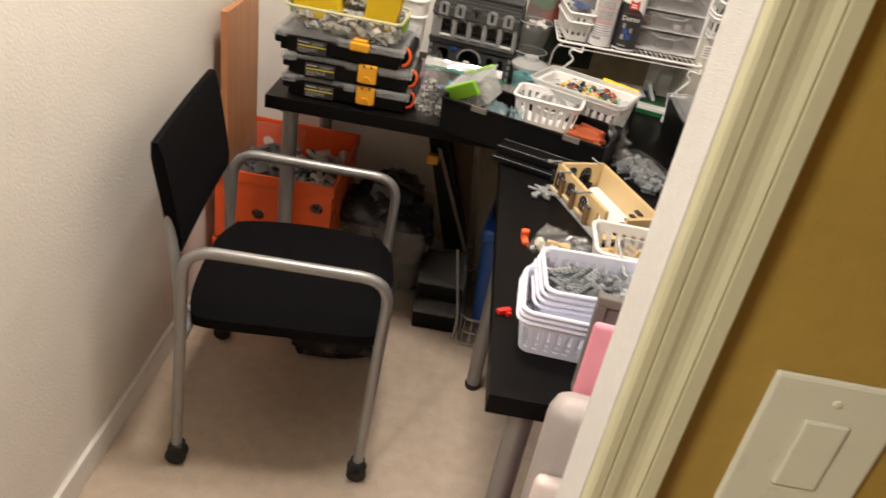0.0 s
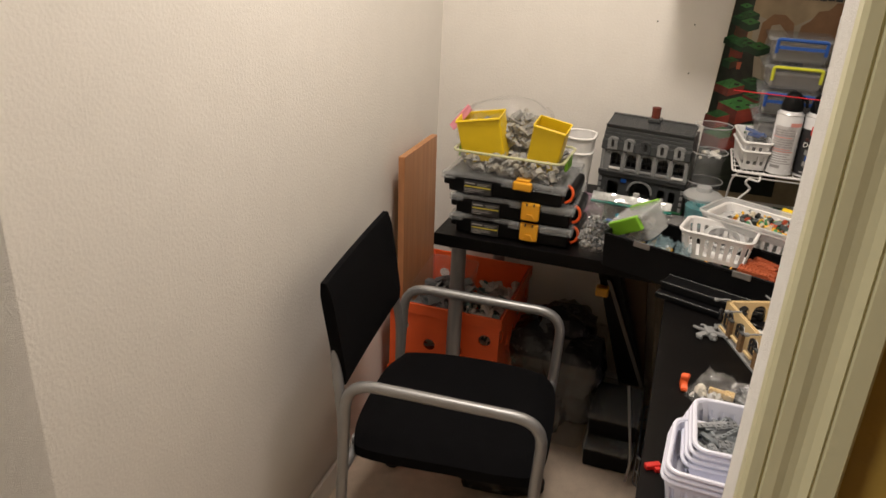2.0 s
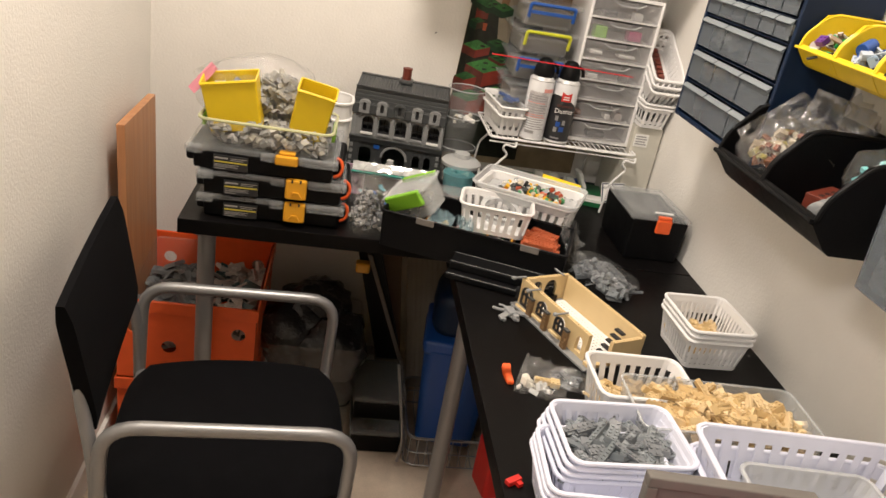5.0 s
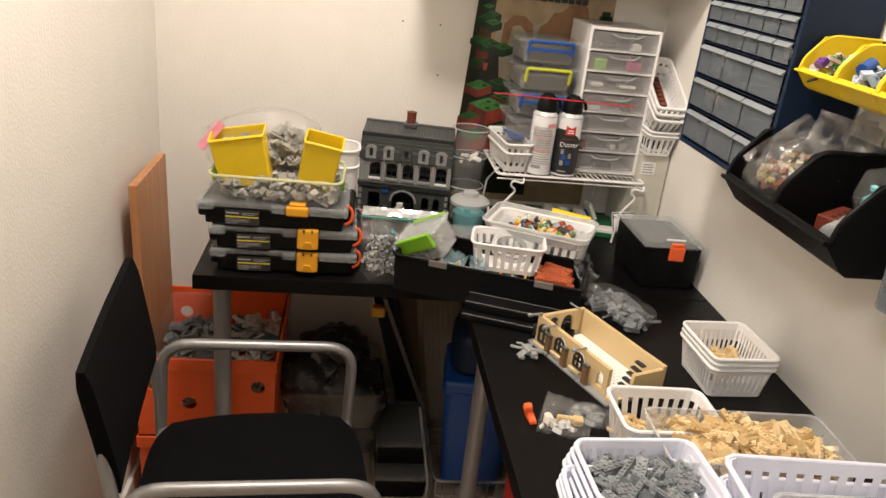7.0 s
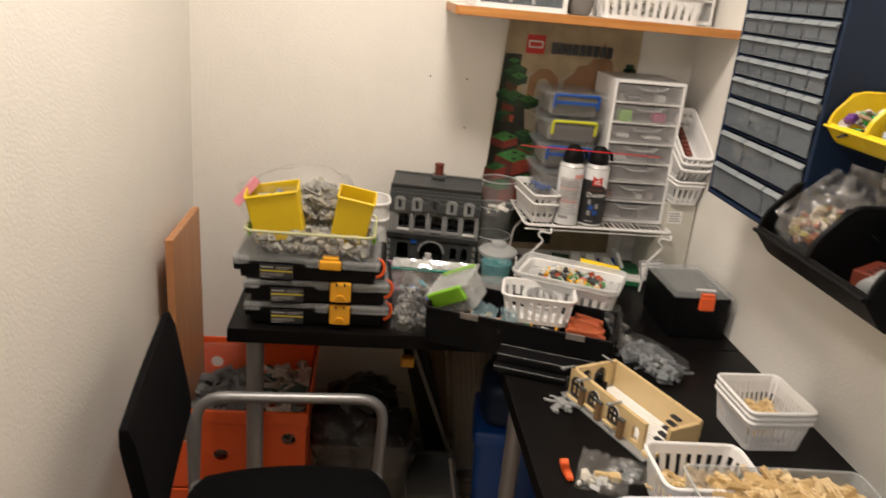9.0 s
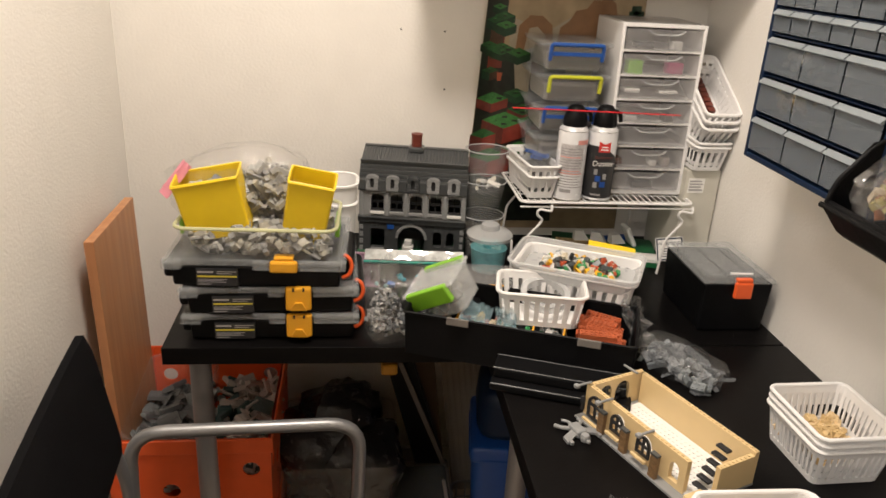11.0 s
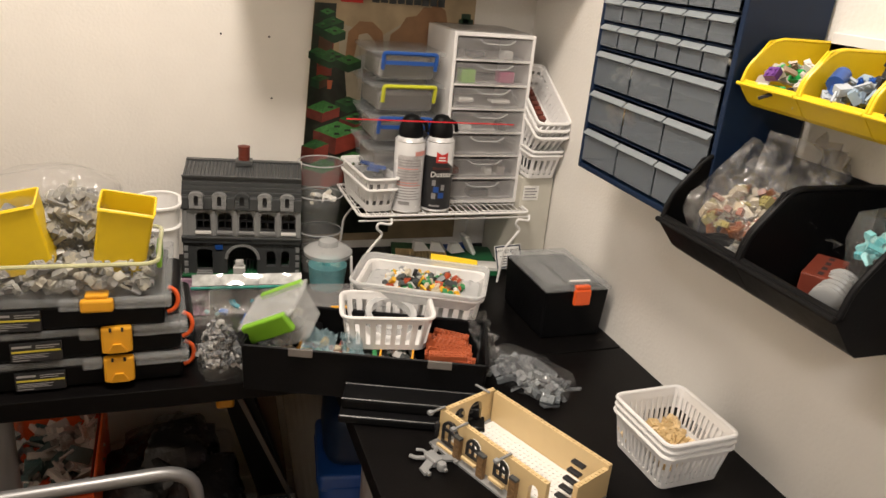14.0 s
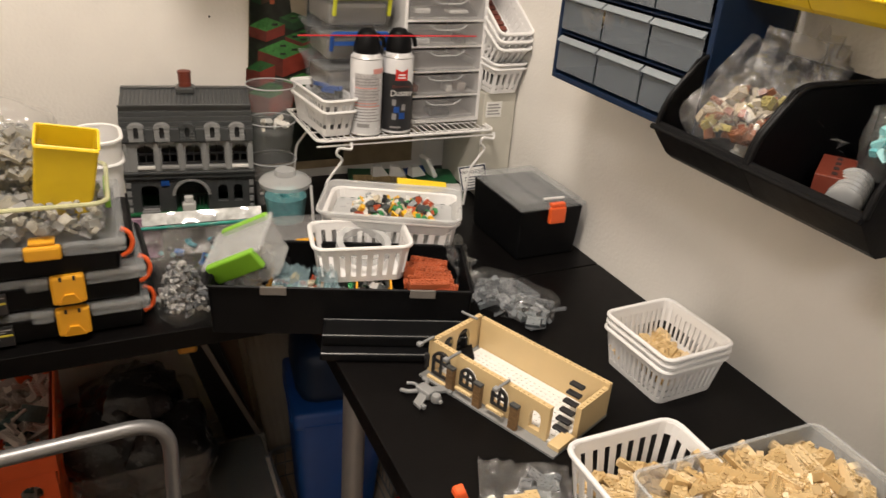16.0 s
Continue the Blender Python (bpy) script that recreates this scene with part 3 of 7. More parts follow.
# ---- things on the back table ----
def organiser(m, label, unlatched=False):
    """A flat black parts case with a translucent overhanging lid, amber latch and orange ring handle."""
    o = thing("organiser_case", label, "organizer case", m, "stacked organiser cases")
    bm = B(); box(bm, (-0.146, 0.006, 0.001), (0.150, 0.24, 0.040), 0.004, taper=0.985); part("body", bm, M_BLACK, o)
    bm = B(); box(bm, (-0.161, 0.012, 0.014), (-0.140, 0.236, 0.041), 0.006); part("end_grip", bm, M_BLACK, o)
    bm = B(); box(bm, (0.145, 0.05, 0.004), (0.172, 0.20, 0.041), 0.011, seg=3); part("end_grip", bm, M_BLACK, o)
    bm = B(); box(bm, (-0.160, 0.0, 0.0415), (0.160, 0.246, 0.0535), 0.004)
    for x0, x1 in ((-0.160, -0.124), (-0.004, 0.026), (0.076, 0.160)):
        box(bm, (x0, -0.008, 0.0365), (x1, 0.006, 0.0545), 0.0035)
    part("lid", bm, M_LID, o, "translucent grey lid")
    bm = B(); box(bm, (-0.102, 0.0010, 0.004), (-0.030, 0.0065, 0.0355)); lab = part("sticker", bm, M_INK, o, "black sticker with a yellow stripe")
    for z, h, x1 in ((0.0285, 0.0035, -0.072), (0.0305, 0.0012, -0.032), (0.0268, 0.0012, -0.040), (0.0158, 0.0009, -0.048), (0.0132, 0.0009, -0.055), (0.0106, 0.0009, -0.050), (0.0064, 0.0014, -0.076)):
        bm = B(); box(bm, (-0.099 if x1 != -0.032 and x1 != -0.040 else -0.066, 0.0004, z), (x1, 0.0011, z + h)); part("printed_bar", bm, M_CANG, lab)
    bm = B(); box(bm, (-0.100, 0.0003, 0.0205), (-0.031, 0.0011, 0.0235)); part("yellow_stripe", bm, M_STRIPE, lab)
    bm = B()
    if unlatched:
        box(bm, (0.027, -0.012, 0.0345), (0.075, 0.002, 0.056), 0.004); box(bm, (0.034, -0.006, 0.0562), (0.068, 0.016, 0.062), 0.002)
    else:
        box(bm, (0.028, -0.012, 0.012), (0.074, 0.002, 0.0575), 0.004)
        hexa(bm, [(0.036, -0.0145, 0.014), (0.066, -0.0145, 0.014), (0.066, -0.012, 0.014), (0.036, -0.012, 0.014), (0.045, -0.0165, 0.030), (0.057, -0.0165, 0.030), (0.057, -0.012, 0.030), (0.045, -0.012, 0.030)])
    latch = part("latch", bm, M_AMBER, o, "amber plastic latch")
    if not unlatched:
        for x in (0.042, 0.060):
            bm = B(); box(bm, (x - 0.0018, -0.0128, 0.051), (x + 0.0018, -0.0118, 0.058)); part("latch_slot", bm, M_INK, latch)
    bm = B(); tube(bm, rounded_path([(0.152, 0.044, 0.004), (0.164, 0.044, 0.010), (0.170, 0.045, 0.026), (0.165, 0.047, 0.042), (0.154, 0.048, 0.048)], 0.012), 0.0038, 8)
    part("handle", bm, M_ORANGE, o, "orange carrying handle", smooth=True)
    return o


M_STRIPE = mat("yellow_printed_stripe", (0.52, 0.44, 0.05), 0.4, var=0.1)
organiser(pose(0.3965, -0.578, 0.742, 0, 0, 0.5), "flat black parts case, bottom of the stack")
organiser(pose(0.396, -0.581, 0.797, 0, 0, 1.5), "flat black parts case, middle of the stack")
organiser(pose(0.372, -0.587, 0.852, 0, 0, -1.5), "flat black parts case under the clear box, latch undone", True)

cb = thing("clear_box", "clear plastic box of grey toy bricks with lime clips", "storage box", pose(0.378, -0.502, 0.9065, 0, 0, -2))
bm = B(); open_tub(bm, 0.275, 0.170, 0.056, 0.94, 0.02); part("tub", bm, M_CLEAR, cb)
bm = B(); tube(bm, [Vector((p.x, p.y, 0.057)) for p in oval(0.279, 0.174, 0.022)], 0.0036, 8, closed=True); part("rim", bm, mat("pale_lime_rim", (0.62, 0.62, 0.36), 0.3, alpha=0.7), cb, "pale lime rim", smooth=True)
for s in (-1, 1):
    bm = B(); box(bm, (s * 0.138 - 0.004, -0.03, 0.025), (s * 0.138 + 0.004, 0.03, 0.056), 0.002); part("clip", bm, M_GREEN, cb, "lime green clip")
pile("grey_bricks", "loose grey toy bricks", M_LGREYS, (0, 0, 0.003), 0.242, 0.146, 0.050, 330, 3, cb, dome=0.05, tilt=50, thin=0.3, sizes=((1, 2), (2, 2), (1, 1), (1, 3)))


pile("grey_bricks", "loose grey toy bricks", M_LGREYS, (0, 0, 0.003), 0.240, 0.150, 0.024, 240, 13, cb, dome=0.05, tilt=50, thin=0.3, sizes=((1, 2), (2, 2), (2, 3), (1, 3)))


def yellow_bin(m, label, sx, sy, h):
    y = thing("yellow_bin", label, "storage bin", m, "yellow bins on the stack")
    bm = B(); open_tub(bm, sx, sy, h, 0.94, 0.005, 0.002, 0.0018)
    part("shell", bm, M_YELLOW, y)
    bm = B(); tube(bm, [(-sx / 2, -sy / 2 - 0.001, h - 0.002), (sx / 2, -sy / 2 - 0.001, h - 0.002)], 0.0022, 8); part("lip", bm, M_YELLOW, y, smooth=True)
    return y


yellow_bin(pose(0.310, -0.520, 0.938, 7, -11, 0), "yellow plastic bin tilted over, grey pieces inside", 0.114, 0.066, 0.110)
yellow_bin(pose(0.454, -0.522, 0.932, 9, 10, -1), "yellow plastic bin leaning back, open and empty", 0.081, 0.066, 0.117)
pile("bin_pieces", "loose grey toy bricks lying in the tilted yellow bin", M_LGREYS, (0, 0, 0.06), 0.086, 0.044, 0.040, 60, 5, tilt=60, dome=0.1, sizes=((1, 2), (1, 1), (2, 2)), m=pose(0.310, -0.520, 0.938, 7, -11, 0))

gb = thing("brick_bag", "clear zip bag with grey bricks and a pink edge", "plastic bag", pose(0.345, -0.462, 0.953))
bm = B(); bag_mesh(bm, 0.265, 0.10, 0.122, 2, 36, 20, 0.14); part("film", bm, M_BAG, gb, smooth=True)
pile("grey_bricks", "loose grey toy bricks", M_LGREYS, (0.040, -0.012, 0.002), 0.10, 0.07, 0.098, 190, 4, gb, dome=0.5, tilt=60, thin=0.2)
bm = B(); sheet(bm, 0.075, 0.020, 7, 10, 4, rise=0.004, thick=0.0012); p = part("zip", bm, M_PINK, gb, "pink zip edge", smooth=True); p.matrix_basis = pose(-0.112, -0.045, 0.075, 70, -52, 0)

wt = thing("white_tub", "open white plastic tub behind the stack", "tub", pose(0.513, -0.30, H + 0.002))
bm = B(); open_tub(bm, 0.078, 0.11, 0.228, 0.72, 0.036, 0.002, 0.0035); part("tub", bm, M_WHITE, wt, smooth=True)
bm = B(); tube(bm, [Vector((q.x, q.y, 0.186)) for q in oval(0.075, 0.107, 0.034)], 0.0035, 8, closed=True); part("shoulder", bm, M_WHITE, wt, smooth=True)


# ---- the toy fire house ----
def toy_house():
    h = thing("toy_town_house", "dark and mid grey toy brick town house with chimney", "toy building", pose(0.681, -0.148, H + 0.001, 0, 0, -9))
    w = 0.128
    bm = B(); box(bm, (-w, -0.012, 0), (w, 0.115, 0.0035)); part("baseplate", bm, M_DGREEN, h, "dark green studded baseplate")

    def storey(name, z0, z1, openings, material, y0=0.0, y1=0.10, x=w - 0.002):
        """A hollow storey whose front has openings cut out: (x0, x1, bottom, top, arched)."""
        bm = B()
        xs = sorted({-x, x, *[a for o in openings for a in o[:2]]})
        for a, b in zip(xs, xs[1:]):
            hole = [o for o in openings if o[0] <= a + 1e-6 and o[1] >= b - 1e-6]
            if not hole:
                box(bm, (a, y0, z0), (b, y0 + 0.014, z1))
                continue
            o = hole[0]
            if o[2] > z0 + 1e-6:
                box(bm, (a, y0, z0), (b, y0 + 0.014, o[2]))
            if not o[4]:
                box(bm, (a, y0, o[3]), (b, y0 + 0.014, z1))
            else:
                r, cx, n = (b - a) / 2, (a + b) / 2, 10
                zc = o[3] - r * o[4]
                for k in range(n):
                    xa, xb = a + (b - a) * k / n, a + (b - a) * (k + 1) / n
                    f = lambda q: zc + o[4] * math.sqrt(max(0, r * r - (q - cx) ** 2))
                    hexa(bm, [(xa, y0, f(xa)), (xb, y0, f(xb)), (xb, y0 + 0.014, f(xb)), (xa, y0 + 0.014, f(xa)), (xa, y0, z1), (xb, y0, z1), (xb, y0 + 0.014, z1), (xa, y0 + 0.014, z1)])
        box(bm, (-x, y0 + 0.0142, z0), (-x + 0.008, y1, z1)); box(bm, (x - 0.008, y0 + 0.0142, z0), (x, y1, z1)); box(bm, (-x + 0.008, y1 - 0.006, z0), (x - 0.008, y1, z1))
        return part(name, bm, material, h)

    storey("ground_floor", 0.004, 0.078, [(-0.098, -0.064, 0.012, 0.062, 0.35), (-0.032, 0.032, 0.004, 0.072, 0.9), (0.052, 0.072, 0.022, 0.060, 0.8), (0.084, 0.102, 0.022, 0.060, 0.8)], M_DGREY)
    bm = B(); box(bm, (-w, -0.006, 0.078), (w, 0.1, 0.088), 0.001); box(bm, (-w, -0.010, 0.0885), (w, 0.1, 0.093), 0.001); part("cornice", bm, M_DGREY, h)
    five = [(-0.098 + 0.0455 * k, -0.098 + 0.0455 * k + 0.031) for k in range(5)]
    storey("upper_floor", 0.093, 0.155, [(a, b, 0.105, 0.147, 0.45) for a, b in five], M_MGREY)
    for k, (a, b) in enumerate(five):
        bm = B()
        box(bm, (a, 0.003, 0.1052), (b, 0.009, 0.110)); box(bm, (a, 0.006, 0.1102), (a + 0.002, 0.010, 0.136)); box(bm, (b - 0.002, 0.006, 0.1102), (b, 0.010, 0.136)); box(bm, ((a + b) / 2 - 0.001, 0.006, 0.1102), ((a + b) / 2 + 0.001, 0.010, 0.1465)); box(bm, (a + 0.002, 0.006, 0.126), (b - 0.002, 0.009, 0.128))
        part("window_frame", bm, M_INK, h)
        bm = B(); box(bm, (a - 0.001, -0.005, 0.0985), (b + 0.001, 0.0, 0.1045), 0.0008); part("sill", bm, M_PAPER if k in (0, 4) else M_MGREY, h)
    for x in [-0.122, 0.117] + [a - 0.0105 for a, _ in five[1:]]:
        part("pilaster", box(B(), (x, -0.004, 0.0935), (x + 0.006, 0.0, 0.153), 0.0006), M_MGREY, h)
    # mansard: stepped dark courses with small dormers
    for k in range(7):
        bm = B(); box(bm, (-w + 0.0004 * k, -0.006 + 0.0032 * k, 0.1555 + 0.0097 * k), (w - 0.0004 * k, 0.1, 0.1649 + 0.0097 * k), 0.0008); part("roof_course", bm, M_DGREY, h)
    for k in range(5):
        cx = -0.0955 + 0.0478 * k
        m_ = M_MGREY if k != 2 else M_DGREY
        bm = B()
        for sx_ in (-1, 1):
            for q in range(4):
                e = 0.0006 * (q % 2)
                box(bm, (cx + sx_ * 0.0095 - 0.0045 - e, -0.0095, 0.1575 + 0.0066 * q), (cx + sx_ * 0.0095 + 0.0045 + e, 0.016, 0.1638 + 0.0066 * q), 0.0005, seg=1)
        box(bm, (cx - 0.005, -0.0085, 0.1575), (cx + 0.005, 0.016, 0.1635))
        part("dormer", bm, m_, h)
        bm = B()
        for q in range(8):
            q0, q1 = math.pi * q / 8, math.pi * (q + 1) / 8
            A = lambda r, t_, y: (cx + r * math.cos(t_), y, 0.1842 + 0.62 * r * math.sin(t_))
            hexa(bm, [A(0.005, q0, -0.0105), A(0.0155, q0, -0.0105), A(0.0155, q0, 0.018), A(0.005, q0, 0.018), A(0.005, q1, -0.0105), A(0.0155, q1, -0.0105), A(0.0155, q1, 0.018), A(0.005, q1, 0.018)])
        part("dormer_cap", bm, m_, h)
        part("dormer_pane", box(B(), (cx - 0.0052, -0.0045, 0.1636), (cx + 0.0052, -0.0025, 0.1874)), M_INK, h)
    for k in range(6):
        cx = -0.1194 + 0.0478 * k
        x0, x1 = max(cx - 0.0085, -0.127), min(cx + 0.0085, 0.127)
        part("roof_slab", box(B(), (x0, -0.0075, 0.1565), (x1, 0.012, 0.1820), 0.001), M_DGREY, h)
    # ridged roof slope
    bm = B()
    prof = []
    for k in range(32):
        x0 = -0.124 + 0.00775 * k
        prof += [(x0, 0.0), (x0 + 0.0008, 0.0017), (x0 + 0.0048, 0.0017), (x0 + 0.0056, 0.0)]
    prof.append((0.124, 0.0))
    rows = [[bm.verts.new((x, y, z + up * g)) for x, up in prof] for y, z, g in ((0.012, 0.2232, 0), (0.016, 0.2255, 1), (0.075, 0.2430, 1), (0.082, 0.2415, 0))]
    for P, Q in zip(rows, rows[1:]):
        for k in range(len(prof) - 1):
            bm.faces.new([P[k], P[k + 1], Q[k + 1], Q[k]])
    part("roof", bm, M_DGREY, h)
    bm = B(); box(bm, (-0.126, 0.009, 0.2225), (0.126, 0.0118, 0.2265)); box(bm, (-0.124, 0.070, 0.2425), (0.124, 0.084, 0.2465), 0.0015); part("ridge", bm, M_DGREY, h)
    ch = part("chimney_base", box(B(), (-0.018, 0.048, 0.238), (0.018, 0.085, 0.2505), 0.003), M_DGREY, h)
    bm = B(); lathe(bm, [(0, 0.248), (0.0125, 0.248), (0.0125, 0.258), (0.0118, 0.2585), (0.0118, 0.259), (0.0125, 0.2595), (0.0125, 0.276), (0.0135, 0.2765), (0.0135, 0.281), (0.008, 0.282), (0, 0.284)], 16, (0, 0.066, 0)); part("chimney", bm, M_RED, h, "reddish brown round chimney", smooth=True)
    # arch ring, gate bars, sign, steps, little vehicle in the gate
    bm = B()
    for k in range(13):
        a0, a1 = math.pi * k / 13, math.pi * (k + 1) / 13
        P = lambda r, a, y: (r * math.cos(a), y, 0.040 + 0.95 * r * math.sin(a))
        hexa(bm, [P(0.032, a0, -0.004), P(0.038, a0, -0.004), P(0.038, a0, 0.0), P(0.032, a0, 0.0), P(0.032, a1, -0.004), P(0.038, a1, -0.004), P(0.038, a1, 0.0), P(0.032, a1, 0.0)])
    part("arch", bm, M_MGREY, h)
    bm = B()
    for k in range(9):
        box(bm, (-0.030 + 0.0073 * k, 0.016, 0.004), (-0.0285 + 0.0073 * k, 0.018, 0.07))
    for z in (0.03, 0.05):
        box(bm, (-0.03, 0.0182, z), (0.031, 0.0195, z + 0.002))
    part("gate_bars", bm, M_INK, h)
    bm = B(); box(bm, (-0.058, -0.003, 0.062), (-0.042, 0.0, 0.073)); part("blue_sign", bm, M_BLUE, h, "small blue sign")
    bm = B(); box(bm, (-0.098, -0.010, 0.0038), (-0.064, 0.0, 0.008)); box(bm, (-0.096, -0.006, 0.0082), (-0.066, 0.0, 0.012)); part("steps", bm, M_MGREY, h)
    bm = B(); box(bm, (-0.020, -0.010, 0.006), (0.006, 0.012, 0.022), 0.002); box(bm, (-0.016, -0.004, 0.0222), (0.002, 0.01, 0.036), 0.003); part("toy_vehicle", bm, M_WHITES, h, "small white toy vehicle")
    for x in (-0.124, 0.116):
        for z in (0.004, 0.022, 0.040, 0.058):
            part("quoin", box(B(), (x, -0.003, z), (x + 0.008, 0.0, z + 0.011)), M_MGREY, h)
    return h


toy_house()

# ---- cups ----
cs = thing("cup_stack", "stack of clear plastic cups with odd bits", "cups", pose(0.853, -0.135, H + 0.002), "")
for k in range(3):
    bm = B(); z = 0.085 * k + (0.0 if k < 2 else -0.01)
    lathe(bm, [(0, z), (0.037, z), (0.049, z + 0.098), (0.0505, z + 0.099), (0.0505, z + 0.101), (0.048, z + 0.099), (0.0325, z + 0.002), (0, z + 0.002)], 28)
    cup = part("cup", bm, M_CUP, cs, smooth=True)
    bm = B(); tube(bm, [(0.0505 * math.cos(q * math.tau / 32), 0.0505 * math.sin(q * math.tau / 32), z + 0.100) for q in range(32)], 0.0013, 6, closed=True); part("rim", bm, M_FROST, cup, smooth=True)
# faint pale shell added to imitate the haze seen through the stacked cups
bm = B(); lathe(bm, [(0.0365, 0.004), (0.0475, 0.092)], 28); part("haze_shell", bm, mat("painted_cup_haze", (0.6, 0.58, 0.54), 0.5, var=0.3, scale=30, alpha=0.22), cs, smooth=True)
pile("odd_bits", "pale odd bits inside the cups", M_WHITES, (0, 0, 0.004), 0.045, 0.045, 0.03, 12, 8, cs, sizes=((1, 1), (1, 3)), tilt=80)
pile("odd_bits", "pale odd bits inside the cups", M_WHITES, (0, 0, 0.165), 0.05, 0.05, 0.03, 9, 18, cs, sizes=((1, 1), (1, 4)), tilt=80)
lc = thing("lidded_cup", "clear lidded cup of pale teal pieces", "cup", pose(0.855, -0.236, H + 0.001))
bm = B(); lathe(bm, [(0, 0), (0.040, 0), (0.048, 0.085), (0.046, 0.085), (0.038, 0.002), (0, 0.002)], 28); part("cup", bm, M_CUP, lc, smooth=True)
bm = B(); lathe(bm, [(0, 0.003), (0.037, 0.003), (0.0425, 0.056), (0.030, 0.060), (0, 0.057)], 24); part("contents", bm, M_TEALGEL, lc, "teal contents", smooth=True)
bm = B(); lathe(bm, [(0.052, 0.080), (0.053, 0.088), (0.046, 0.095), (0.028, 0.100), (0.022, 0.101), (0.020, 0.112), (0, 0.114)], 28); part("lid", bm, M_FROST, lc, smooth=True)
pile("teal_pieces", "pale teal small pieces", M_TEALS, (0, 0, 0.052), 0.05, 0.05, 0.014, 40, 9, lc, dome=0.1, tilt=80, sizes=((1, 1), (1, 2)))

# ---- poster ----
po = thing("poster", "curling game poster with green trees and block figures", "poster", pose(0, 0, 0))


def poster_sheet(name, x0, x1, z0, z1, material, lift, label="", parent=po):
    """A piece of the poster: it follows the sheet's curl."""
    bm = B()
    n = 36 if name in ('paper', 'dark_wood') else 6
    bend = lambda x, z: -0.004 - lift - 0.05 * max(0, (0.90 - x) / 0.07) ** 2 * (0.3 + 0.7 * max(0, min(1, (1.42 - z) / 0.5)))
    skew = lambda x, z: x - 0.030 * max(0.0, (1.42 - z) / 0.45) * max(0.0, 1 - (x - 0.83) / 0.2)
    g = [[(bm.verts.new((skew(x0 + (x1 - x0) * i / n, z0 + (z1 - z0) * j / n), bend(x0 + (x1 - x0) * i / n, z0 + (z1 - z0) * j / n) + d, z0 + (z1 - z0) * j / n)), ) for d in (0,)][0] for i in range(n + 1) for j in range(n + 1)]
    for i in range(n):
        for j in range(n):
            bm.faces.new([g[i * (n + 1) + j][0], g[(i + 1) * (n + 1) + j][0], g[(i + 1) * (n + 1) + j + 1][0], g[i * (n + 1) + j + 1][0]])
    return part(name, bm, material, parent, label)


P_SKY = mat("poster_sandy_sky", (0.40, 0.31, 0.19), 0.4, var=0.35, scale=18)
P_DARK = mat("poster_dark_woods", (0.018, 0.022, 0.014), 0.35, var=0.6, scale=60)
P_GREEN = mat("poster_leaf_green", (0.025, 0.11, 0.030), 0.35, var=0.5, scale=90)
P_GREEN2 = mat("poster_bright_green", (0.05, 0.20, 0.045), 0.35, var=0.4, scale=120)
P_RED = mat("poster_brick_red", (0.20, 0.030, 0.018), 0.35, var=0.3, scale=60)
P_BROWN = mat("poster_hill_brown", (0.30, 0.16, 0.075), 0.4, var=0.3, scale=25)
P_PALE = mat("poster_pale_grey", (0.42, 0.42, 0.42), 0.4, var=0.2)
P_LOGO = mat("poster_logo_red", (0.58, 0.02, 0.015), 0.35, var=0.05)
poster_sheet("paper", 0.855, 1.235, 0.76, 1.425, P_SKY, 0.0)
poster_sheet("dark_wood", 0.856, 1.055, 0.78, 1.215, P_DARK, 0.0012)
poster_sheet("dark_wood", 0.856, 0.905, 1.21, 1.33, P_DARK, 0.0014)


def poster_shape(name, pts, material, lift):
    """A printed silhouette on the flat part of the poster."""
    bm = B()
    bm.faces.new([bm.verts.new((x, -0.004 - lift, z)) for x, z in pts])
    return part(name, bm, material, po)


P_MIST = mat("poster_pale_mist", (0.46, 0.40, 0.30), 0.4, var=0.3, scale=14)
poster_shape("mist", [(0.91, 1.18), (1.23, 1.18), (1.23, 1.30), (1.16, 1.27), (1.08, 1.31), (1.0, 1.26), (0.91, 1.29)], P_MIST, 0.0008)
poster_shape("mesa", [(1.02, 1.20), (1.03, 1.27), (1.05, 1.285), (1.065, 1.31), (1.09, 1.315), (1.105, 1.335), (1.125, 1.335), (1.13, 1.385), (1.14, 1.345), (1.16, 1.33), (1.17, 1.29), (1.20, 1.27), (1.21, 1.20)], P_BROWN, 0.0016)
poster_shape("rock_arch", [(0.925, 1.21), (0.93, 1.27), (0.955, 1.295), (0.985, 1.295), (1.01, 1.275), (1.02, 1.21), (1.0, 1.21), (0.995, 1.25), (0.975, 1.27), (0.955, 1.265), (0.945, 1.21)], P_BROWN, 0.0018)
poster_sheet("trunk", 0.872, 0.905, 1.17, 1.26, P_RED, 0.0019)


def poster_quad(name, quad, material, lift, parent=po):
    """A printed four-cornered patch that follows the sheet's curl."""
    bm, n = B(), 5
    P = [Vector((q[0], 0, q[1])) for q in quad]
    bend = lambda x, z: -0.004 - lift - 0.05 * max(0, (0.90 - x) / 0.07) ** 2 * (0.3 + 0.7 * max(0, min(1, (1.42 - z) / 0.5)))
    skew = lambda x, z: x - 0.030 * max(0.0, (1.42 - z) / 0.45) * max(0.0, 1 - (x - 0.83) / 0.2)
    g = []
    for i in range(n + 1):
        for j in range(n + 1):
            p = P[0].lerp(P[1], i / n).lerp(P[3].lerp(P[2], i / n), j / n)
            g.append(bm.verts.new((skew(p.x, p.z), bend(p.x, p.z), p.z)))
    for i in range(n):
        for j in range(n):
            bm.faces.new([g[i * (n + 1) + j], g[(i + 1) * (n + 1) + j], g[(i + 1) * (n + 1) + j + 1], g[i * (n + 1) + j + 1]])
    return part(name, bm, material, parent)


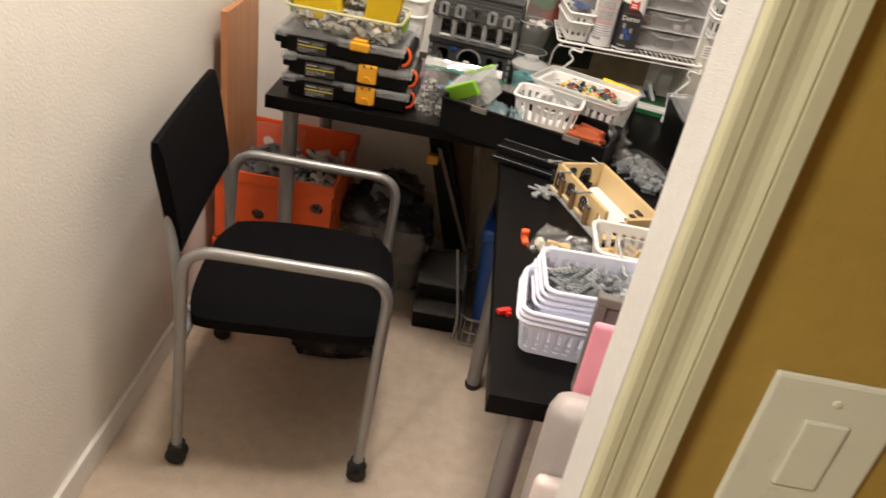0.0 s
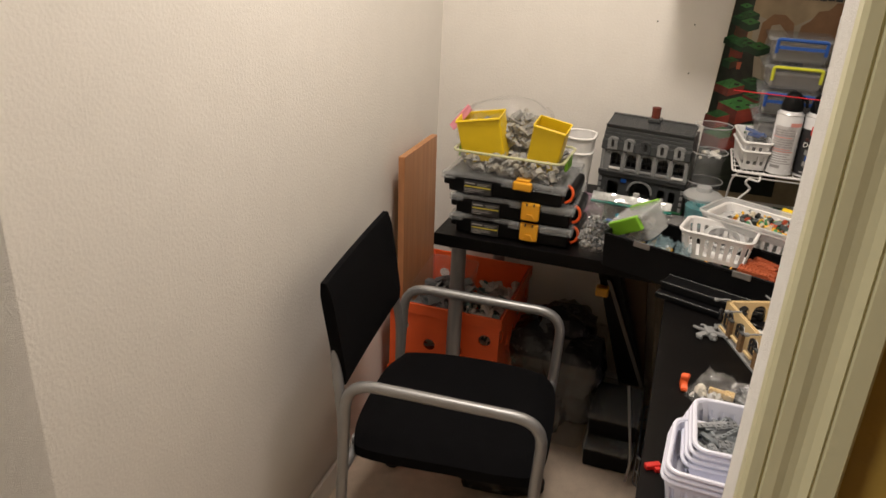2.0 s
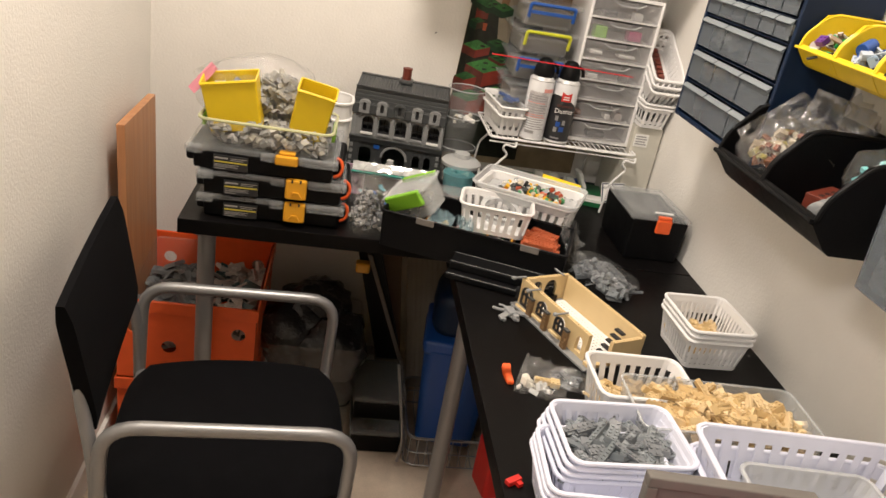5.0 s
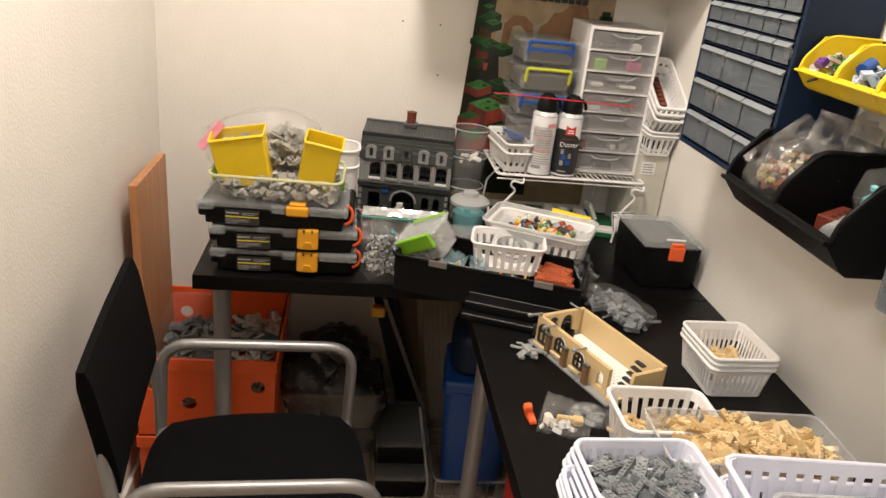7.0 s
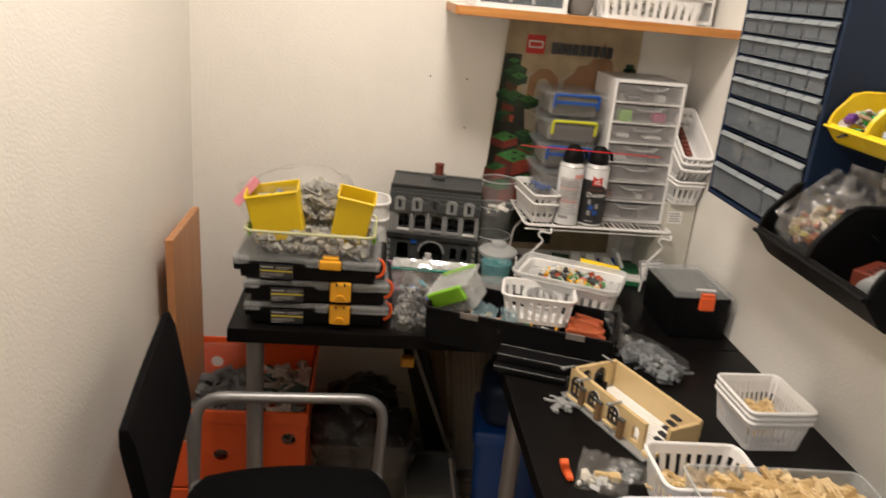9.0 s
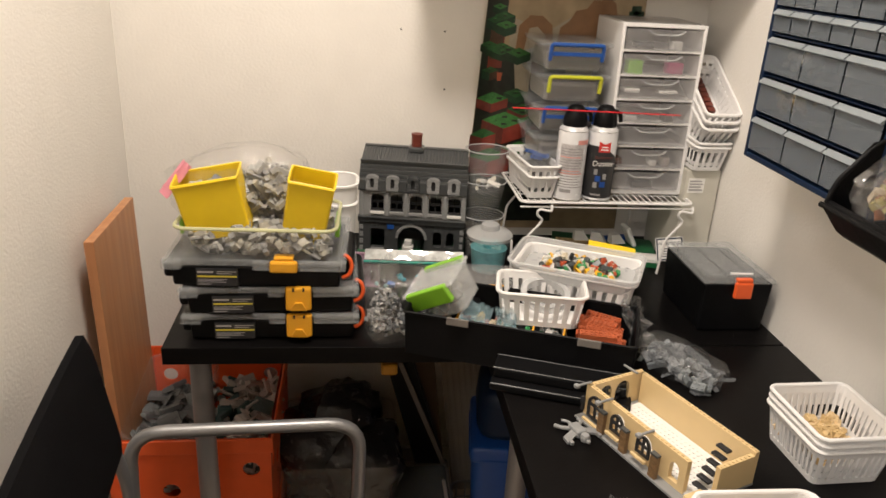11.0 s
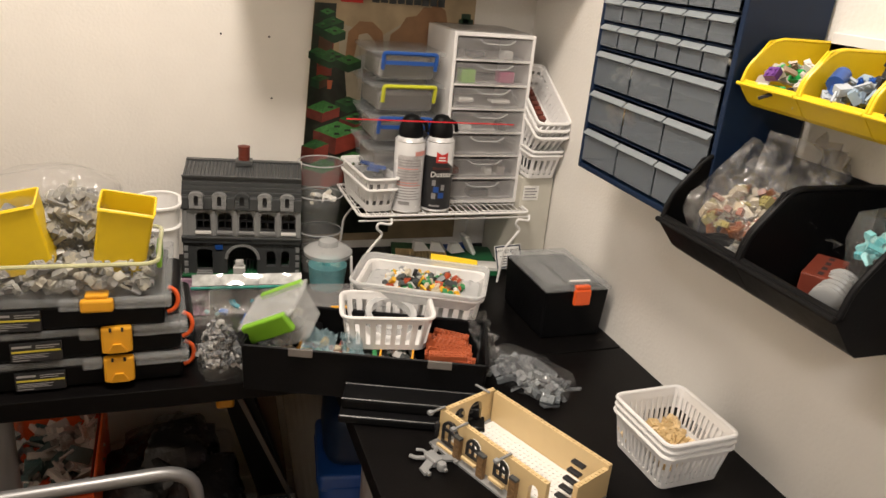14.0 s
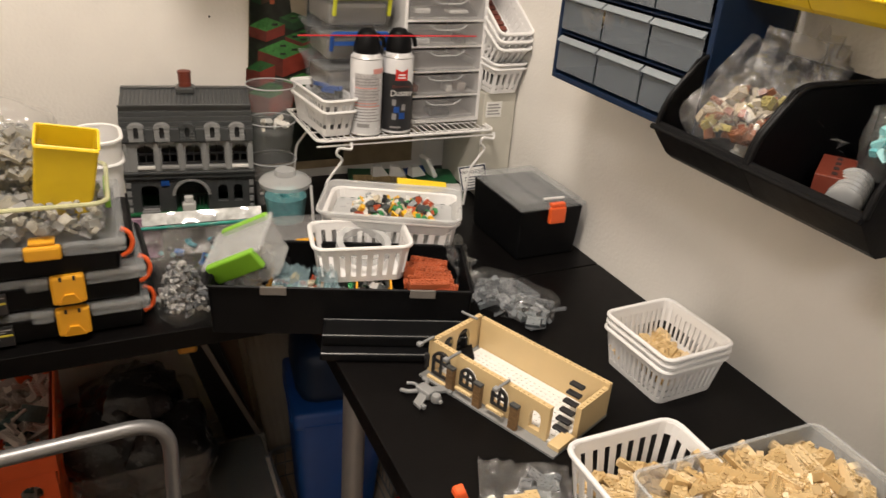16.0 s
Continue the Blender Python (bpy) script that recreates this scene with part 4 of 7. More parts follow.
def printed_slab(x, z, w, h, k, under):
    """A printed toy block seen from a corner: green top with studs, two darker sides."""
    d, up = 0.42 * w, 0.0024 + 0.00018 * k
    top = poster_quad("block_top", [(x - w, z), (x, z - d), (x + w, z), (x, z + d)], P_GREEN if k % 3 else P_GREEN2, up)
    poster_quad("block_side", [(x - w, z), (x, z - d), (x, z - d - h), (x - w, z - h)], under[0], up)
    poster_quad("block_side", [(x, z - d), (x + w, z), (x + w, z - h), (x, z - d - h)], under[1], up)
    for u, v in (((-0.45, 0.0), (0.0, 0.42), (0.45, 0.0), (0.0, -0.42)) if w > 0.03 else ((0.0, 0.0),)):
        cx, cz, r = x + u * w, z + v * d, min(0.006, w * 0.17)
        poster_quad("printed_stud", [(cx - r, cz + 0.3 * r), (cx + r, cz + 0.3 * r), (cx + r, cz - 0.5 * r), (cx - r, cz - 0.5 * r)], P_DARK, up + 0.00006, top)
        poster_quad("printed_stud", [(cx - r, cz + r), (cx + r, cz + r), (cx + r, cz + 0.3 * r), (cx - r, cz + 0.3 * r)], P_GREEN2, up + 0.00006, top)


P_EARTH = mat("poster_earth_red", (0.115, 0.024, 0.016), 0.35, var=0.4, scale=45)
P_BARK = mat("poster_bark_brown", (0.085, 0.038, 0.02), 0.35, var=0.4, scale=60)
P_DGREEN = mat("poster_deep_green", (0.012, 0.05, 0.02), 0.35, var=0.5, scale=70)
P_TEAL = mat("poster_dark_teal", (0.012, 0.035, 0.05), 0.35, var=0.4, scale=60)
poster_quad("valley", [(0.930, 1.205), (0.985, 1.235), (1.02, 1.10), (0.945, 1.095)], P_MIST, 0.0016)
poster_quad("water", [(0.955, 1.215), (0.985, 1.225), (0.985, 1.165), (0.965, 1.17)], P_PALE, 0.0018)
poster_quad("trunk", [(0.872, 1.268), (0.902, 1.268), (0.904, 1.19), (0.874, 1.19)], P_BARK, 0.0020)
green, earth, bark = (P_DGREEN, P_DGREEN), (P_EARTH, P_RED), (P_DGREEN, P_BARK)
for k, (x, z, w, h, under) in enumerate(((0.886, 1.312, 0.017, 0.012, green), (0.900, 1.292, 0.024, 0.016, green), (0.878, 1.282, 0.020, 0.018, green), (0.905, 1.271, 0.024, 0.018, green), (0.870, 1.225, 0.020, 0.015, green), (0.900, 1.215, 0.036, 0.014, green), (0.940, 1.208, 0.028, 0.018, green), (0.880, 1.165, 0.020, 0.018, bark), (0.945, 1.112, 0.028, 0.016, green), (0.892, 1.098, 0.036, 0.022, earth), (0.965, 1.072, 0.036, 0.020, earth), (0.985, 1.045, 0.034, 0.030, earth), (0.925, 1.044, 0.050, 0.040, earth), (0.880, 1.010, 0.030, 0.035, earth), (0.900, 0.955, 0.045, 0.040, earth), (0.965, 0.975, 0.040, 0.040, earth))):
    printed_slab(x, z, w, h, k, under)
poster_quad("printed_figure", [(0.972, 1.155), (1.004, 1.148), (1.002, 1.07), (0.970, 1.07)], P_TEAL, 0.0056)
poster_quad("printed_figure", [(0.972, 1.190), (1.000, 1.180), (1.000, 1.155), (0.972, 1.160)], P_BARK, 0.0058)
poster_quad("printed_torch", [(0.896, 1.160), (0.908, 1.160), (0.906, 1.140), (0.898, 1.140)], M_RUSTS, 0.0056)
for x, z in ((1.212, 1.318), (1.206, 1.305), (1.219, 1.306)):
    poster_quad("printed_bush", [(x - 0.012, z - 0.008), (x + 0.012, z - 0.008), (x + 0.012, z + 0.009), (x - 0.012, z + 0.009)], P_DGREEN, 0.0030)
lg = poster_sheet("red_emblem", 0.912, 0.962, 1.335, 1.385, P_LOGO, 0.0065, "square red emblem with a pale outline")
poster_sheet("emblem_bar", 0.917, 0.957, 1.350, 1.370, M_PAPER, 0.0072, parent=lg)
poster_sheet("emblem_bar", 0.921, 0.953, 1.354, 1.366, P_LOGO, 0.0076, parent=lg)
for k in range(9):
    x = 0.982 + 0.0195 * k
    poster_sheet("title_block", x, x + 0.0165, 1.338 + 0.001 * (k % 2), 1.368, M_DGREY, 0.0068)

# ---- wire shelf and what stands on it ----
ws = thing("wire_shelf", "white coated wire shelf standing on the table", "wire shelf", pose(0, 0, 0))
SX0, SX1, SY0, SY1, SZ = 0.915, 1.318, -0.262, -0.03, 0.915
bm = B(); tube(bm, rounded_path([(SX0, SY1, SZ), (SX0, SY0, SZ), (SX1, SY0, SZ), (SX1, SY1, SZ)], 0.02), 0.0030, 8); tube(bm, [(SX0, SY1, SZ), (SX1, SY1, SZ)], 0.003, 8); tube(bm, [(SX0, SY0 + 0.004, SZ - 0.012), (SX1, SY0 + 0.004, SZ - 0.012)], 0.0022, 8); part("rim", bm, M_WIRE, ws, smooth=True)
for k in range(5):
    y = SY0 + (SY1 - SY0) * (k + 0.5) / 5
    bm = B(); tube(bm, [(SX0, y, SZ - 0.003), (SX1, y, SZ - 0.003)], 0.0018, 6); part("cross_wire", bm, M_WIRE, ws)
for k in range(28):
    x = SX0 + (SX1 - SX0) * (k + 0.5) / 28
    bm = B(); tube(bm, [(x, SY0, SZ), (x, SY1, SZ)], 0.0013, 5); part("wire", bm, M_WIRE, ws)
for x, s in ((0.955, 1), (1.285, 1)):
    for y in (SY0 - 0.004, SY1):
        bm = B(); tube(bm, rounded_path([(x + 0.030, y, SZ - 0.004), (x + 0.030, y - 0.006, SZ - 0.018), (x, y - 0.006, SZ - 0.012), (x - 0.004, y - 0.004, SZ - 0.026), (x + 0.014, y, SZ - 0.040), (x - 0.022, y, SZ - 0.085), (x - 0.030, y, H + 0.004)], 0.012), 0.0030, 8); part("leg", bm, M_WIRE, ws, smooth=True)
bm = B(); tube(bm, [(0.905, SY0 - 0.004, H + 0.004), (0.900, SY0 - 0.004, H + 0.085)], 0.003, 8); part("leg_end", bm, M_WIRE, ws)


def basket(name, label, sx, sy, h, m, material=None, group="", **kw):
    b = thing(name, label, "basket", m, group)
    bm, rb = B(), B()
    slotted_basket(bm, sx, sy, h, rim_bm=rb, **kw)
    part("shell", bm, material or M_WHITE, b)
    part("rim", rb, material or M_WHITE, b, smooth=True)
    return b


ss = SZ + 0.0035
basket("small_basket", "narrow white slotted basket on the wire shelf", 0.068, 0.185, 0.052, pose(0.956, -0.162, ss, 0, 0, 6), group="small baskets on the wire shelf", slot=0.009, band=(0.3, 0.78), r=0.01)
b2 = basket("small_basket", "narrow white basket nested in another, holding a clear tub", 0.070, 0.187, 0.052, pose(0.956, -0.162, ss + 0.024, 0, 0, 6), group="small baskets on the wire shelf", slot=0.009, band=(0.45, 0.78), r=0.01)
ct = thing("clear_cup", "clear tub with blue pieces in the basket", "tub", pose(0.960, -0.200, ss + 0.066, -6, 4, 6))
bm = B(); open_tub(bm, 0.062, 0.09, 0.036, 0.9, 0.015); part("tub", bm, M_CLEAR, ct)
bm = B()
for k, (x, y, a) in enumerate(((-0.01, -0.01, 30), (0.008, 0.012, -20), (0.012, -0.02, 70), (-0.012, 0.02, 10))):
    box(bm, (-0.018, -0.003, 0.002), (0.018, 0.003, 0.010), m=pose(x, y, 0.012 + 0.003 * k, 0, 10, a))
part("blue_pieces", bm, M_BLUE, ct, "blue toy pieces")


def spray_can(x, y, body, label, front):
    c = thing("spray_can", label, "spray can", pose(x, y, ss, 0, 0, 0), "air duster cans")
    bm = B(); lathe(bm, [(0, 0), (0.030, 0), (0.033, 0.003), (0.033, 0.152), (0.031, 0.158), (0.026, 0.166), (0.024, 0.170), (0, 0.170)], 32); part("can", bm, body, c, smooth=True)
    bm = B(); lathe(bm, [(0.0335, 0.000), (0.0345, 0.002), (0.0335, 0.004)], 32); part("seam", bm, M_METAL, c)
    bm = B(); lathe(bm, [(0.032, 0.155), (0.0335, 0.157), (0.031, 0.160)], 32); part("seam", bm, M_METAL, c)
    bm = B(); lathe(bm, [(0.0265, 0.164), (0.0265, 0.178), (0.024, 0.190), (0.019, 0.203), (0.013, 0.210), (0, 0.213)], 24)
    tube(bm, rounded_path([(0.018, -0.004, 0.200), (0.030, -0.008, 0.194), (0.033, -0.008, 0.176)], 0.006), 0.0042, 8); part("trigger_cap", bm, M_BLACK, c, smooth=True)
    return c


def wrap(bm, a0, a1, z0, z1, r=0.0334, n=14, shape=None):
    """A label round the can, its front towards -y."""
    rows = []
    for k in range(n + 1):
        a = radians(a0 + (a1 - a0) * k / n) - math.pi / 2
        zt = z1 if shape is None else shape(k / n)
        rows.append((bm.verts.new((r * math.cos(a), r * math.sin(a), z0)), bm.verts.new((r * math.cos(a), r * math.sin(a), zt))))
    for p, q in zip(rows, rows[1:]):
        bm.faces.new([p[0], q[0], q[1], p[1]])
    return bm


c1 = spray_can(1.028, -0.225, M_CAN, "white air duster can, back label turned out", 0)
part("warning_band", wrap(B(), 5, 70, 0.128, 0.138, 0.0335), M_CANP, c1)
part("printed_block", wrap(B(), -62, 34, 0.060, 0.128, 0.0333, 14), mat("grey_print_block", (0.46, 0.44, 0.44), 0.4, var=0.35, scale=400), c1)
for k in range(15):
    part("printed_bar", wrap(B(), -62, 38 - (k * 37) % 23, 0.030 + 0.0062 * k, 0.0322 + 0.0062 * k, 0.0335), M_CANP if k in (5, 6, 11) else M_CANG, c1)
part("printed_bar", wrap(B(), -50, -5, 0.018, 0.026, 0.0335), M_CANG, c1)
c2 = spray_can(1.097, -0.222, M_CAN, "white and dark air duster can with printed front", 1)
part("dark_label", wrap(B(), -100, 75, 0.006, 0.1, 0.0335, 24, lambda u: 0.125 - 0.08 * max(0, u - 0.45) ** 1.3 if u > 0.1 else 0.118), M_INK, c2, "dark printed label")
part("red_emblem", wrap(B(), -28, 16, 0.112, 0.134, 0.0338, 8, lambda u: 0.130 + 0.006 * (abs(u - 0.5) * 2)), mat("emblem_red", (0.55, 0.03, 0.025), 0.3, var=0.05), c2, "red emblem")
part("emblem_bar", wrap(B(), -20, 8, 0.1165, 0.1195, 0.0341, 6), M_PAPER, c2)
part("emblem_bar", wrap(B(), -18, 6, 0.1225, 0.1255, 0.0341, 6), M_PAPER, c2)
words("Electronics", 0.0092, M_RED, c2, pose(-0.004, -0.0352, 0.101, 90, 0, 0))
words("Duster", 0.0175, M_PAPER, c2, pose(-0.004, -0.0358, 0.087, 90, 0, 0))
for a, z, w_, mm in ((-20, 0.045, 20, M_BLUE), (5, 0.05, 14, M_CANG), (-28, 0.03, 16, M_CANG), (0, 0.032, 22, M_BLUE), (-30, 0.06, 14, M_CANG), (-22, 0.012, 40, M_CANG)):
    part("printed_picture", wrap(B(), a - w_ / 2, a + w_ / 2, z, z + (0.013 if w_ < 40 else 0.004), 0.0338, 6), mm, c2)
rs = B(); tube(rs, [(0.878, -0.258, ss + 0.206), (1.246, -0.272, ss + 0.203)], 0.0014, 6)
solo("straw", rs, mat("red_straw", (0.62, 0.02, 0.03), 0.3), "thin red nozzle straw across the can tops", "straw")


def drawer_tower(m, label, sx, sy, h, n, name="drawer_tower"):
    d = thing(name, label, "drawer unit", m)
    f = 0.008
    bm = B()
    box(bm, (0, 0, 0), (f, sy, h), 0.002); box(bm, (sx - f, 0, 0), (sx, sy, h), 0.002); box(bm, (f, 0, h - f), (sx - f, sy, h), 0.001); box(bm, (f, 0, 0), (sx - f, sy, 0.005), 0.001)
    part("frame", bm, M_WHITE, d)
    bm = B(); box(bm, (0.012, 0.012, h + 0.0005), (sx - 0.012, sy - 0.01, h + 0.003)); part("top_panel", bm, M_CLOUD, d)
    bm = B(); box(bm, (f, sy - 0.004, 0.005), (sx - f, sy - 0.002, h - f)); part("back", bm, M_GREYP, d)
    ph = (h - 0.012) / n
    for k in range(n):
        z = 0.006 + k * ph
        bm = B(); box(bm, (f, 0.0, z - 0.0008), (sx - f, sy - 0.01, z + 0.0035)); part("runner", bm, M_WHITE, d)
        bm = B()
        nseg = 14
        rows = []
        for i in range(nseg + 1):
            x = f + 0.001 + (sx - 2 * f - 0.002) * i / nseg
            w = -0.006 * (1 - ((x - sx / 2) / (sx / 2)) ** 2)
            rows.append([bm.verts.new((x, w + dy, zz)) for dy, zz in ((0, z + 0.0045), (0, z + ph - 0.005), (0.002, z + ph - 0.005), (0.002, z + 0.0065), (0.008 - w, z + 0.0065), (0.008 - w, z + 0.0045))])
        for P, Q in zip(rows, rows[1:]):
            for k2 in range(6):
                bm.faces.new([P[k2], P[(k2 + 1) % 6], Q[(k2 + 1) % 6], Q[k2]])
        dr = part("drawer", bm, M_CLOUD, d)
        bm = B(); tube(bm, rounded_path([(sx * 0.28, -0.010, z + ph - 0.006), (sx * 0.36, -0.012, z + ph - 0.0155), (sx * 0.64, -0.012, z + ph - 0.0155), (sx * 0.72, -0.010, z + ph - 0.006)], 0.012), 0.0013, 6); part("pull", bm, M_FROST, dr)
    return d


dt = drawer_tower(pose(1.118, -0.198, ss), "white framed drawer tower with seven cloudy drawers", 0.192, 0.185, 0.385, 7)
for k, (x, z, mm, sx_, sz_) in enumerate(((0.135, 0.338, M_WHITES, 0.022, 0.02), (0.045, 0.288, M_GREEN, 0.034, 0.034), (0.138, 0.290, mat("magenta_plastic", (0.42, 0.035, 0.16), 0.35), 0.036, 0.024), (0.045, 0.238, M_PAPER, 0.035, 0.010), (0.13, 0.236, M_PAPER, 0.045, 0.008), (0.05, 0.176, M_WHITES, 0.03, 0.012), (0.12, 0.072, M_PAPER, 0.015, 0.014), (0.15, 0.075, M_GREYP, 0.02, 0.02), (0.03, 0.075, M_BROWNS, 0.03, 0.015), (0.14, 0.178, M_DGREY, 0.02, 0.02), (0.06, 0.338, M_DGREY, 0.04, 0.012), (0.10, 0.020, M_DGREY, 0.05, 0.016))):
    bm = B(); box(bm, (x - sx_ / 2, 0.012, z - sz_ / 2), (x + sx_ / 2, 0.045, z + sz_ / 2), 0.003); part("toy_piece", bm, mm, dt)


def clip_box(m, label, clip, sx=0.155, sy=0.165, h=0.066):
    b = thing("clip_box", label, "storage box", m, "stacked clip boxes")
    bm = B(); open_tub(bm, sx, sy, h - 0.010, 0.88, 0.015); part("tub", bm, M_CLEAR, b)
    bm = B(); box(bm, (-sx / 2 - 0.004, -sy / 2 - 0.004, h - 0.010), (sx / 2 + 0.004, sy / 2 + 0.004, h - 0.001), 0.003); part("lid", bm, M_LID, b)
    if clip:
        bm = B(); tube(bm, rounded_path([(-0.058, -sy / 2 - 0.003, h - 0.040), (-0.058, -sy / 2 - 0.010, h - 0.006), (0.058, -sy / 2 - 0.010, h - 0.006), (0.058, -sy / 2 - 0.003, h - 0.040)], 0.006), 0.0045, 8); box(bm, (-0.055, -sy / 2 - 0.007, h - 0.03), (0.055, -sy / 2 - 0.003, h - 0.022)) if clip is M_BLUE else None; part("clip", bm, clip, b, "coloured clip handle", smooth=True)
    bm = B(); box(bm, (-sx * 0.40, -sy * 0.40, 0.003), (sx * 0.41, sy * 0.41, h * 0.68), 0.008); part("contents", bm, M_LOOSE, b, "dark loose parts")
    return b


M_LOOSE = mixed("dull_loose_parts", [(0.10, 0.10, 0.10), (0.16, 0.15, 0.14)])
LIME = mat("lime_yellow_clip", (0.50, 0.52, 0.03), 0.35)
for k, cl in enumerate((None, None, M_BLUE, LIME, M_BLUE)):
    clip_box(pose(1.022, -0.112, ss + 0.0685 * k, 0, 0, (-2, 1, -1, 2, 0)[k]), "frosted clip box with %s on the stack" % {None: "pale lid", M_BLUE: "blue handle", LIME: "lime handle"}[cl], cl)

# under the wire shelf: plates and white slopes
pl = thing("building_plate", "dark green toy plate with tan plate on it", "toy plate", pose(1.165, -0.135, H + 0.001, 0, 0, -14))
bm = B(); box(bm, (-0.128, -0.064, 0), (0.128, 0.1, 0.012)); part("green_plate", bm, M_DGREEN, pl)
v, f = [], []
brick_into(v, f, pose(-0.055, -0.005, 0.0125), 16, 13, 0.0032)
me = bpy.data.meshes.new("tan_plate"); me.from_pydata([tuple(p) for p in v], [], f); me.materials.append(M_TAN); o = new("tan_plate", me); o.parent = pl
bm = B(); box(bm, (0.01, -0.062, 0.0125), (0.126, -0.02, 0.020)); part("cream_plate", bm, M_PAPER, pl)
for k, (x, a) in enumerate(((-0.055, 12), (-0.012, -8), (0.035, 25))):
    bm = B(); hexa(bm, [(-0.02, -0.012, 0), (0.02, -0.012, 0), (0.02, 0.012, 0), (-0.02, 0.012, 0), (-0.018, -0.004, 0.022), (0.004, -0.004, 0.022), (0.004, 0.012, 0.022), (-0.018, 0.012, 0.022)])
    p = part("white_slope", bm, M_PAPER, pl); p.matrix_basis = pose(x, 0.045, 0.017, 0, 0, a)
bm = B(); box(bm, (-0.006, -0.02, 0), (0.006, 0.02, 0.058), 0.004); p = part("grey_fin", bm, M_PAPER, pl); p.matrix_basis = pose(0.075, 0.05, 0.014, 0, -28, 20)
bm = B(); box(bm, (-0.05, -0.01, 0), (0.05, 0.01, 0.01)); p = part("blue_plate", bm, M_BLUE, pl); p.matrix_basis = pose(0.03, 0.07, 0.014, 0, -6, 12)

wb = thing("carton", "aged beige carton standing in the corner with labels", "carton", pose(1.350, -0.125, H + 0.001))
bm = B(); box(bm, (-0.041, -0.095, 0), (0.041, 0.095, 0.245), 0.003); part("body", bm, M_BEIGE, wb)
bm = B(); box(bm, (-0.034, -0.0965, 0.19), (0.005, -0.0950, 0.225)); part("label", bm, M_PAPER, wb)
bm = B()
for k in range(4):
    box(bm, (-0.031, -0.0973, 0.196 + 0.007 * k), (0.001 - 0.004 * (k % 2), -0.0963, 0.199 + 0.007 * k))
part("printed_bars", bm, M_CANG, wb)
bm = B(); lathe(bm, [(0, 0), (0.009, 0), (0.009, 0.001), (0, 0.001)], 16); p = part("round_tab", bm, M_BEIGE, wb); p.matrix_basis = pose(0.022, -0.0952, 0.18, 90, 0, 0)
cd = thing("warning_card", "small white warning card with dark blue outline", "card", pose(1.292, -0.235, H + 0.055, 72, -12, -20))
bm = B(); box(bm, (-0.032, -0.028, 0), (0.032, 0.028, 0.0012), 0.0004); part("card", bm, M_PAPER, cd)
bm = B()
for lo, hi in (((-0.030, 0.023, 0.0012), (0.030, 0.026, 0.0018)), ((-0.030, -0.026, 0.0012), (0.030, -0.023, 0.0018)), ((-0.030, -0.023, 0.0012), (-0.027, 0.023, 0.0018)), ((0.027, -0.023, 0.0012), (0.030, 0.023, 0.0018))):
    box(bm, lo, hi)
for k in range(4):
    box(bm, (-0.02, -0.018 + 0.006 * k, 0.0012), (0.02 - 0.005 * (k % 3), -0.016 + 0.006 * k, 0.0016))
part("printed_frame", bm, M_NAVY, cd)
words("WARNING", 0.0115, M_INK, cd, pose(0, 0.013, 0.0016))

for k, (x, y, z, rx, ry, rz) in enumerate(((1.345, -0.150, 0.992, 3, 0, 4), (1.345, -0.150, 1.006, 5, 0, 4), (1.345, -0.152, 1.082, 27, 0, 3), (1.346, -0.150, 1.104, 30, 0, 3), (1.347, -0.148, 1.126, 33, 0, 3))):
    basket("slotted_basket", "white slotted basket nested on the corner carton, %s" % ("level" if k < 2 else "tipped forward"), 0.082, 0.19, 0.058, pose(x, y, z, rx, ry, rz), group="baskets on the carton", slot=0.0085, r=0.012)
bm = B()
for k in range(7):
    box(bm, (-0.004, -0.055 + 0.016 * k, 0.0), (0.012, -0.043 + 0.016 * k, 0.010))
solo("brown_chain", bm, M_RED, "row of reddish brown toy pieces in the basket", "toy pieces", pose(1.345, -0.150, 1.142, 33, 0, 3))

# ---- tackle box with trays, in the corner of the tables ----
TB = pose(0.856, -0.616, H + 0.001, 0, 0, -20)
tb = thing("tackle_box", "open black tackle box full of toy bricks", "tool box", TB)
bm = B()
LX, LY = 0.205, 0.082
open_tub(bm, 2 * LX, 2 * LY, 0.083, 0.985, 0.006, 0.004, 0.003)
part("body", bm, M_BLACK, tb)
for x in (-0.105, 0.125):
    bm = B(); box(bm, (x - 0.02, -LY - 0.007, 0.074), (x + 0.02, -LY - 0.003, 0.088), 0.001); part("hinge", bm, M_BOARD, tb, "dark grey hinge tab")
bm = B(); box(bm, (-0.03, -LY - 0.075, 0.001), (LX, -LY - 0.004, 0.014), 0.003); box(bm, (-0.028, -LY - 0.055, 0.014), (LX - 0.01, -LY - 0.006, 0.034), 0.004)
lidp = part("lid", bm, M_BLACK, tb)
# thin paler tubes paint the gleam on the black lid's top edges
bm = B()
for y, z in ((-0.076, 0.0145), (-0.0565, 0.0345), (-0.0115, 0.035)):
    tube(bm, [(-0.028, -LY + y + 0.002, z), (LX - 0.012, -LY + y + 0.002, z)], 0.0011, 6)
part("edge_gleam", bm, M_SMOKE, lidp, "painted gleam along the lid edges")
for x in (-0.12, -0.035, 0.022, 0.078):
    bm = B(); box(bm, (x - 0.0018, -LY + 0.005, 0.006), (x + 0.0018, LY - 0.005, 0.056), 0.0005); part("divider", bm, M_AMBER, tb, "amber divider")
v, f = [], []
rnd = random.Random(77)
for k in range(26):
    brick_into(v, f, pose(0.143 + rnd.uniform(-0.012, 0.012), -0.052 + 0.0135 * (k % 8), 0.046 + 0.0098 * (k // 8), rnd.uniform(-8, 8), rnd.uniform(-6, 6), rnd.uniform(-14, 10)), 8, rnd.choice((1, 2)), 0.0096)
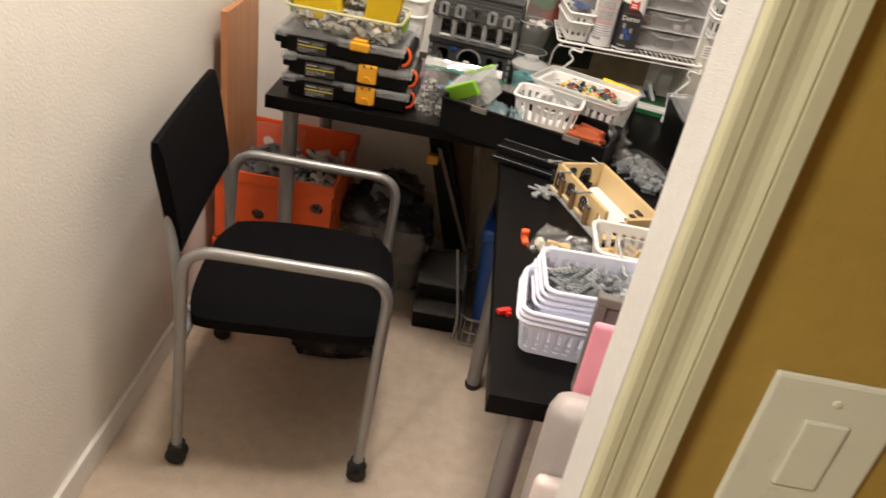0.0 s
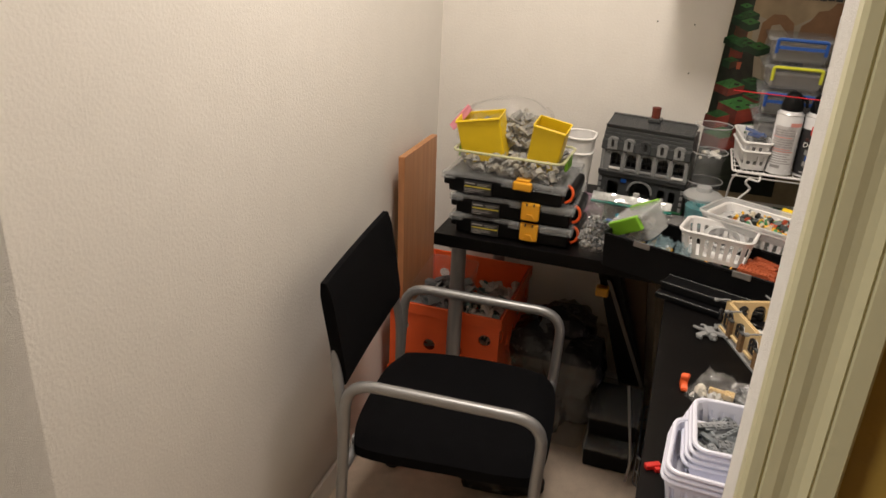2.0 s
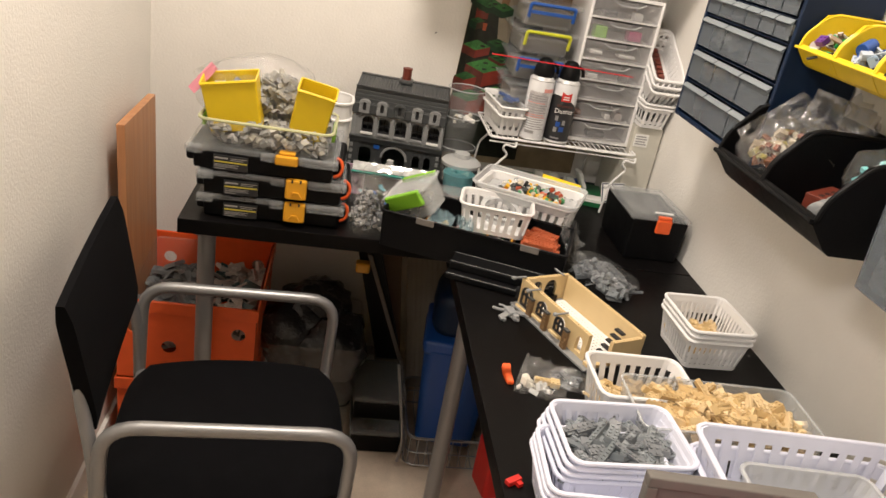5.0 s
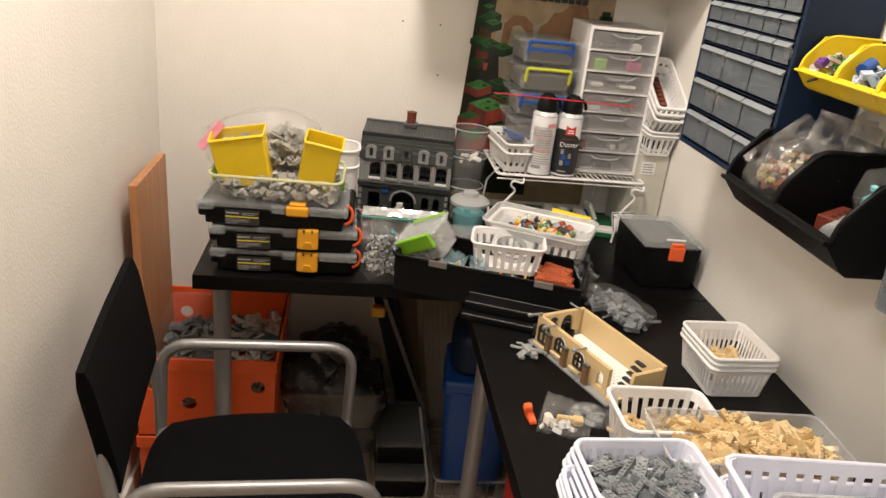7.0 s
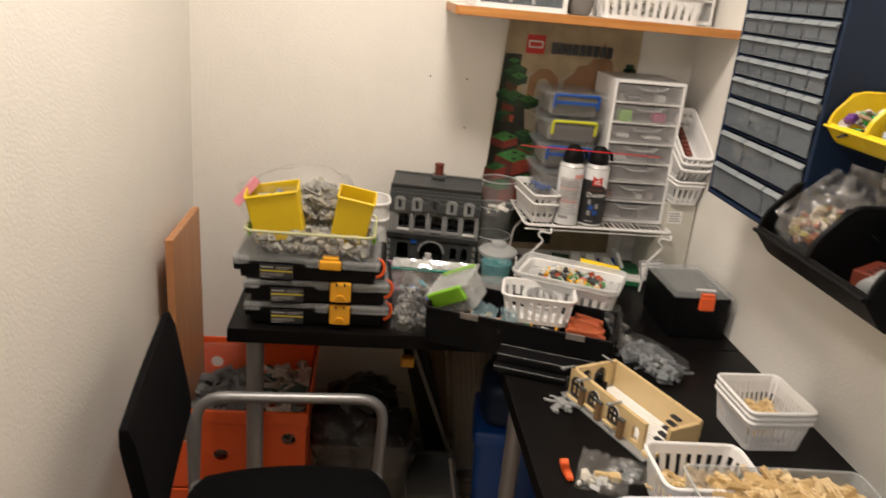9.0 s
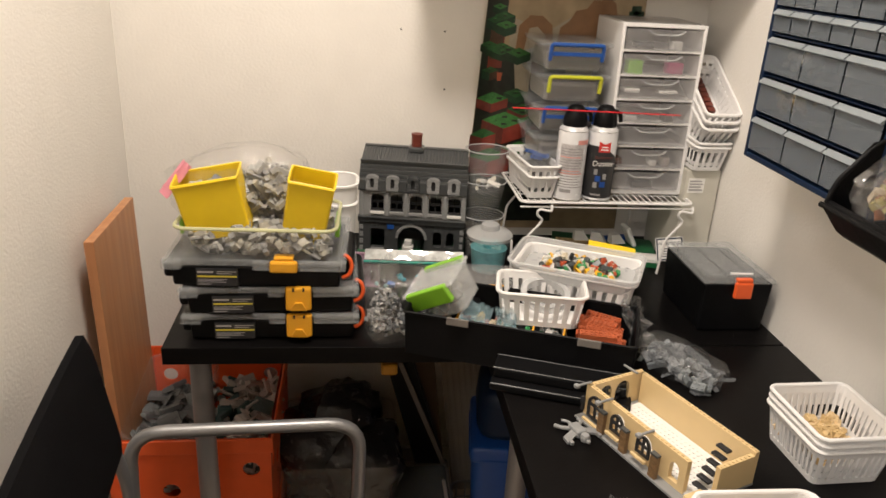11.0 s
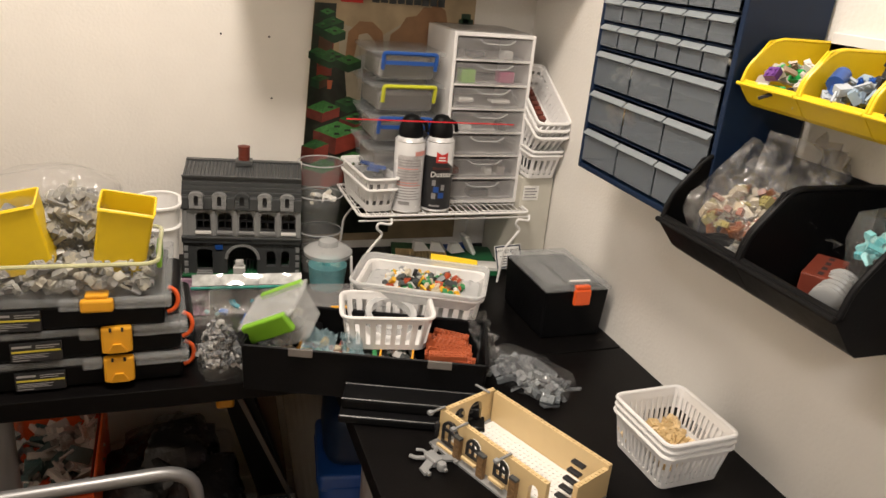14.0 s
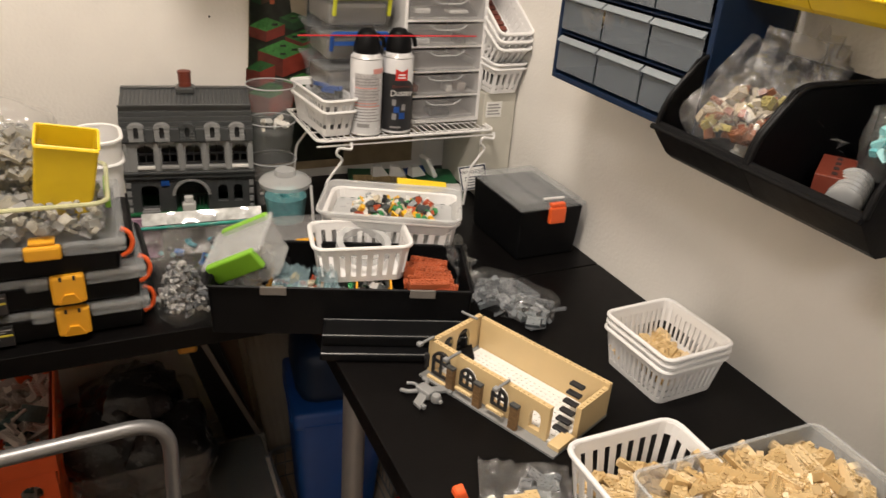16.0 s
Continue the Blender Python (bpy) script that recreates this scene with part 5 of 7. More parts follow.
me = bpy.data.meshes.new("rust_bricks"); me.from_pydata([tuple(p) for p in v], [], f); me.materials.append(M_RUSTS); o = new("rust_bricks", me); o.parent = tb; tagged(o, "long reddish orange bricks", kind="stuff")
pile("mixed_bricks", "mixed toy pieces", M_MIXED, (-0.05, 0.0, 0.010), 0.25, 0.085, 0.040, 110, 12, tb, dome=0.1)
for k, (x, sx_) in enumerate(((-0.085, 0.05), (-0.03, 0.035))):
    bm = B(); sheet(bm, sx_ * 1.1, 0.060, 90 + k, 10, 10, rise=0.012, thick=0.004); p = part("small_bag", bm, mat("pale_blue_film", (0.26, 0.38, 0.42), 0.2, alpha=0.38, var=0.3), tb, "pale blue plastic bag", smooth=True); p.matrix_basis = pose(x, -0.03, 0.062, 24, 10, 20 * k)
# slotted basket in front, tray and basket behind
basket("slotted_basket", "white slotted basket resting on the tackle box", 0.160, 0.106, 0.064, pose(0.893, -0.585, 0.797, 0, 0, -11), group="baskets on the tackle box", slot=0.0098, taper=0.88)
bm = B(); lathe(bm, [(0.036, 0), (0.047, 0), (0.047, 0.016), (0.036, 0.016), (0.036, 0)], 32)
solo("tape_roll", bm, M_FROST, "roll of pale translucent tape in the basket", "tape roll", pose(0.905, -0.570, 0.826, 14, 0, 0), smooth=True)
basket("slotted_basket", "white slotted basket under the sorting tray", 0.235, 0.140, 0.084, pose(0.988, -0.498, 0.782, 0, 0, -26), group="baskets on the tackle box", slot=0.010, taper=0.88)
tr = thing("sorting_tray", "frosted tray of mixed figure parts", "tray", pose(0.985, -0.495, 0.846, 0, 0, -26))
bm = B(); open_tub(bm, 0.250, 0.155, 0.030, 0.9, 0.02, 0.002, 0.0035); part("tub", bm, M_FROST, tr)
pile("mixed_bricks", "mixed toy figure parts in many colours", M_MIXED, (0.005, 0.0, 0.003), 0.15, 0.10, 0.030, 170, 13, tr, dome=0.7, sizes=((1, 1), (1, 2), (2, 2), (1, 3)), tilt=70)
bm = B(); box(bm, (-0.05, -0.02, 0), (0.05, 0.02, 0.006), 0.001); box(bm, (-0.05, -0.022, 0.006), (0.05, -0.018, 0.012)); solo("yellow_plate", bm, M_YELLOW, "yellow toy plate leaning behind the tray", "toy plate", pose(1.085, -0.405, 0.852, 30, 6, -14))
bm = B(); box(bm, (-0.0775, -0.045, 0), (0.0775, 0.045, 0.11), 0.003); solo("carton", bm, M_BLACK, "black parts case standing under the baskets", "case", pose(1.055, -0.405, H + 0.001, 0, 0, -26))

# clear organiser with amber latch, behind
oc = thing("clear_organiser", "clear parts organiser with amber latch", "organizer case", pose(0.80, -0.375, H + 0.001, 0, 0, -6))
bm = B(); box(bm, (-0.10, -0.05, 0), (0.10, 0.06, 0.034), 0.004); part("body", bm, M_CLEAR, oc)
bm = B(); box(bm, (-0.104, -0.054, 0.0345), (0.104, 0.064, 0.046), 0.004); part("lid", bm, M_CLOUD, oc)
bm = B(); box(bm, (0.03, -0.060, 0.030), (0.066, -0.050, 0.049), 0.002); part("latch", bm, M_AMBER, oc, "amber latch")

# ---- bags on the back table ----
zb = thing("silver_bag", "clear bag of small silver grey pieces", "plastic bag", pose(0.606, -0.560, H + 0.001, 0, 0, 15))
bm = B(); bag_mesh(bm, 0.072, 0.070, 0.145, 31, wrinkle=0.18); part("film", bm, M_BAG, zb, smooth=True)
pile("silver_pieces", "small silver grey pieces", mixed("silver_bits", [(0.36, 0.36, 0.36), (0.22, 0.23, 0.24), (0.48, 0.48, 0.47), (0.14, 0.15, 0.16)], 0.25), (0, -0.002, 0.002), 0.056, 0.054, 0.105, 460, 31, zb, thin=0.9, sizes=((1, 1),), tilt=90, dome=0.6)
tz = thing("zip_bag", "zip bag with green edge and blue pieces", "plastic bag", pose(0.672, -0.37, H + 0.012, 58, 0, -4))
bm = B(); sheet(bm, 0.215, 0.13, 41, rise=0.012, thick=0.012); part("film", bm, M_BAG, tz, smooth=True)
bm = B(); box(bm, (-0.108, 0.050, 0.006), (0.108, 0.056, 0.022), 0.002); part("zip", bm, mat("teal_zip", (0.03, 0.30, 0.24), 0.3), tz, "teal zip edge")
# near-white strip: the highlights along the bag's top edge, painted in
bm = B(); sheet(bm, 0.21, 0.022, 42, 20, 3, rise=0.006); p = part("edge_glint", bm, mat("painted_film_glint", (0.75, 0.78, 0.78), 0.1, 0.3, var=0.3, scale=90), tz, smooth=True); p.matrix_basis = pose(0, 0.068, 0.016)
pile("blue_pieces", "blue and teal small pieces", mixed("blue_bits", [(0.03, 0.15, 0.5), (0.05, 0.35, 0.45), (0.3, 0.5, 0.55), (0.1, 0.1, 0.12)]), (0, -0.01, 0.006), 0.16, 0.08, 0.016, 60, 41, tz, sizes=((1, 1), (1, 2)), tilt=60)
bm = B(); box(bm, (-0.035, -0.006, 0), (0.035, 0.006, 0.075), 0.002); solo("picture_card", bm, mat("printed_violet_card", (0.40, 0.24, 0.33), 0.3, var=0.9, scale=60), "small printed violet card pack leaning by the bags", "card pack", pose(0.565, -0.335, H + 0.001, -14, 0, -6))
def lime_pose():
    """The tipped box: its lid faces up, towards the door and the side wall."""
    a = Vector((0.083, -0.060, 0.058)).normalized()
    b = Vector((0.040, 0.078, 0.023))
    b = (b - a * a.dot(b)).normalized()
    n = a.cross(b)
    m = Matrix((a, b, n)).transposed().to_4x4()
    m.translation = Vector((0.694, -0.562, 0.866)) - n * 0.048
    return m


gl = thing("lime_lid_box", "clear box with lime green lid band, tipped over", "storage box", lime_pose())
M_MILK = mat("milky_box_plastic", (0.66, 0.68, 0.68), 0.25, var=0.06, scale=14, alpha=0.34)
bm = B(); open_tub(bm, 0.108, 0.088, 0.060, 0.9, 0.015, 0.002, z=-0.018); part("tub", bm, M_MILK, gl)
bm = B(); box(bm, (-0.057, -0.047, 0.042), (0.057, 0.047, 0.049), 0.003); part("lid", bm, M_MILK, gl)
for y in (-0.050, 0.040):
    bm = B(); box(bm, (-0.044, y - 0.003, 0.014 if y < 0 else 0.040), (0.046, y + 0.010, 0.0505), 0.003); part("band", bm, M_GREEN, gl, "lime green locking band")
pile("grey_bricks", "pale grey pieces", M_LGREYS, (0, -0.012, 0.003), 0.075, 0.045, 0.026, 50, 52, gl, sizes=((1, 1), (1, 2), (2, 2)), tilt=60)
bm = B(); box(bm, (-0.06, -0.04, 0), (0.06, 0.04, 0.055), 0.004); solo("carton", bm, M_BLACK, "small black case propping up the lime box", "case", pose(0.735, -0.50, H + 0.002, 0, 0, -12))

# ---- black tool box by the side wall ----
tbx = thing("parts_box", "deep black box with smoky compartment lid and orange latch", "tool box", pose(1.302, -0.450, H + 0.001, 0, 0, 0))
bm = B(); box(bm, (-0.071, -0.100, 0), (0.071, 0.100, 0.106), 0.004, taper=0.94); part("body", bm, M_BLACK, tbx)
bm = B(); box(bm, (-0.075, -0.104, 0.1065), (0.075, 0.104, 0.115), 0.003)
for x0, x1 in ((-0.068, -0.026), (-0.022, 0.022), (0.026, 0.068)):
    box(bm, (x0, -0.094, 0.115), (x1, 0.096, 0.1205), 0.002)
part("lid", bm, M_LID, tbx, "smoky translucent lid in three panels")
bm = B(); box(bm, (-0.012, -0.112, 0.078), (0.024, -0.101, 0.112), 0.003); box(bm, (-0.010, -0.110, 0.1125), (0.022, -0.098, 0.120), 0.002); part("latch", bm, M_ORANGE, tbx, "orange latch")
bm = B(); tube(bm, [(-0.015, -0.086, 0.1225), (0.03, -0.088, 0.1225)], 0.0025, 6); part("lid_hook", bm, M_WHITE, tbx)

bgb = thing("grey_brick_bag", "clear bag of grey bricks on the table", "plastic bag", pose(1.132, -0.690, H + 0.001, 0, 0, 28))
bm = B(); bag_mesh(bm, 0.095, 0.185, 0.048, 61, wrinkle=0.12); part("film", bm, M_BAG, bgb, smooth=True)
pile("grey_bricks", "loose grey toy bricks", M_GREYS, (0, -0.01, 0.002), 0.07, 0.14, 0.040, 130, 61, bgb, dome=0.6)
bm = B(); sheet(bm, 0.06, 0.10, 62, rise=0.02, thick=0.001); p = part("bag_mouth", bm, M_BAG, bgb, smooth=True); p.matrix_basis = pose(-0.012, 0.105, 0.045, 60, 0, 10)


# ---- tan toy building under construction ----
def tan_building():
    t = thing("toy_house_storey", "tan toy brick storey with arched windows, roofless", "toy building", pose(0.9105, -0.832, H + 0.001, 0, 0, 22.5))
    # its own x runs across, -y runs along the street front; the near left corner row is the street front
    LW, LD, h = 0.121, 0.243, 0.058
    bm = B(); box(bm, (-0.009, -LD - 0.0005, 0), (LW + 0.001, 0.001, 0.0034)); part("baseplate", bm, M_MGREY, t, "grey baseplate")
    bm = B(); box(bm, (0.010, -LD + 0.010, 0.0036), (LW - 0.009, -0.018, 0.0062)); part("floor_tiles", bm, M_PAPER, t, "white studded floor")
    v, f = [], []
    for i in range(11):
        for j in range(24):
            m = pose(0.016 + 0.0084 * i, -LD + 0.016 + 0.0086 * j, 0.0062)
            k0 = len(v)
            v += [m @ Vector((0.0024 * math.cos(k * math.tau / 6), 0.0024 * math.sin(k * math.tau / 6), z)) for z in (0, 0.0016) for k in range(6)]
            f += [(k0 + k, k0 + (k + 1) % 6, k0 + 6 + (k + 1) % 6, k0 + 6 + k) for k in range(6)] + [tuple(k0 + 6 + k for k in range(6))]
    me = bpy.data.meshes.new("floor_studs"); me.from_pydata([tuple(p) for p in v], [], f); me.materials.append(M_PAPER); o = new("floor_studs", me); o.parent = t

    def wall(name, p0, p1, openings=(), zt=h, thick=0.0078, z0=0.0036):
        """A wall from p0 to p1 with arched openings (start, end, sill, head), and studs along its top."""
        p0, p1 = Vector(p0), Vector(p1)
        L = (p1 - p0).length
        u = (p1 - p0) / L
        n = Vector((-u.y, u.x, 0)) * thick
        bm = B()
        P = lambda s, w, z: p0 + u * s + n * w + Vector((0, 0, z))
        def slab(s0, s1, za, zb, zc=None, zd=None):
            zc, zd = za if zc is None else zc, zb if zd is None else zd
            hexa(bm, [P(s0, 0, za), P(s1, 0, zc), P(s1, 1, zc), P(s0, 1, za), P(s0, 0, zb), P(s1, 0, zd), P(s1, 1, zd), P(s0, 1, zb)])
        s = 0.0
        for a0, a1, sill, head in openings:
            slab(s, a0, z0, zt)
            if sill > z0:
                slab(a0, a1, z0, sill)
            r, c = (a1 - a0) / 2, (a0 + a1) / 2
            for k in range(8):
                sa, sb = a0 + (a1 - a0) * k / 8, a0 + (a1 - a0) * (k + 1) / 8
                g = lambda q: head - r + math.sqrt(max(0, r * r - (q - c) ** 2))
                slab(sa, sb, g(sa), zt, g(sb), zt)
            s = a1
        slab(s, L, z0, zt)
        k, sb = 0, B()
        while STUD * (k + 0.5) < L:
            q = P(STUD * (k + 0.5), 0.5, 0)
            lathe(sb, [(0.0024, zt), (0.0024, zt + 0.0017), (0, zt + 0.0017)], 8, (q.x, q.y, 0))
            k += 1
        bmesh.ops.remove_doubles(bm, verts=bm.verts[:], dist=0.00005)
        part(name, bm, M_TAN, t)
        return tagged(part("stud_strip", sb, M_TAN, t), kind="stuff")

    # front on the street (x = 0), back wall at x = LW, ends
    wall("street_wall", (0.0079, 0, 0), (0.0079, -0.218, 0), [(0.012, 0.046, 0.008, 0.050), (0.066, 0.094, 0.016, 0.048), (0.124, 0.152, 0.016, 0.048), (0.188, 0.206, 0.012, 0.042)])
    wall("back_wall", (LW, -LD, 0), (LW, -0.012, 0))
    wall("end_wall", (LW, 0, 0), (0.0082, 0, 0), [(0.028, 0.058, 0.008, 0.050), (0.066, 0.090, 0.008, 0.050)])
    wall("near_end_wall", (0.045, -LD, 0), (LW - 0.008, -LD, 0), zt=h - 0.006)
    part("tan_tile", box(B(), (0.002, -LD, 0.0036), (0.040, -LD + 0.018, 0.0100), 0.0006), M_TAN, t)
    for a0, a1, sill in ((0.012, 0.046, 0.008), (0.066, 0.094, 0.016), (0.124, 0.152, 0.016)):
        bm = B(); c, r = (a0 + a1) / 2, (a1 - a0) / 2
        box(bm, (0.003, -a1, sill), (0.006, -a1 + 0.0045, 0.036)); box(bm, (0.003, -a0 - 0.0045, sill), (0.006, -a0, 0.036)); box(bm, (0.003, -c - 0.0018, sill), (0.006, -c + 0.0018, 0.046)); box(bm, (0.003, -a1 + 0.0045, 0.0305), (0.006, -a0 - 0.0045, 0.0345)); box(bm, (0.003, -a1 + 0.0045, sill), (0.006, -a0 - 0.0045, sill + 0.004))
        part("window_frame", bm, M_INK, t)
        bm = B()
        for k in range(10):
            q0, q1 = math.pi * k / 10, math.pi * (k + 1) / 10
            zc = (0.050 if a0 < 0.02 else 0.048) - r
            A = lambda rr, q, x: (x, -c + rr * math.cos(q), zc + rr * math.sin(q))
            hexa(bm, [A(r - 0.0045, q0, 0.0028), A(r, q0, 0.0028), A(r, q0, 0.0062), A(r - 0.0045, q0, 0.0062), A(r - 0.0045, q1, 0.0028), A(r, q1, 0.0028), A(r, q1, 0.0062), A(r - 0.0045, q1, 0.0062)])
        part("window_arch", bm, M_INK, t)
        bm = B(); box(bm, (-0.005, -a1 - 0.001, sill - 0.005), (0.0, -a0 + 0.001, sill - 0.0005), 0.0008); part("sill", bm, M_TAN, t)
    bm = B()
    for k in range(3):
        box(bm, (0.031 + 0.013 * k, -0.0052, 0.009), (0.036 + 0.013 * k, -0.0022, 0.05)); box(bm, (0.028, -0.0052, 0.016 + 0.012 * k), (0.088, -0.0022, 0.020 + 0.012 * k))
    part("window_frame", bm, M_INK, t)
    M_BRN = mat("mottled_brown_masonry", (0.22, 0.13, 0.06), 0.45, var=0.3, scale=150)
    for s in (0.049, 0.100, 0.164):
        c = part("column", box(B(), (-0.0065, -s - 0.013, 0.0036), (0.0, -s, 0.040)), M_BRN, t, "brown masonry column")
        for k in range(5):
            bm = B(); box(bm, (-0.0074, -s - 0.0128 + 0.0015 * (k % 2), 0.005 + 0.007 * k), (-0.0066, -s - 0.001, 0.0102 + 0.007 * k)); part("masonry_block", bm, M_BRN, c)
        bm = B(); box(bm, (-0.008, -s - 0.0138, 0.0402), (0.0, -s + 0.0005, 0.044), 0.0006); part("column_cap", bm, M_DGREY, c)
    for s, y in ((0.0, 0.0), (0.052, 0.0), (0.142, 0.0)):
        bm = B(); tube(bm, [(-0.020, -s - 0.004, 0.0622), (0.012, -s - 0.004, 0.0622)], 0.0022, 6); box(bm, (-0.021, -s - 0.008, 0.0595), (-0.013, -s, 0.065), 0.001); part("lamp_arm", bm, M_MGREY, t, "grey bar laid on the wall top")
    bm = B(); tube(bm, [(0.098, 0.016, 0.0622), (0.100, -0.014, 0.0622)], 0.0022, 6); part("lamp_arm", bm, M_MGREY, t)
    for k in range(6):
        bm = B(); box(bm, (0.034 + 0.011 * k, -LD + 0.012 + 0.0030 * k, 0.0064 + 0.0075 * k), (0.044 + 0.011 * k, -LD + 0.034 + 0.0030 * k, 0.0105 + 0.0075 * k), 0.001); part("stair_step", bm, M_INK, t, "black stair step")
    bm = B(); lathe(bm, [(0, 0.030), (0.0035, 0.030), (0.0045, 0.036), (0.003, 0.043), (0, 0.044)], 10, (-0.004, -0.008, 0)); box(bm, (-0.006, -0.010, 0.018), (-0.0005, -0.006, 0.030)); part("lantern", bm, M_INK, t)


tan_building()


def nested(name, label, x, y, turn, sx, sy, h, lifts, material, group, **kw):
    for k, dz in enumerate(lifts):
        basket(name, label, sx, sy, h, pose(x + 0.001 * (k % 2), y - 0.002 * k * (len(lifts) > 3), H + 0.001 + dz, 0, 0, turn + 0.5 * (k % 2)), material, group, **kw)


nested("slotted_basket", "white slotted basket in a nested stack by the wall", 1.256, -0.952, 2, 0.126, 0.140, 0.062, (0, 0.011, 0.022), M_WHITE, "nested baskets by the wall", slot=0.0055, taper=0.86, r=0.013)
pile("tan_tiles", "loose tan toy tiles lying in the top basket", M_TANS, (1.254, -0.948, H + 0.024), 0.092, 0.104, 0.020, 190, 71, sizes=((1, 1), (1, 2), (2, 2)), dome=0.3, turn=2)

b = basket("slotted_basket", "white slotted basket of tan bricks beside the tub", 0.158, 0.120, 0.078, pose(1.042, -1.178, H + 0.001, 0, 0, -1), slot=0.0095, taper=0.84)
pile("tan_bricks", "loose tan toy bricks", M_TANS, (0, 0, 0.003), 0.12, 0.08, 0.046, 90, 72, b, dome=0.2, thin=0.55, tilt=28, sizes=((1, 4), (2, 4), (1, 3), (2, 2), (1, 6)))
tu = thing("brick_tub", "large frosted tub heaped with tan toy bricks", "tub", pose(1.136, -1.264, H + 0.003, 0, 0, -2))
bm = B(); open_tub(bm, 0.284, 0.132, 0.090, 0.90, 0.014, 0.002, 0.0022); part("shell", bm, M_MILK, tu)
pile("tan_bricks", "heap of loose tan toy bricks", M_TANS, (0.022, 0.0, 0.003), 0.212, 0.108, 0.097, 400, 73, tu, dome=0.3, sizes=((1, 6), (2, 4), (1, 8), (2, 8), (2, 6), (1, 4), (2, 2), (1, 10)), thin=0.15, tilt=30)
for k, dz in enumerate((0.002, 0.013, 0.024, 0.035)):
    basket("slotted_basket", "white slotted basket in the tall nested stack", 0.174, 0.128, 0.062, pose(0.938 + 0.0035 * k, -1.346 - 0.001 * k, H + 0.001 + dz, 0, 0, 1 + 0.5 * (k % 2)), M_LILAC, "tall nested stack", slot=0.0085, taper=0.85)
for k, dz in enumerate((0.0, 0.009, 0.018)):
    basket("slotted_basket", "bluish white slotted basket in the low stack in front", 0.170, 0.130, 0.060, pose(0.915 + 0.002 * k, -1.390, H + 0.001 + dz, 0, 0, -3), M_LILAC, "low nested stack", slot=0.0085, taper=0.87)
pile("grey_bricks", "loose grey toy bricks lying in the top basket", M_GREYS, (0.949, -1.352, H + 0.048), 0.145, 0.095, 0.046, 190, 74, dome=0.3, thin=0.7, sizes=((1, 4), (2, 3), (1, 6), (2, 4), (2, 2), (1, 8)), tilt=25)
for dz in (0.0, 0.034):
    bw = basket("slotted_basket", "wide white slotted basket at the table's end", 0.295, 0.150, 0.094, pose(1.186, -1.440, H + 0.001 + dz, 0, 0, -4), M_LILAC, "wide nested baskets", slot=0.0125, taper=0.88)
tt = thing("frosted_tub", "shallow frosted tub lying in the wide basket", "tub", pose(1.200, -1.440, H + 0.042, 0, 0, -4))
bm = B(); open_tub(bm, 0.19, 0.11, 0.045, 0.9, 0.02); part("shell", bm, M_FROST, tt)

# small things on the side table
bm = B(); hexa(bm, [(-0.006, -0.026, 0), (0.006, -0.026, 0), (0.007, 0.0, 0), (-0.007, 0.0, 0), (-0.005, -0.026, 0.007), (0.005, -0.026, 0.007), (0.006, 0.0, 0.011), (-0.006, 0.0, 0.011)]); hexa(bm, [(-0.007, 0.0, 0), (0.007, 0.0, 0), (0.016, 0.028, 0), (-0.002, 0.028, 0), (-0.006, 0.0, 0.011), (0.006, 0.0, 0.011), (0.014, 0.028, 0.008), (0.0, 0.028, 0.008)])
bmesh.ops.remove_doubles(bm, verts=bm.verts[:], dist=0.0002); bmesh.ops.bevel(bm, geom=bm.edges[:], offset=0.0015, segments=2, affect="EDGES")
solo("brick_separator", bm, M_ORANGE, "bright orange brick separator tool", "tool", pose(0.850, -1.092, H + 0.001, 0, 0, 6), smooth=True)
def toy_beast():
    t = thing("grey_toy_beast", "small light grey toy gargoyle lying on the table", "toy", pose(0.893, -0.880, H + 0.001, 0, 0, 20))
    part("body", box(B(), (-0.009, -0.014, 0.0), (0.009, 0.014, 0.013), 0.003), M_MGREY, t)
    bm = B(); lathe(bm, [(0, 0), (0.007, 0.001), (0.0085, 0.006), (0.006, 0.012), (0, 0.013)], 12, (0, -0.021, 0)); box(bm, (-0.003, -0.032, 0.002), (0.003, -0.026, 0.007), 0.001); part("head", bm, M_MGREY, t, smooth=True)
    for s_ in (-1, 1):
        bm = B(); hexa(bm, [(s_ * 0.007, -0.010, 0.004), (s_ * 0.032, -0.022, 0.002), (s_ * 0.030, -0.006, 0.002), (s_ * 0.007, 0.004, 0.004), (s_ * 0.007, -0.010, 0.008), (s_ * 0.032, -0.022, 0.006), (s_ * 0.030, -0.006, 0.006), (s_ * 0.007, 0.004, 0.008)]); box(bm, (s_ * 0.026 - 0.003, -0.026, 0.002), (s_ * 0.026 + 0.003, -0.018, 0.008), 0.001); part("wing", bm, M_MGREY, t)
        bm = B(); tube(bm, rounded_path([(s_ * 0.007, 0.010, 0.005), (s_ * 0.020, 0.016, 0.006), (s_ * 0.022, 0.028, 0.003)], 0.006), 0.0032, 8); part("leg", bm, M_MGREY, t, smooth=True)
    bm = B(); tube(bm, rounded_path([(0, 0.013, 0.005), (0.002, 0.026, 0.005), (-0.006, 0.034, 0.004)], 0.006), 0.0025, 8); part("tail", bm, M_MGREY, t, smooth=True)


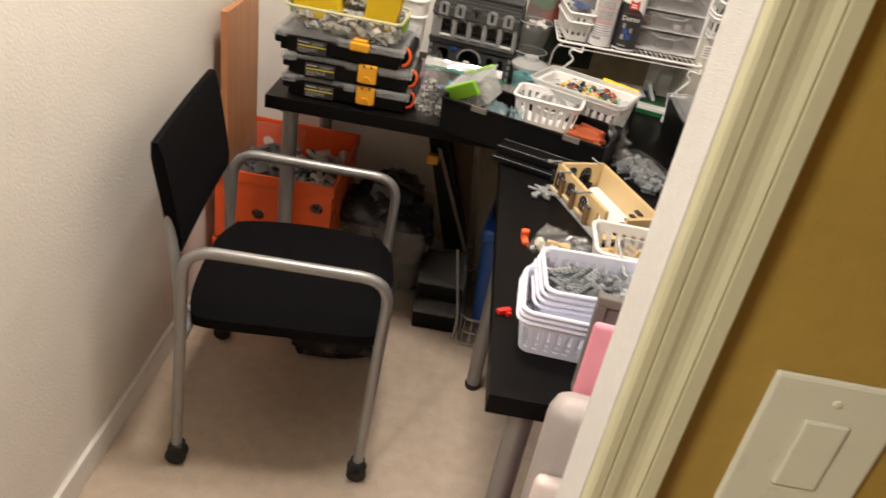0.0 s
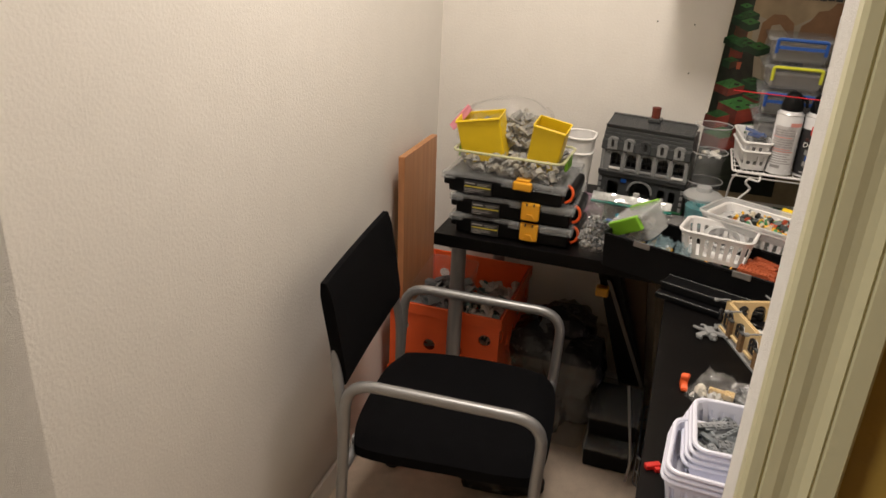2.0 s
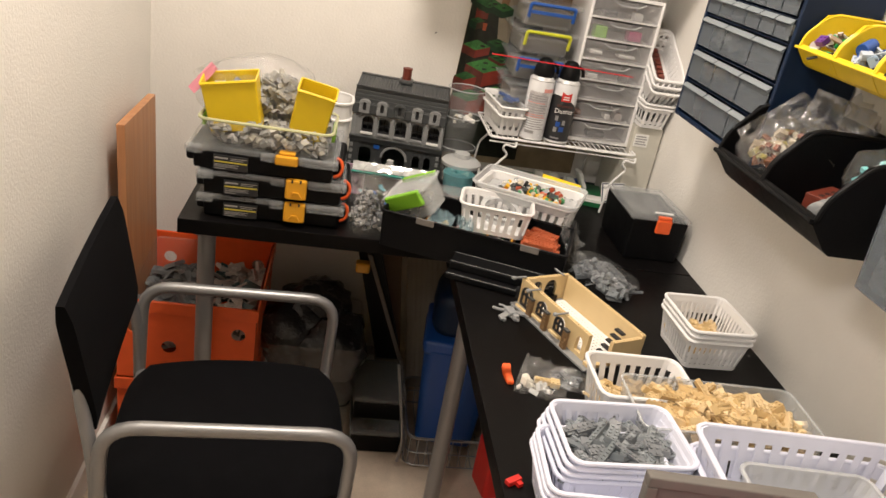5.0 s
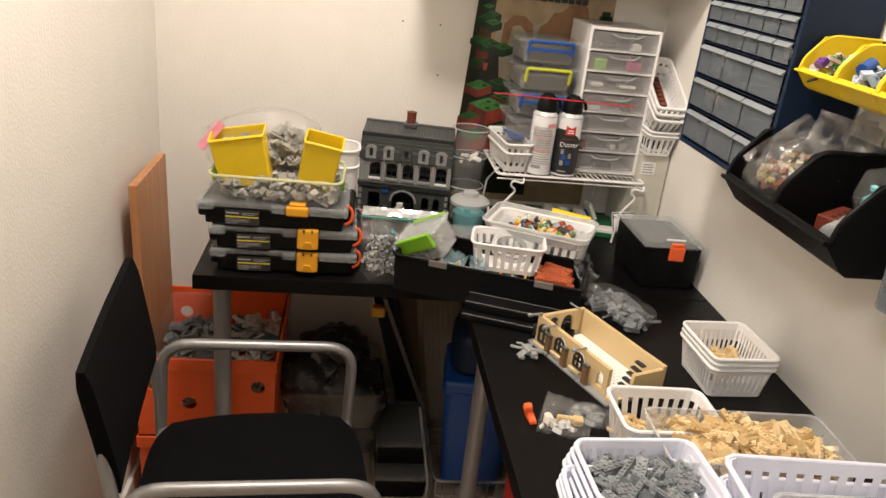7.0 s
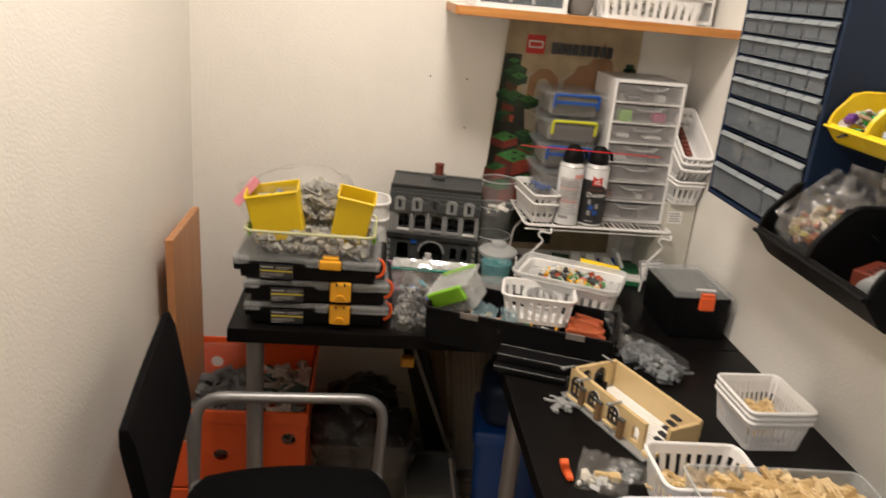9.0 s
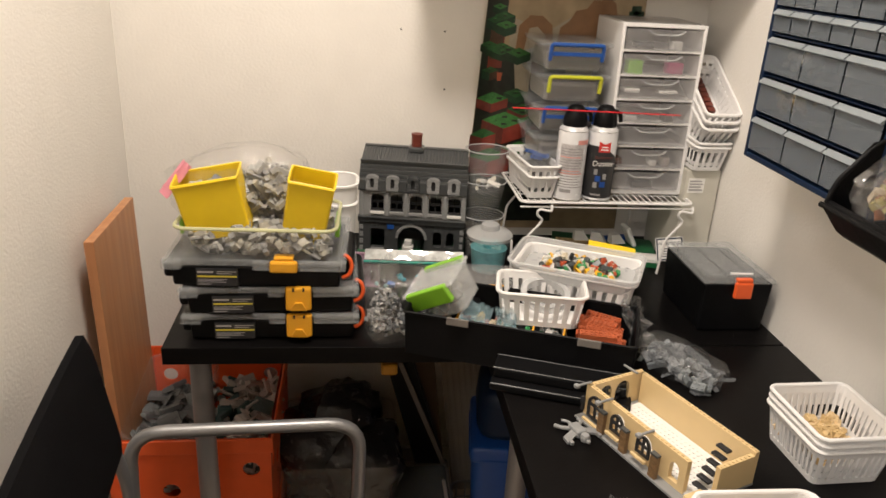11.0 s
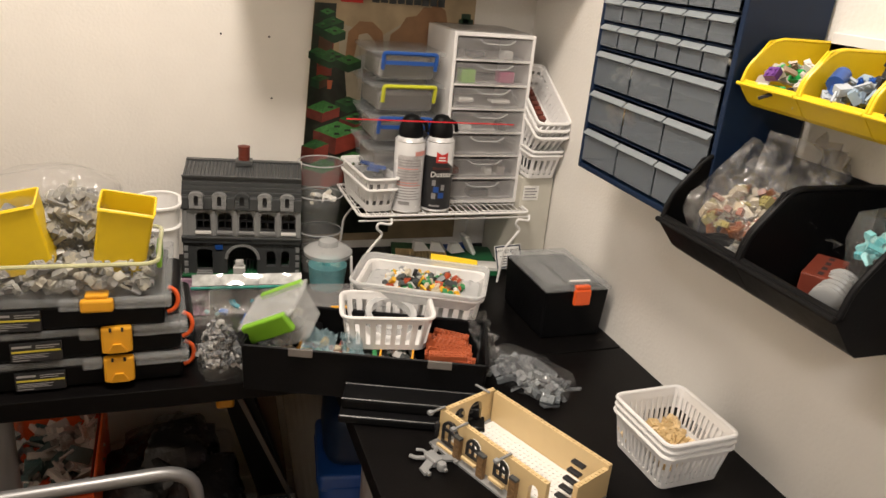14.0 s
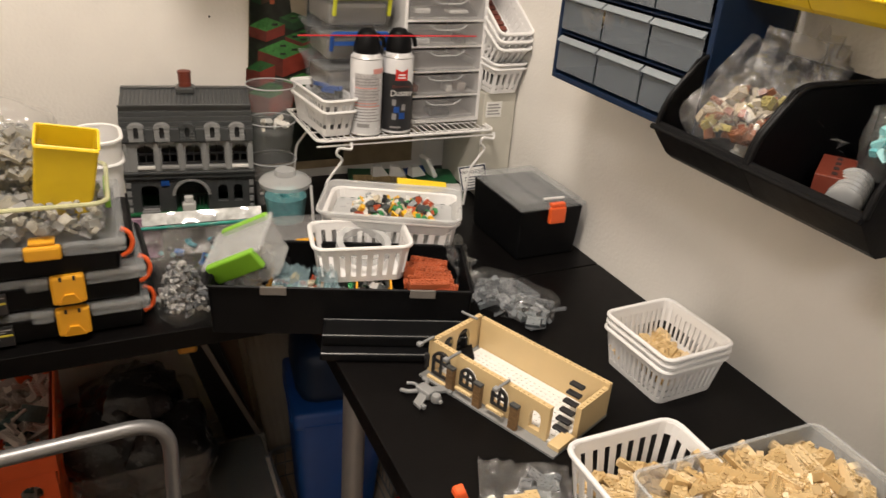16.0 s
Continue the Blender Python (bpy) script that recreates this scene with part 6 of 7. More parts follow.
toy_beast()
bz = thing("small_zip_bag", "flat zip bag holding cream and tan pieces", "plastic bag", pose(0.902, -1.128, H + 0.001, 0, 0, -20))
bm = B(); sheet(bm, 0.085, 0.06, 81, rise=0.006, thick=0.006); part("film", bm, M_BAG, bz, smooth=True)
pile("cream_pieces", "cream and white small pieces", M_WHITES, (-0.012, 0, 0.002), 0.05, 0.04, 0.014, 15, 81, bz, sizes=((1, 1), (1, 2), (2, 2)), tilt=60)
v, f = [], []
brick_into(v, f, pose(0.005, 0.016, 0.006, 4, 3, 12), 5, 1, 0.0096); brick_into(v, f, pose(0.02, 0.018, 0.006, 4, 3, 12), 2, 2, 0.0096)
me = bpy.data.meshes.new("tan_brick"); me.from_pydata([tuple(p) for p in v], [], f); me.materials.append(M_TAN); o = new("tan_brick", me); o.parent = bz
bz2 = thing("small_zip_bag", "flat clear zip bag with dark grey pieces", "plastic bag", pose(0.935, -1.088, H + 0.001, 0, 0, -24))
bm = B(); sheet(bm, 0.115, 0.06, 82, rise=0.010, thick=0.004); part("film", bm, M_BAG, bz2, smooth=True)
pile("grey_bricks", "dark grey pieces", M_GREYS, (0.02, 0, 0.001), 0.05, 0.03, 0.010, 12, 82, bz2, tilt=20, thin=0.9)
bm = B(); box(bm, (-0.012, -0.005, 0), (0.012, 0.005, 0.008), 0.001); box(bm, (0.0, -0.012, 0.0), (0.008, 0.0, 0.006)); solo("red_piece", bm, P_LOGO, "red toy piece at the table's edge", "toy piece", pose(0.815, -1.35, H + 0.0005, 0, 0, 30))

# ---- things standing against the table's near end ----
pk = thing("pink_board", "pink plastic board standing at the table's end", "board", pose(0.957, -1.578, 0, 0, 0, -6))
bm = B(); box(bm, (-0.055, -0.007, 0.0), (0.20, 0.007, 0.905), 0.007, seg=3); part("board", bm, M_PINK, pk, smooth=True)
gt = thing("grey_tray", "grey framed tray standing on edge on the table", "tray", pose(0.980, -1.520, 0.741, -6, 0, -6))
bm = B()
for lo, hi in (((-0.065, -0.006, 0.0), (0.14, 0.012, 0.014)), ((-0.065, -0.006, 0.144), (0.14, 0.012, 0.158)), ((-0.065, -0.006, 0.014), (-0.051, 0.012, 0.144)), ((0.126, -0.006, 0.014), (0.14, 0.012, 0.144)), ((-0.051, 0.004, 0.014), (0.126, 0.008, 0.144))):
    box(bm, lo, hi, 0.002)
bmesh.ops.remove_doubles(bm, verts=bm.verts[:], dist=0.0001)
part("tray_frame", bm, M_BOARD, gt)
st = thing("step_stool", "folded grey and white plastic step stool", "stool", pose(0.942, -1.625, 0, 0, 0, -6))
bm = B(); box(bm, (-0.075, -0.03, 0.55), (0.20, 0.03, 0.818), 0.029, seg=5); part("top_step", bm, M_GREYP, st, smooth=True)
bm = B(); box(bm, (-0.070, -0.055, 0.0), (0.20, -0.0305, 0.715), 0.012, seg=4); part("front_frame", bm, M_PALEPINK, st, "pale pinkish white frame", smooth=True)

# ---- blue drawer cabinet on the side wall ----
def drawer_cabinet():
    c = thing("drawer_cabinet", "navy blue wall cabinet with smoky small-parts drawers", "drawer cabinet", pose(1.25, -0.557, 1.110, 0, 0, -90))
    # its own x runs along the wall towards the door, its y into the wall
    w, d, hl, hs = 0.361, 0.141, 0.0685, 0.0422
    top = 0.012 + 3 * hl + 5 * hs + 0.012
    for name, lo, hi in (("side_wall", (0, 0, 0), (0.010, d, top)), ("side_wall", (w - 0.010, 0, 0), (w, d, top)), ("bottom", (0.010, 0, 0), (w - 0.010, d, 0.010)), ("top", (0.010, 0, top - 0.010), (w - 0.010, d, top)), ("back", (0.010, d - 0.004, 0.010), (w - 0.010, d, top - 0.010))):
        part(name, box(B(), lo, hi, 0.0018), M_NAVY, c)
    z = 0.011
    for row in range(8):
        hh, n = (hl, 3) if row < 3 else (hs, 6)
        if row:
            bm = B(); box(bm, (0.010, 0.004, z - 0.003), (w - 0.010, d - 0.005, z), 0.001); part("divider", bm, M_NAVY, c)
        pw = (w - 0.024) / n
        for k in range(n):
            x0 = 0.012 + pw * k
            bm = B()
            t, g = 0.0015, 0.0022
            lo, hi = (x0 + g, -0.002, z + (0.006 if row < 3 else 0.004)), (x0 + pw - g, d - 0.02, z + hh * 0.87)
            box(bm, (lo[0], lo[1], lo[2]), (hi[0], lo[1] + t, hi[2]), 0.0006, seg=1)
            dr = part("drawer", bm, M_DRAWER, c)
            bm = B(); hexa(bm, [(lo[0], -0.0075, hi[2] - 0.005), (hi[0], -0.0075, hi[2] - 0.005), (hi[0], -0.002, hi[2] - 0.007), (lo[0], -0.002, hi[2] - 0.007), (lo[0], -0.0068, hi[2] - 0.0035), (hi[0], -0.0068, hi[2] - 0.0035), (hi[0], 0.001, hi[2] + 0.003), (lo[0], 0.001, hi[2] + 0.003)])
            part("pull", bm, M_LIP, dr, "pale frosted pull")
            bm = B(); box(bm, (lo[0] + 0.001, lo[1] + 0.003, lo[2]), (hi[0] - 0.001, d - 0.02, lo[2] + 0.0015)); part("drawer_floor", bm, M_DRAWER, dr)
            if (row, k) in ((2, 0), (1, 0), (3, 5)):
                pile("small_parts", "small parts in the drawer", M_WHITES if row != 1 else M_TANS, (x0 + pw / 2, 0.03, z + 0.008), pw * 0.7, 0.035, hh * 0.62, 34 if row < 3 else 14, 90 + row, dr, sizes=((1, 1), (1, 2)), tilt=90, dome=0.2)
        z += hh
    return c


M_LIP = mat("pale_drawer_lip", (0.25, 0.28, 0.30), 0.35, var=0.08, alpha=0.85)
drawer_cabinet()


def hung_bin(name, label, m, w, d, h, material, group, lip=0.45):
    """A hanging bin: its back on the wall at y = d, its low lip at y = 0, w wide along x."""
    b = thing(name, label, "storage bin", m, group)
    t = 0.003
    bm = B()
    side = [(d, 0.0), (d, h), (0.34 * d, h), (0.24 * d, h * 0.97), (0.05 * d, h * (lip + 0.22)), (0.02 * d, h * lip), (0.0, h * (lip - 0.05)), (0.14 * d, h * 0.06), (0.20 * d, 0.0)]
    for x in (0, w - t):
        L = [bm.verts.new((x, y, z)) for y, z in side]
        R = [bm.verts.new((x + t, y, z)) for y, z in side]
        bm.faces.new(L); bm.faces.new(R)
        for k in range(len(side)):
            bm.faces.new([L[k], L[(k + 1) % len(side)], R[(k + 1) % len(side)], R[k]])
    fr = [(0.02 * d, h * lip), (0.0, h * (lip - 0.05)), (0.14 * d, h * 0.06), (0.20 * d, 0.0), (d, 0.0), (d, h)]
    inn = [(y + (t if k < 3 else 0) * 1.2 - (t if k > 4 - 0 else 0), z + (t if 2 <= k < 5 else 0)) for k, (y, z) in enumerate(fr)]
    inn[4] = (d - t, t)
    for k in range(len(fr) - 1):
        (a, za), (bb, zb), (c_, zc), (e, ze) = fr[k], fr[k + 1], inn[k + 1], inn[k]
        hexa(bm, [(t, a, za), (w - t, a, za), (w - t, bb, zb), (t, bb, zb), (t, e, ze), (w - t, e, ze), (w - t, c_, zc), (t, c_, zc)])
    bmesh.ops.remove_doubles(bm, verts=bm.verts[:], dist=0.0001)
    part("shell", bm, material, b)
    bm = B()
    for x in (0.0015, w - 0.0015):
        tube(bm, rounded_path([(x, d, h), (x, 0.29 * d, h), (x, 0.05 * d, h * (lip + 0.22)), (x, 0.015 * d, h * lip)], 0.02), h * 0.028, 8)
    tube(bm, [(0, 0.006, h * lip), (w, 0.006, h * lip)], h * 0.035, 8)
    tube(bm, [(0, -0.004, h * lip - 0.002), (w, -0.004, h * lip - 0.002)], h * 0.028, 8)
    part("rim", bm, material, b, smooth=True)
    return b


for k in range(3):
    hung_bin("yellow_bin", "yellow hanging bin of odd toy parts", pose(1.256, -0.927 - 0.1035 * k, 1.298, 0, 0, -90), 0.102, 0.136, 0.088, M_YELLOW, "yellow hanging bins", 0.36)
bm = B(); box(bm, (W - 0.006, -1.26, 1.36), (W - 0.001, -0.93, 1.40), 0.001); solo("bin_rail", bm, M_WHITE, "white rail that carries the yellow bins", "rail")
pile("odd_parts", "green and pale toy parts lying in the bin", mixed("green_bits", [(0.02, 0.35, 0.08), (0.5, 0.45, 0.4), (0.35, 0.25, 0.18), (0.15, 0.05, 0.25), (0.6, 0.58, 0.55)]), (1.315, -0.978, 1.304), 0.095, 0.075, 0.060, 60, 101, sizes=((1, 2), (1, 4), (2, 2)), tilt=60, dome=0.2)
pile("odd_parts", "blue and clear toy parts lying in the bin", mixed("blue_bits_two", [(0.02, 0.10, 0.42), (0.45, 0.50, 0.55), (0.3, 0.4, 0.5), (0.02, 0.02, 0.02)]), (1.315, -1.082, 1.304), 0.095, 0.075, 0.062, 60, 102, sizes=((1, 2), (1, 3), (2, 2)), tilt=70, dome=0.2)
pile("odd_parts", "mixed toy parts lying in the bin", M_MIXED, (1.315, -1.186, 1.304), 0.095, 0.075, 0.060, 56, 103, tilt=70, dome=0.2)
bm = B(); tube(bm, [(1.249, -0.975, 1.316), (1.286, -1.015, 1.342)], 0.0022, 6); solo("black_rod", bm, M_INK, "thin black toy rod across the yellow bin", "toy rod")
bm = B(); box(bm, (-0.006, -0.006, 0), (0.006, 0.006, 0.05), 0.001)
for z in (0.012, 0.03, 0.044):
    box(bm, (-0.013, -0.004, z), (0.013, 0.004, z + 0.006), 0.001)
solo("black_rod", bm, M_INK, "black toy mast piece standing in the yellow bin", "toy rod", pose(1.30, -1.105, 1.346, 8, 10, 0))
bm = B(); lathe(bm, [(0, 0), (0.010, 0), (0.010, 0.028), (0.006, 0.028), (0.006, 0.004), (0, 0.004)], 14); solo("blue_barrel", bm, M_BLUE, "blue round toy barrel in the yellow bin", "toy piece", pose(1.276, -1.062, 1.350, -70, 0, -60), smooth=True)

for k in range(2):
    hung_bin("black_bin", "large black hanging bin with bagged parts" if k == 0 else "large black hanging bin with brown brick and cable reel", pose(1.185, -0.912 - 0.161 * k, 1.085, 0, 0, -90), 0.160, 0.207, 0.140, M_BLACK, "black hanging bins", 0.36)
bm = B(); box(bm, (W - 0.006, -1.30, 1.15), (W - 0.001, -0.90, 1.19), 0.001); solo("bin_rail", bm, M_WHITE, "white rail that carries the black bins", "rail")
M_HAZE = film_mat("hazy_polythene_bag", 0.78, 0.05, 0.07, 30)
bb = thing("parts_bag", "clear bag of brown and cream parts in the bin", "plastic bag", pose(1.288, -0.99, 1.100, 0, -6, 0))
bm = B(); bag_mesh(bm, 0.145, 0.120, 0.115, 111, 30, 16, wrinkle=0.26); part("film", bm, M_BAG, bb, smooth=True)
pile("brown_pieces", "brown and olive toy pieces", mixed("brown_bits", [(0.22, 0.06, 0.025), (0.28, 0.10, 0.04), (0.35, 0.30, 0.10), (0.62, 0.56, 0.45), (0.5, 0.42, 0.3)]), (-0.012, 0.008, 0.020), 0.10, 0.08, 0.085, 130, 111, bb, sizes=((1, 1), (1, 2), (2, 2)), tilt=80, dome=0.4)
pile("cream_pieces", "cream toy pieces", M_WHITES, (-0.030, -0.03, 0.010), 0.04, 0.05, 0.03, 18, 112, bb, sizes=((1, 1), (1, 2), (2, 2)), tilt=80, dome=0.4)
for k, mm in enumerate((pose(0.045, 0.0, 0.095, 25, -62, 20), pose(0.06, -0.04, 0.095, 60, -40, 40), pose(-0.02, 0.01, 0.090, 50, -30, 10))):
    bm = B(); sheet(bm, 0.13, 0.10, 113 + k, rise=0.02, thick=0.0008); p = part("bag_mouth", bm, M_HAZE if k < 2 else M_BAG, bb, smooth=True); p.matrix_basis = mm
bm = B(); box(bm, (-0.044, -0.019, 0), (0.044, 0.019, 0.040), 0.0015)
bk = solo("brown_brick", bm, M_RED, "reddish brown hollow toy block in the black bin", "toy block", pose(1.270, -1.128, 1.106, 0, 0, 34))
bm = B()
for k in range(4):
    box(bm, (-0.036 + 0.021 * k, -0.003, 0.0401), (-0.026 + 0.021 * k, 0.003, 0.0406))
part("slot", bm, M_INK, bk)
prof = [(0, 0.0)]
for k in range(6):
    prof += [(0.016, 0.010 * k), (0.020, 0.010 * k + 0.003), (0.020, 0.010 * k + 0.006), (0.016, 0.010 * k + 0.0095)]
bm = B(); lathe(bm, prof + [(0, 0.0595)], 20)
solo("ribbed_reel", bm, M_MGREY, "grey ribbed toy reel lying in the black bin", "toy reel", pose(1.225, -1.178, 1.124, 0, 80, 28), smooth=True)
tl = thing("teal_bag", "crinkled clear bag of teal pieces in the bin", "plastic bag", pose(1.310, -1.185, 1.150))
bm = B(); bag_mesh(bm, 0.115, 0.09, 0.085, 121, wrinkle=0.15); part("film", bm, M_BAG, tl, smooth=True)
pile("teal_pieces", "clear teal pieces", M_TEALS, (0, 0, 0.004), 0.08, 0.06, 0.066, 90, 121, tl, sizes=((1, 1), (1, 2), (2, 2)), tilt=90, dome=0.5)
fb = thing("wall_box", "frosted clear box fixed to the wall", "storage box", pose(1.31, -1.345, 1.07))
bm = B(); open_tub(bm, 0.16, 0.13, 0.16, 0.92, 0.012); part("tub", bm, M_DRAWER, fb)
bm = B(); box(bm, (-0.06, -0.05, 0.004), (0.083, 0.05, 0.05), 0.004); part("contents", bm, M_PAPER, fb, "pale packets")

# ---- upper shelf ----
us = thing("wall_shelf", "wood-edged wall shelf across the corner", "shelf", pose(0, 0, 0))
bm = B(); box(bm, (0.684, -0.262, 1.430), (W - 0.002, -0.002, 1.450), 0.001); part("board", bm, M_WALL, us)
bm = B(); box(bm, (0.683, -0.268, 1.429), (W - 0.002, -0.2625, 1.451), 0.0015); part("edge_band", bm, M_SHELF, us, "orange brown wood edge")
bm = B(); box(bm, (0.6785, -0.262, 1.429), (0.6835, -0.002, 1.451), 0.001); part("end_band", bm, M_SHELF, us)
wd = thing("white_drawer_box", "white framed drawer box with arched handle on the shelf", "drawer unit", pose(0.725, -0.255, 1.451))
bm = B(); box(bm, (0, 0, 0), (0.012, 0.23, 0.16), 0.002); box(bm, (0.213, 0, 0), (0.225, 0.23, 0.16), 0.002); box(bm, (0.012, 0, 0), (0.213, 0.23, 0.012), 0.001); box(bm, (0.012, 0, 0.148), (0.213, 0.23, 0.16), 0.001); part("frame", bm, M_WHITE, wd)
bm = B(); box(bm, (0.013, 0.004, 0.013), (0.212, 0.007, 0.147)); dr = part("drawer", bm, M_DRAWER, wd)
bm = B(); tube(bm, rounded_path([(0.085, -0.001, 0.016), (0.09, -0.006, 0.05), (0.135, -0.006, 0.05), (0.14, -0.001, 0.016)], 0.02), 0.004, 8); part("handle", bm, M_FROST, dr, smooth=True)
bm = B(); box(bm, (0.02, 0.03, 0.013), (0.2, 0.2, 0.06), 0.01); part("contents", bm, M_DGREY, wd)
bm = B(); bag_mesh(bm, 0.06, 0.1, 0.09, 131); solo("dark_pouch", bm, M_BOARD, "dark grey bundle between the shelf boxes", "pouch", pose(0.995, -0.18, 1.4515), smooth=True)
bs = basket("slotted_basket", "long white slotted basket of pale parts on the shelf", 0.258, 0.13, 0.062, pose(1.163, -0.195, 1.4515, 0, 0, 0), slot=0.0105, taper=0.93)
pile("pale_pieces", "pale assorted pieces", M_WHITES, (0, 0, 0.004), 0.21, 0.09, 0.075, 110, 132, bs, tilt=60)
drawer_tower(pose(1.205, -0.115, 1.4515), "clear drawer unit at the back of the shelf", 0.172, 0.11, 0.17, 3)

# ---- against the side wall and under the tables ----
bm = B(); box(bm, (-0.0095, -0.140, 0.0), (0.0095, 0.140, 0.872), 0.0012); wbp = solo("wood_board", bm, M_WOOD, "orange brown veneered board leaning on the wall", "board", pose(0.052, -0.283, 0.0005, 0, -0.9, 0))


def crate(z, label):
    c = thing("crate", label, "crate", pose(0.207, -0.288, z), "stacked orange crates")
    sx, sy, h, t = 0.335, 0.395, 0.225, 0.005
    def panel(name, p0, p1, holes):
        """A crate wall with round holes and a moulded rim."""
        bm = B()
        p0, p1 = Vector(p0), Vector(p1)
        u = (p1 - p0); L = u.length; u /= L
        n = Vector((-u.y, u.x, 0)) * t
        S = [L * k / holes for k in range(holes + 1)]
        for a, b in zip(S, S[1:]):
            c_, r = (a + b) / 2, 0.018
            zc = h * (0.66 if abs(c_ - L / 2) > L * 0.3 else 0.43)
            ring = [(c_ + r * math.cos(k * math.tau / 16), zc + r * math.sin(k * math.tau / 16)) for k in range(16)]
            def edge(k):
                an = k * math.tau / 16
                dx, dz = math.cos(an), math.sin(an)
                hx, hu, hd = (b - a) / 2, h - zc, zc
                sc = min(hx / max(1e-6, abs(dx)), (hu if dz > 0 else hd) / max(1e-6, abs(dz)))
                return (c_ + dx * sc, zc + dz * sc)
            rim_ = [edge(k) for k in range(16)]
            for lay in (0, 1):
                V = lambda s_, z_: bm.verts.new(p0 + u * s_ + n * lay + Vector((0, 0, z_)))
                I, O = [V(*q) for q in ring], [V(*q) for q in rim_]
                for k in range(16):
                    bm.faces.new([I[k], I[(k + 1) % 16], O[(k + 1) % 16], O[k]])
                if lay == 0:
                    I0 = I
                else:
                    for k in range(16):
                        bm.faces.new([I0[k], I0[(k + 1) % 16], I[(k + 1) % 16], I[k]])
            # corner fills
            for ca, cz in ((a, 0), (b, 0), (a, h), (b, h)):
                near = sorted(range(16), key=lambda k: (rim_[k][0] - ca) ** 2 + (rim_[k][1] - cz) ** 2)[:2]
                for lay in (0, 1):
                    tri = [bm.verts.new(p0 + u * q[0] + n * lay + Vector((0, 0, q[1]))) for q in (rim_[near[0]], rim_[near[1]], (ca, cz))]
                    try:
                        bm.faces.new(tri)
                    except ValueError:
                        pass
        bmesh.ops.remove_doubles(bm, verts=bm.verts[:], dist=0.0003)
        part(name, bm, M_ORANGE, c)
    panel("front_panel", (-sx / 2, -sy / 2, 0), (sx / 2, -sy / 2, 0), 4)
    panel("back_panel", (sx / 2, sy / 2, 0), (-sx / 2, sy / 2, 0), 4)
    panel("side_panel", (sx / 2, -sy / 2, 0), (sx / 2, sy / 2, 0), 5)
    panel("side_panel", (-sx / 2, sy / 2, 0), (-sx / 2, -sy / 2, 0), 5)
    bm = B(); box(bm, (-sx / 2 + 0.006, -sy / 2 + 0.006, 0.0), (sx / 2 - 0.006, sy / 2 - 0.006, 0.005)); part("bottom", bm, M_ORANGE, c)
    bm = B()
    box(bm, (-sx / 2 - 0.006, -sy / 2 - 0.006, h - 0.032), (sx / 2 + 0.006, -sy / 2 - 0.0005, h + 0.002), 0.002); box(bm, (-sx / 2 - 0.006, sy / 2 + 0.0005, h - 0.032), (sx / 2 + 0.006, sy / 2 + 0.006, h + 0.002), 0.002); box(bm, (-sx / 2 - 0.006, -sy / 2, h - 0.032), (-sx / 2 - 0.0005, sy / 2, h + 0.002), 0.002); box(bm, (sx / 2 + 0.0005, -sy / 2, h - 0.032), (sx / 2 + 0.006, sy / 2, h + 0.002), 0.002)
    part("rim", bm, M_ORANGE, c)
    return c


crate(0.001, "orange plastic crate with round holes, lower one")
cr = crate(0.232, "orange plastic crate with round holes, full of pieces")
ib = thing("clear_tub", "clear tub of dark grey pieces inside the crate", "tub", pose(0.135, -0.27, 0.245, 6, 0, 0))
bm = B(); open_tub(bm, 0.165, 0.30, 0.205, 0.88, 0.025); part("tub", bm, M_CLEAR, ib)
pile("grey_heap", "dark grey toy pieces", M_GREYS, (0, -0.01, 0.01), 0.125, 0.24, 0.185, 210, 141, ib, dome=0.25, sizes=((2, 6), (4, 8), (2, 8), (4, 6), (2, 4)), tilt=50)
pile("white_pieces", "white and pinkish toy plates lying in the crate", mixed("pale_bits", [(0.55, 0.52, 0.48), (0.62, 0.58, 0.54), (0.45, 0.40, 0.36), (0.05, 0.10, 0.10)]), (0.295, -0.29, 0.30), 0.13, 0.32, 0.135, 150, 142, sizes=((2, 6), (4, 6), (2, 8), (2, 4), (4, 4)), tilt=50, dome=0.3)

pile("white_pieces", "white toy plates lying low in the crate", mixed("pale_bits_low", [(0.6, 0.58, 0.54), (0.66, 0.64, 0.6), (0.5, 0.47, 0.43)]), (0.21, -0.445, 0.242), 0.27, 0.03, 0.155, 130, 143, sizes=((2, 4), (2, 2), (1, 4), (2, 3)), tilt=60, dome=0.1)

ut = thing("clear_tub", "clear lidless tub of dark bagged parts on the floor", "tub", pose(0.512, -0.245, 0.001))
bm = B(); open_tub(bm, 0.285, 0.30, 0.30, 0.86, 0.03, 0.002, 0.005); part("tub", bm, M_CLEAR, ut)
for k, (x, y, z, s_) in enumerate(((-0.04, -0.04, 0.02, 0.19), (0.055, 0.03, 0.03, 0.17), (0.0, 0.0, 0.14, 0.2), (-0.05, 0.02, 0.19, 0.22), (0.06, -0.03, 0.17, 0.19), (0.0, 0.06, 0.23, 0.2))):
    bm = B(); bag_mesh(bm, s_, s_, 0.16, 150 + k, wrinkle=0.16); p = part("dark_bag", bm, M_DARKBAG, ut, "dark plastic bag", smooth=True); p.matrix_basis = pose(x, y, z)
fbg = B(); bag_mesh(fbg, 0.23, 0.14, 0.085, 161, wrinkle=0.2); solo("dark_bag", fbg, M_DARKBAG, "crumpled dark plastic bag on the carpet", "plastic bag", pose(0.43, -0.60, 0.001), smooth=True)


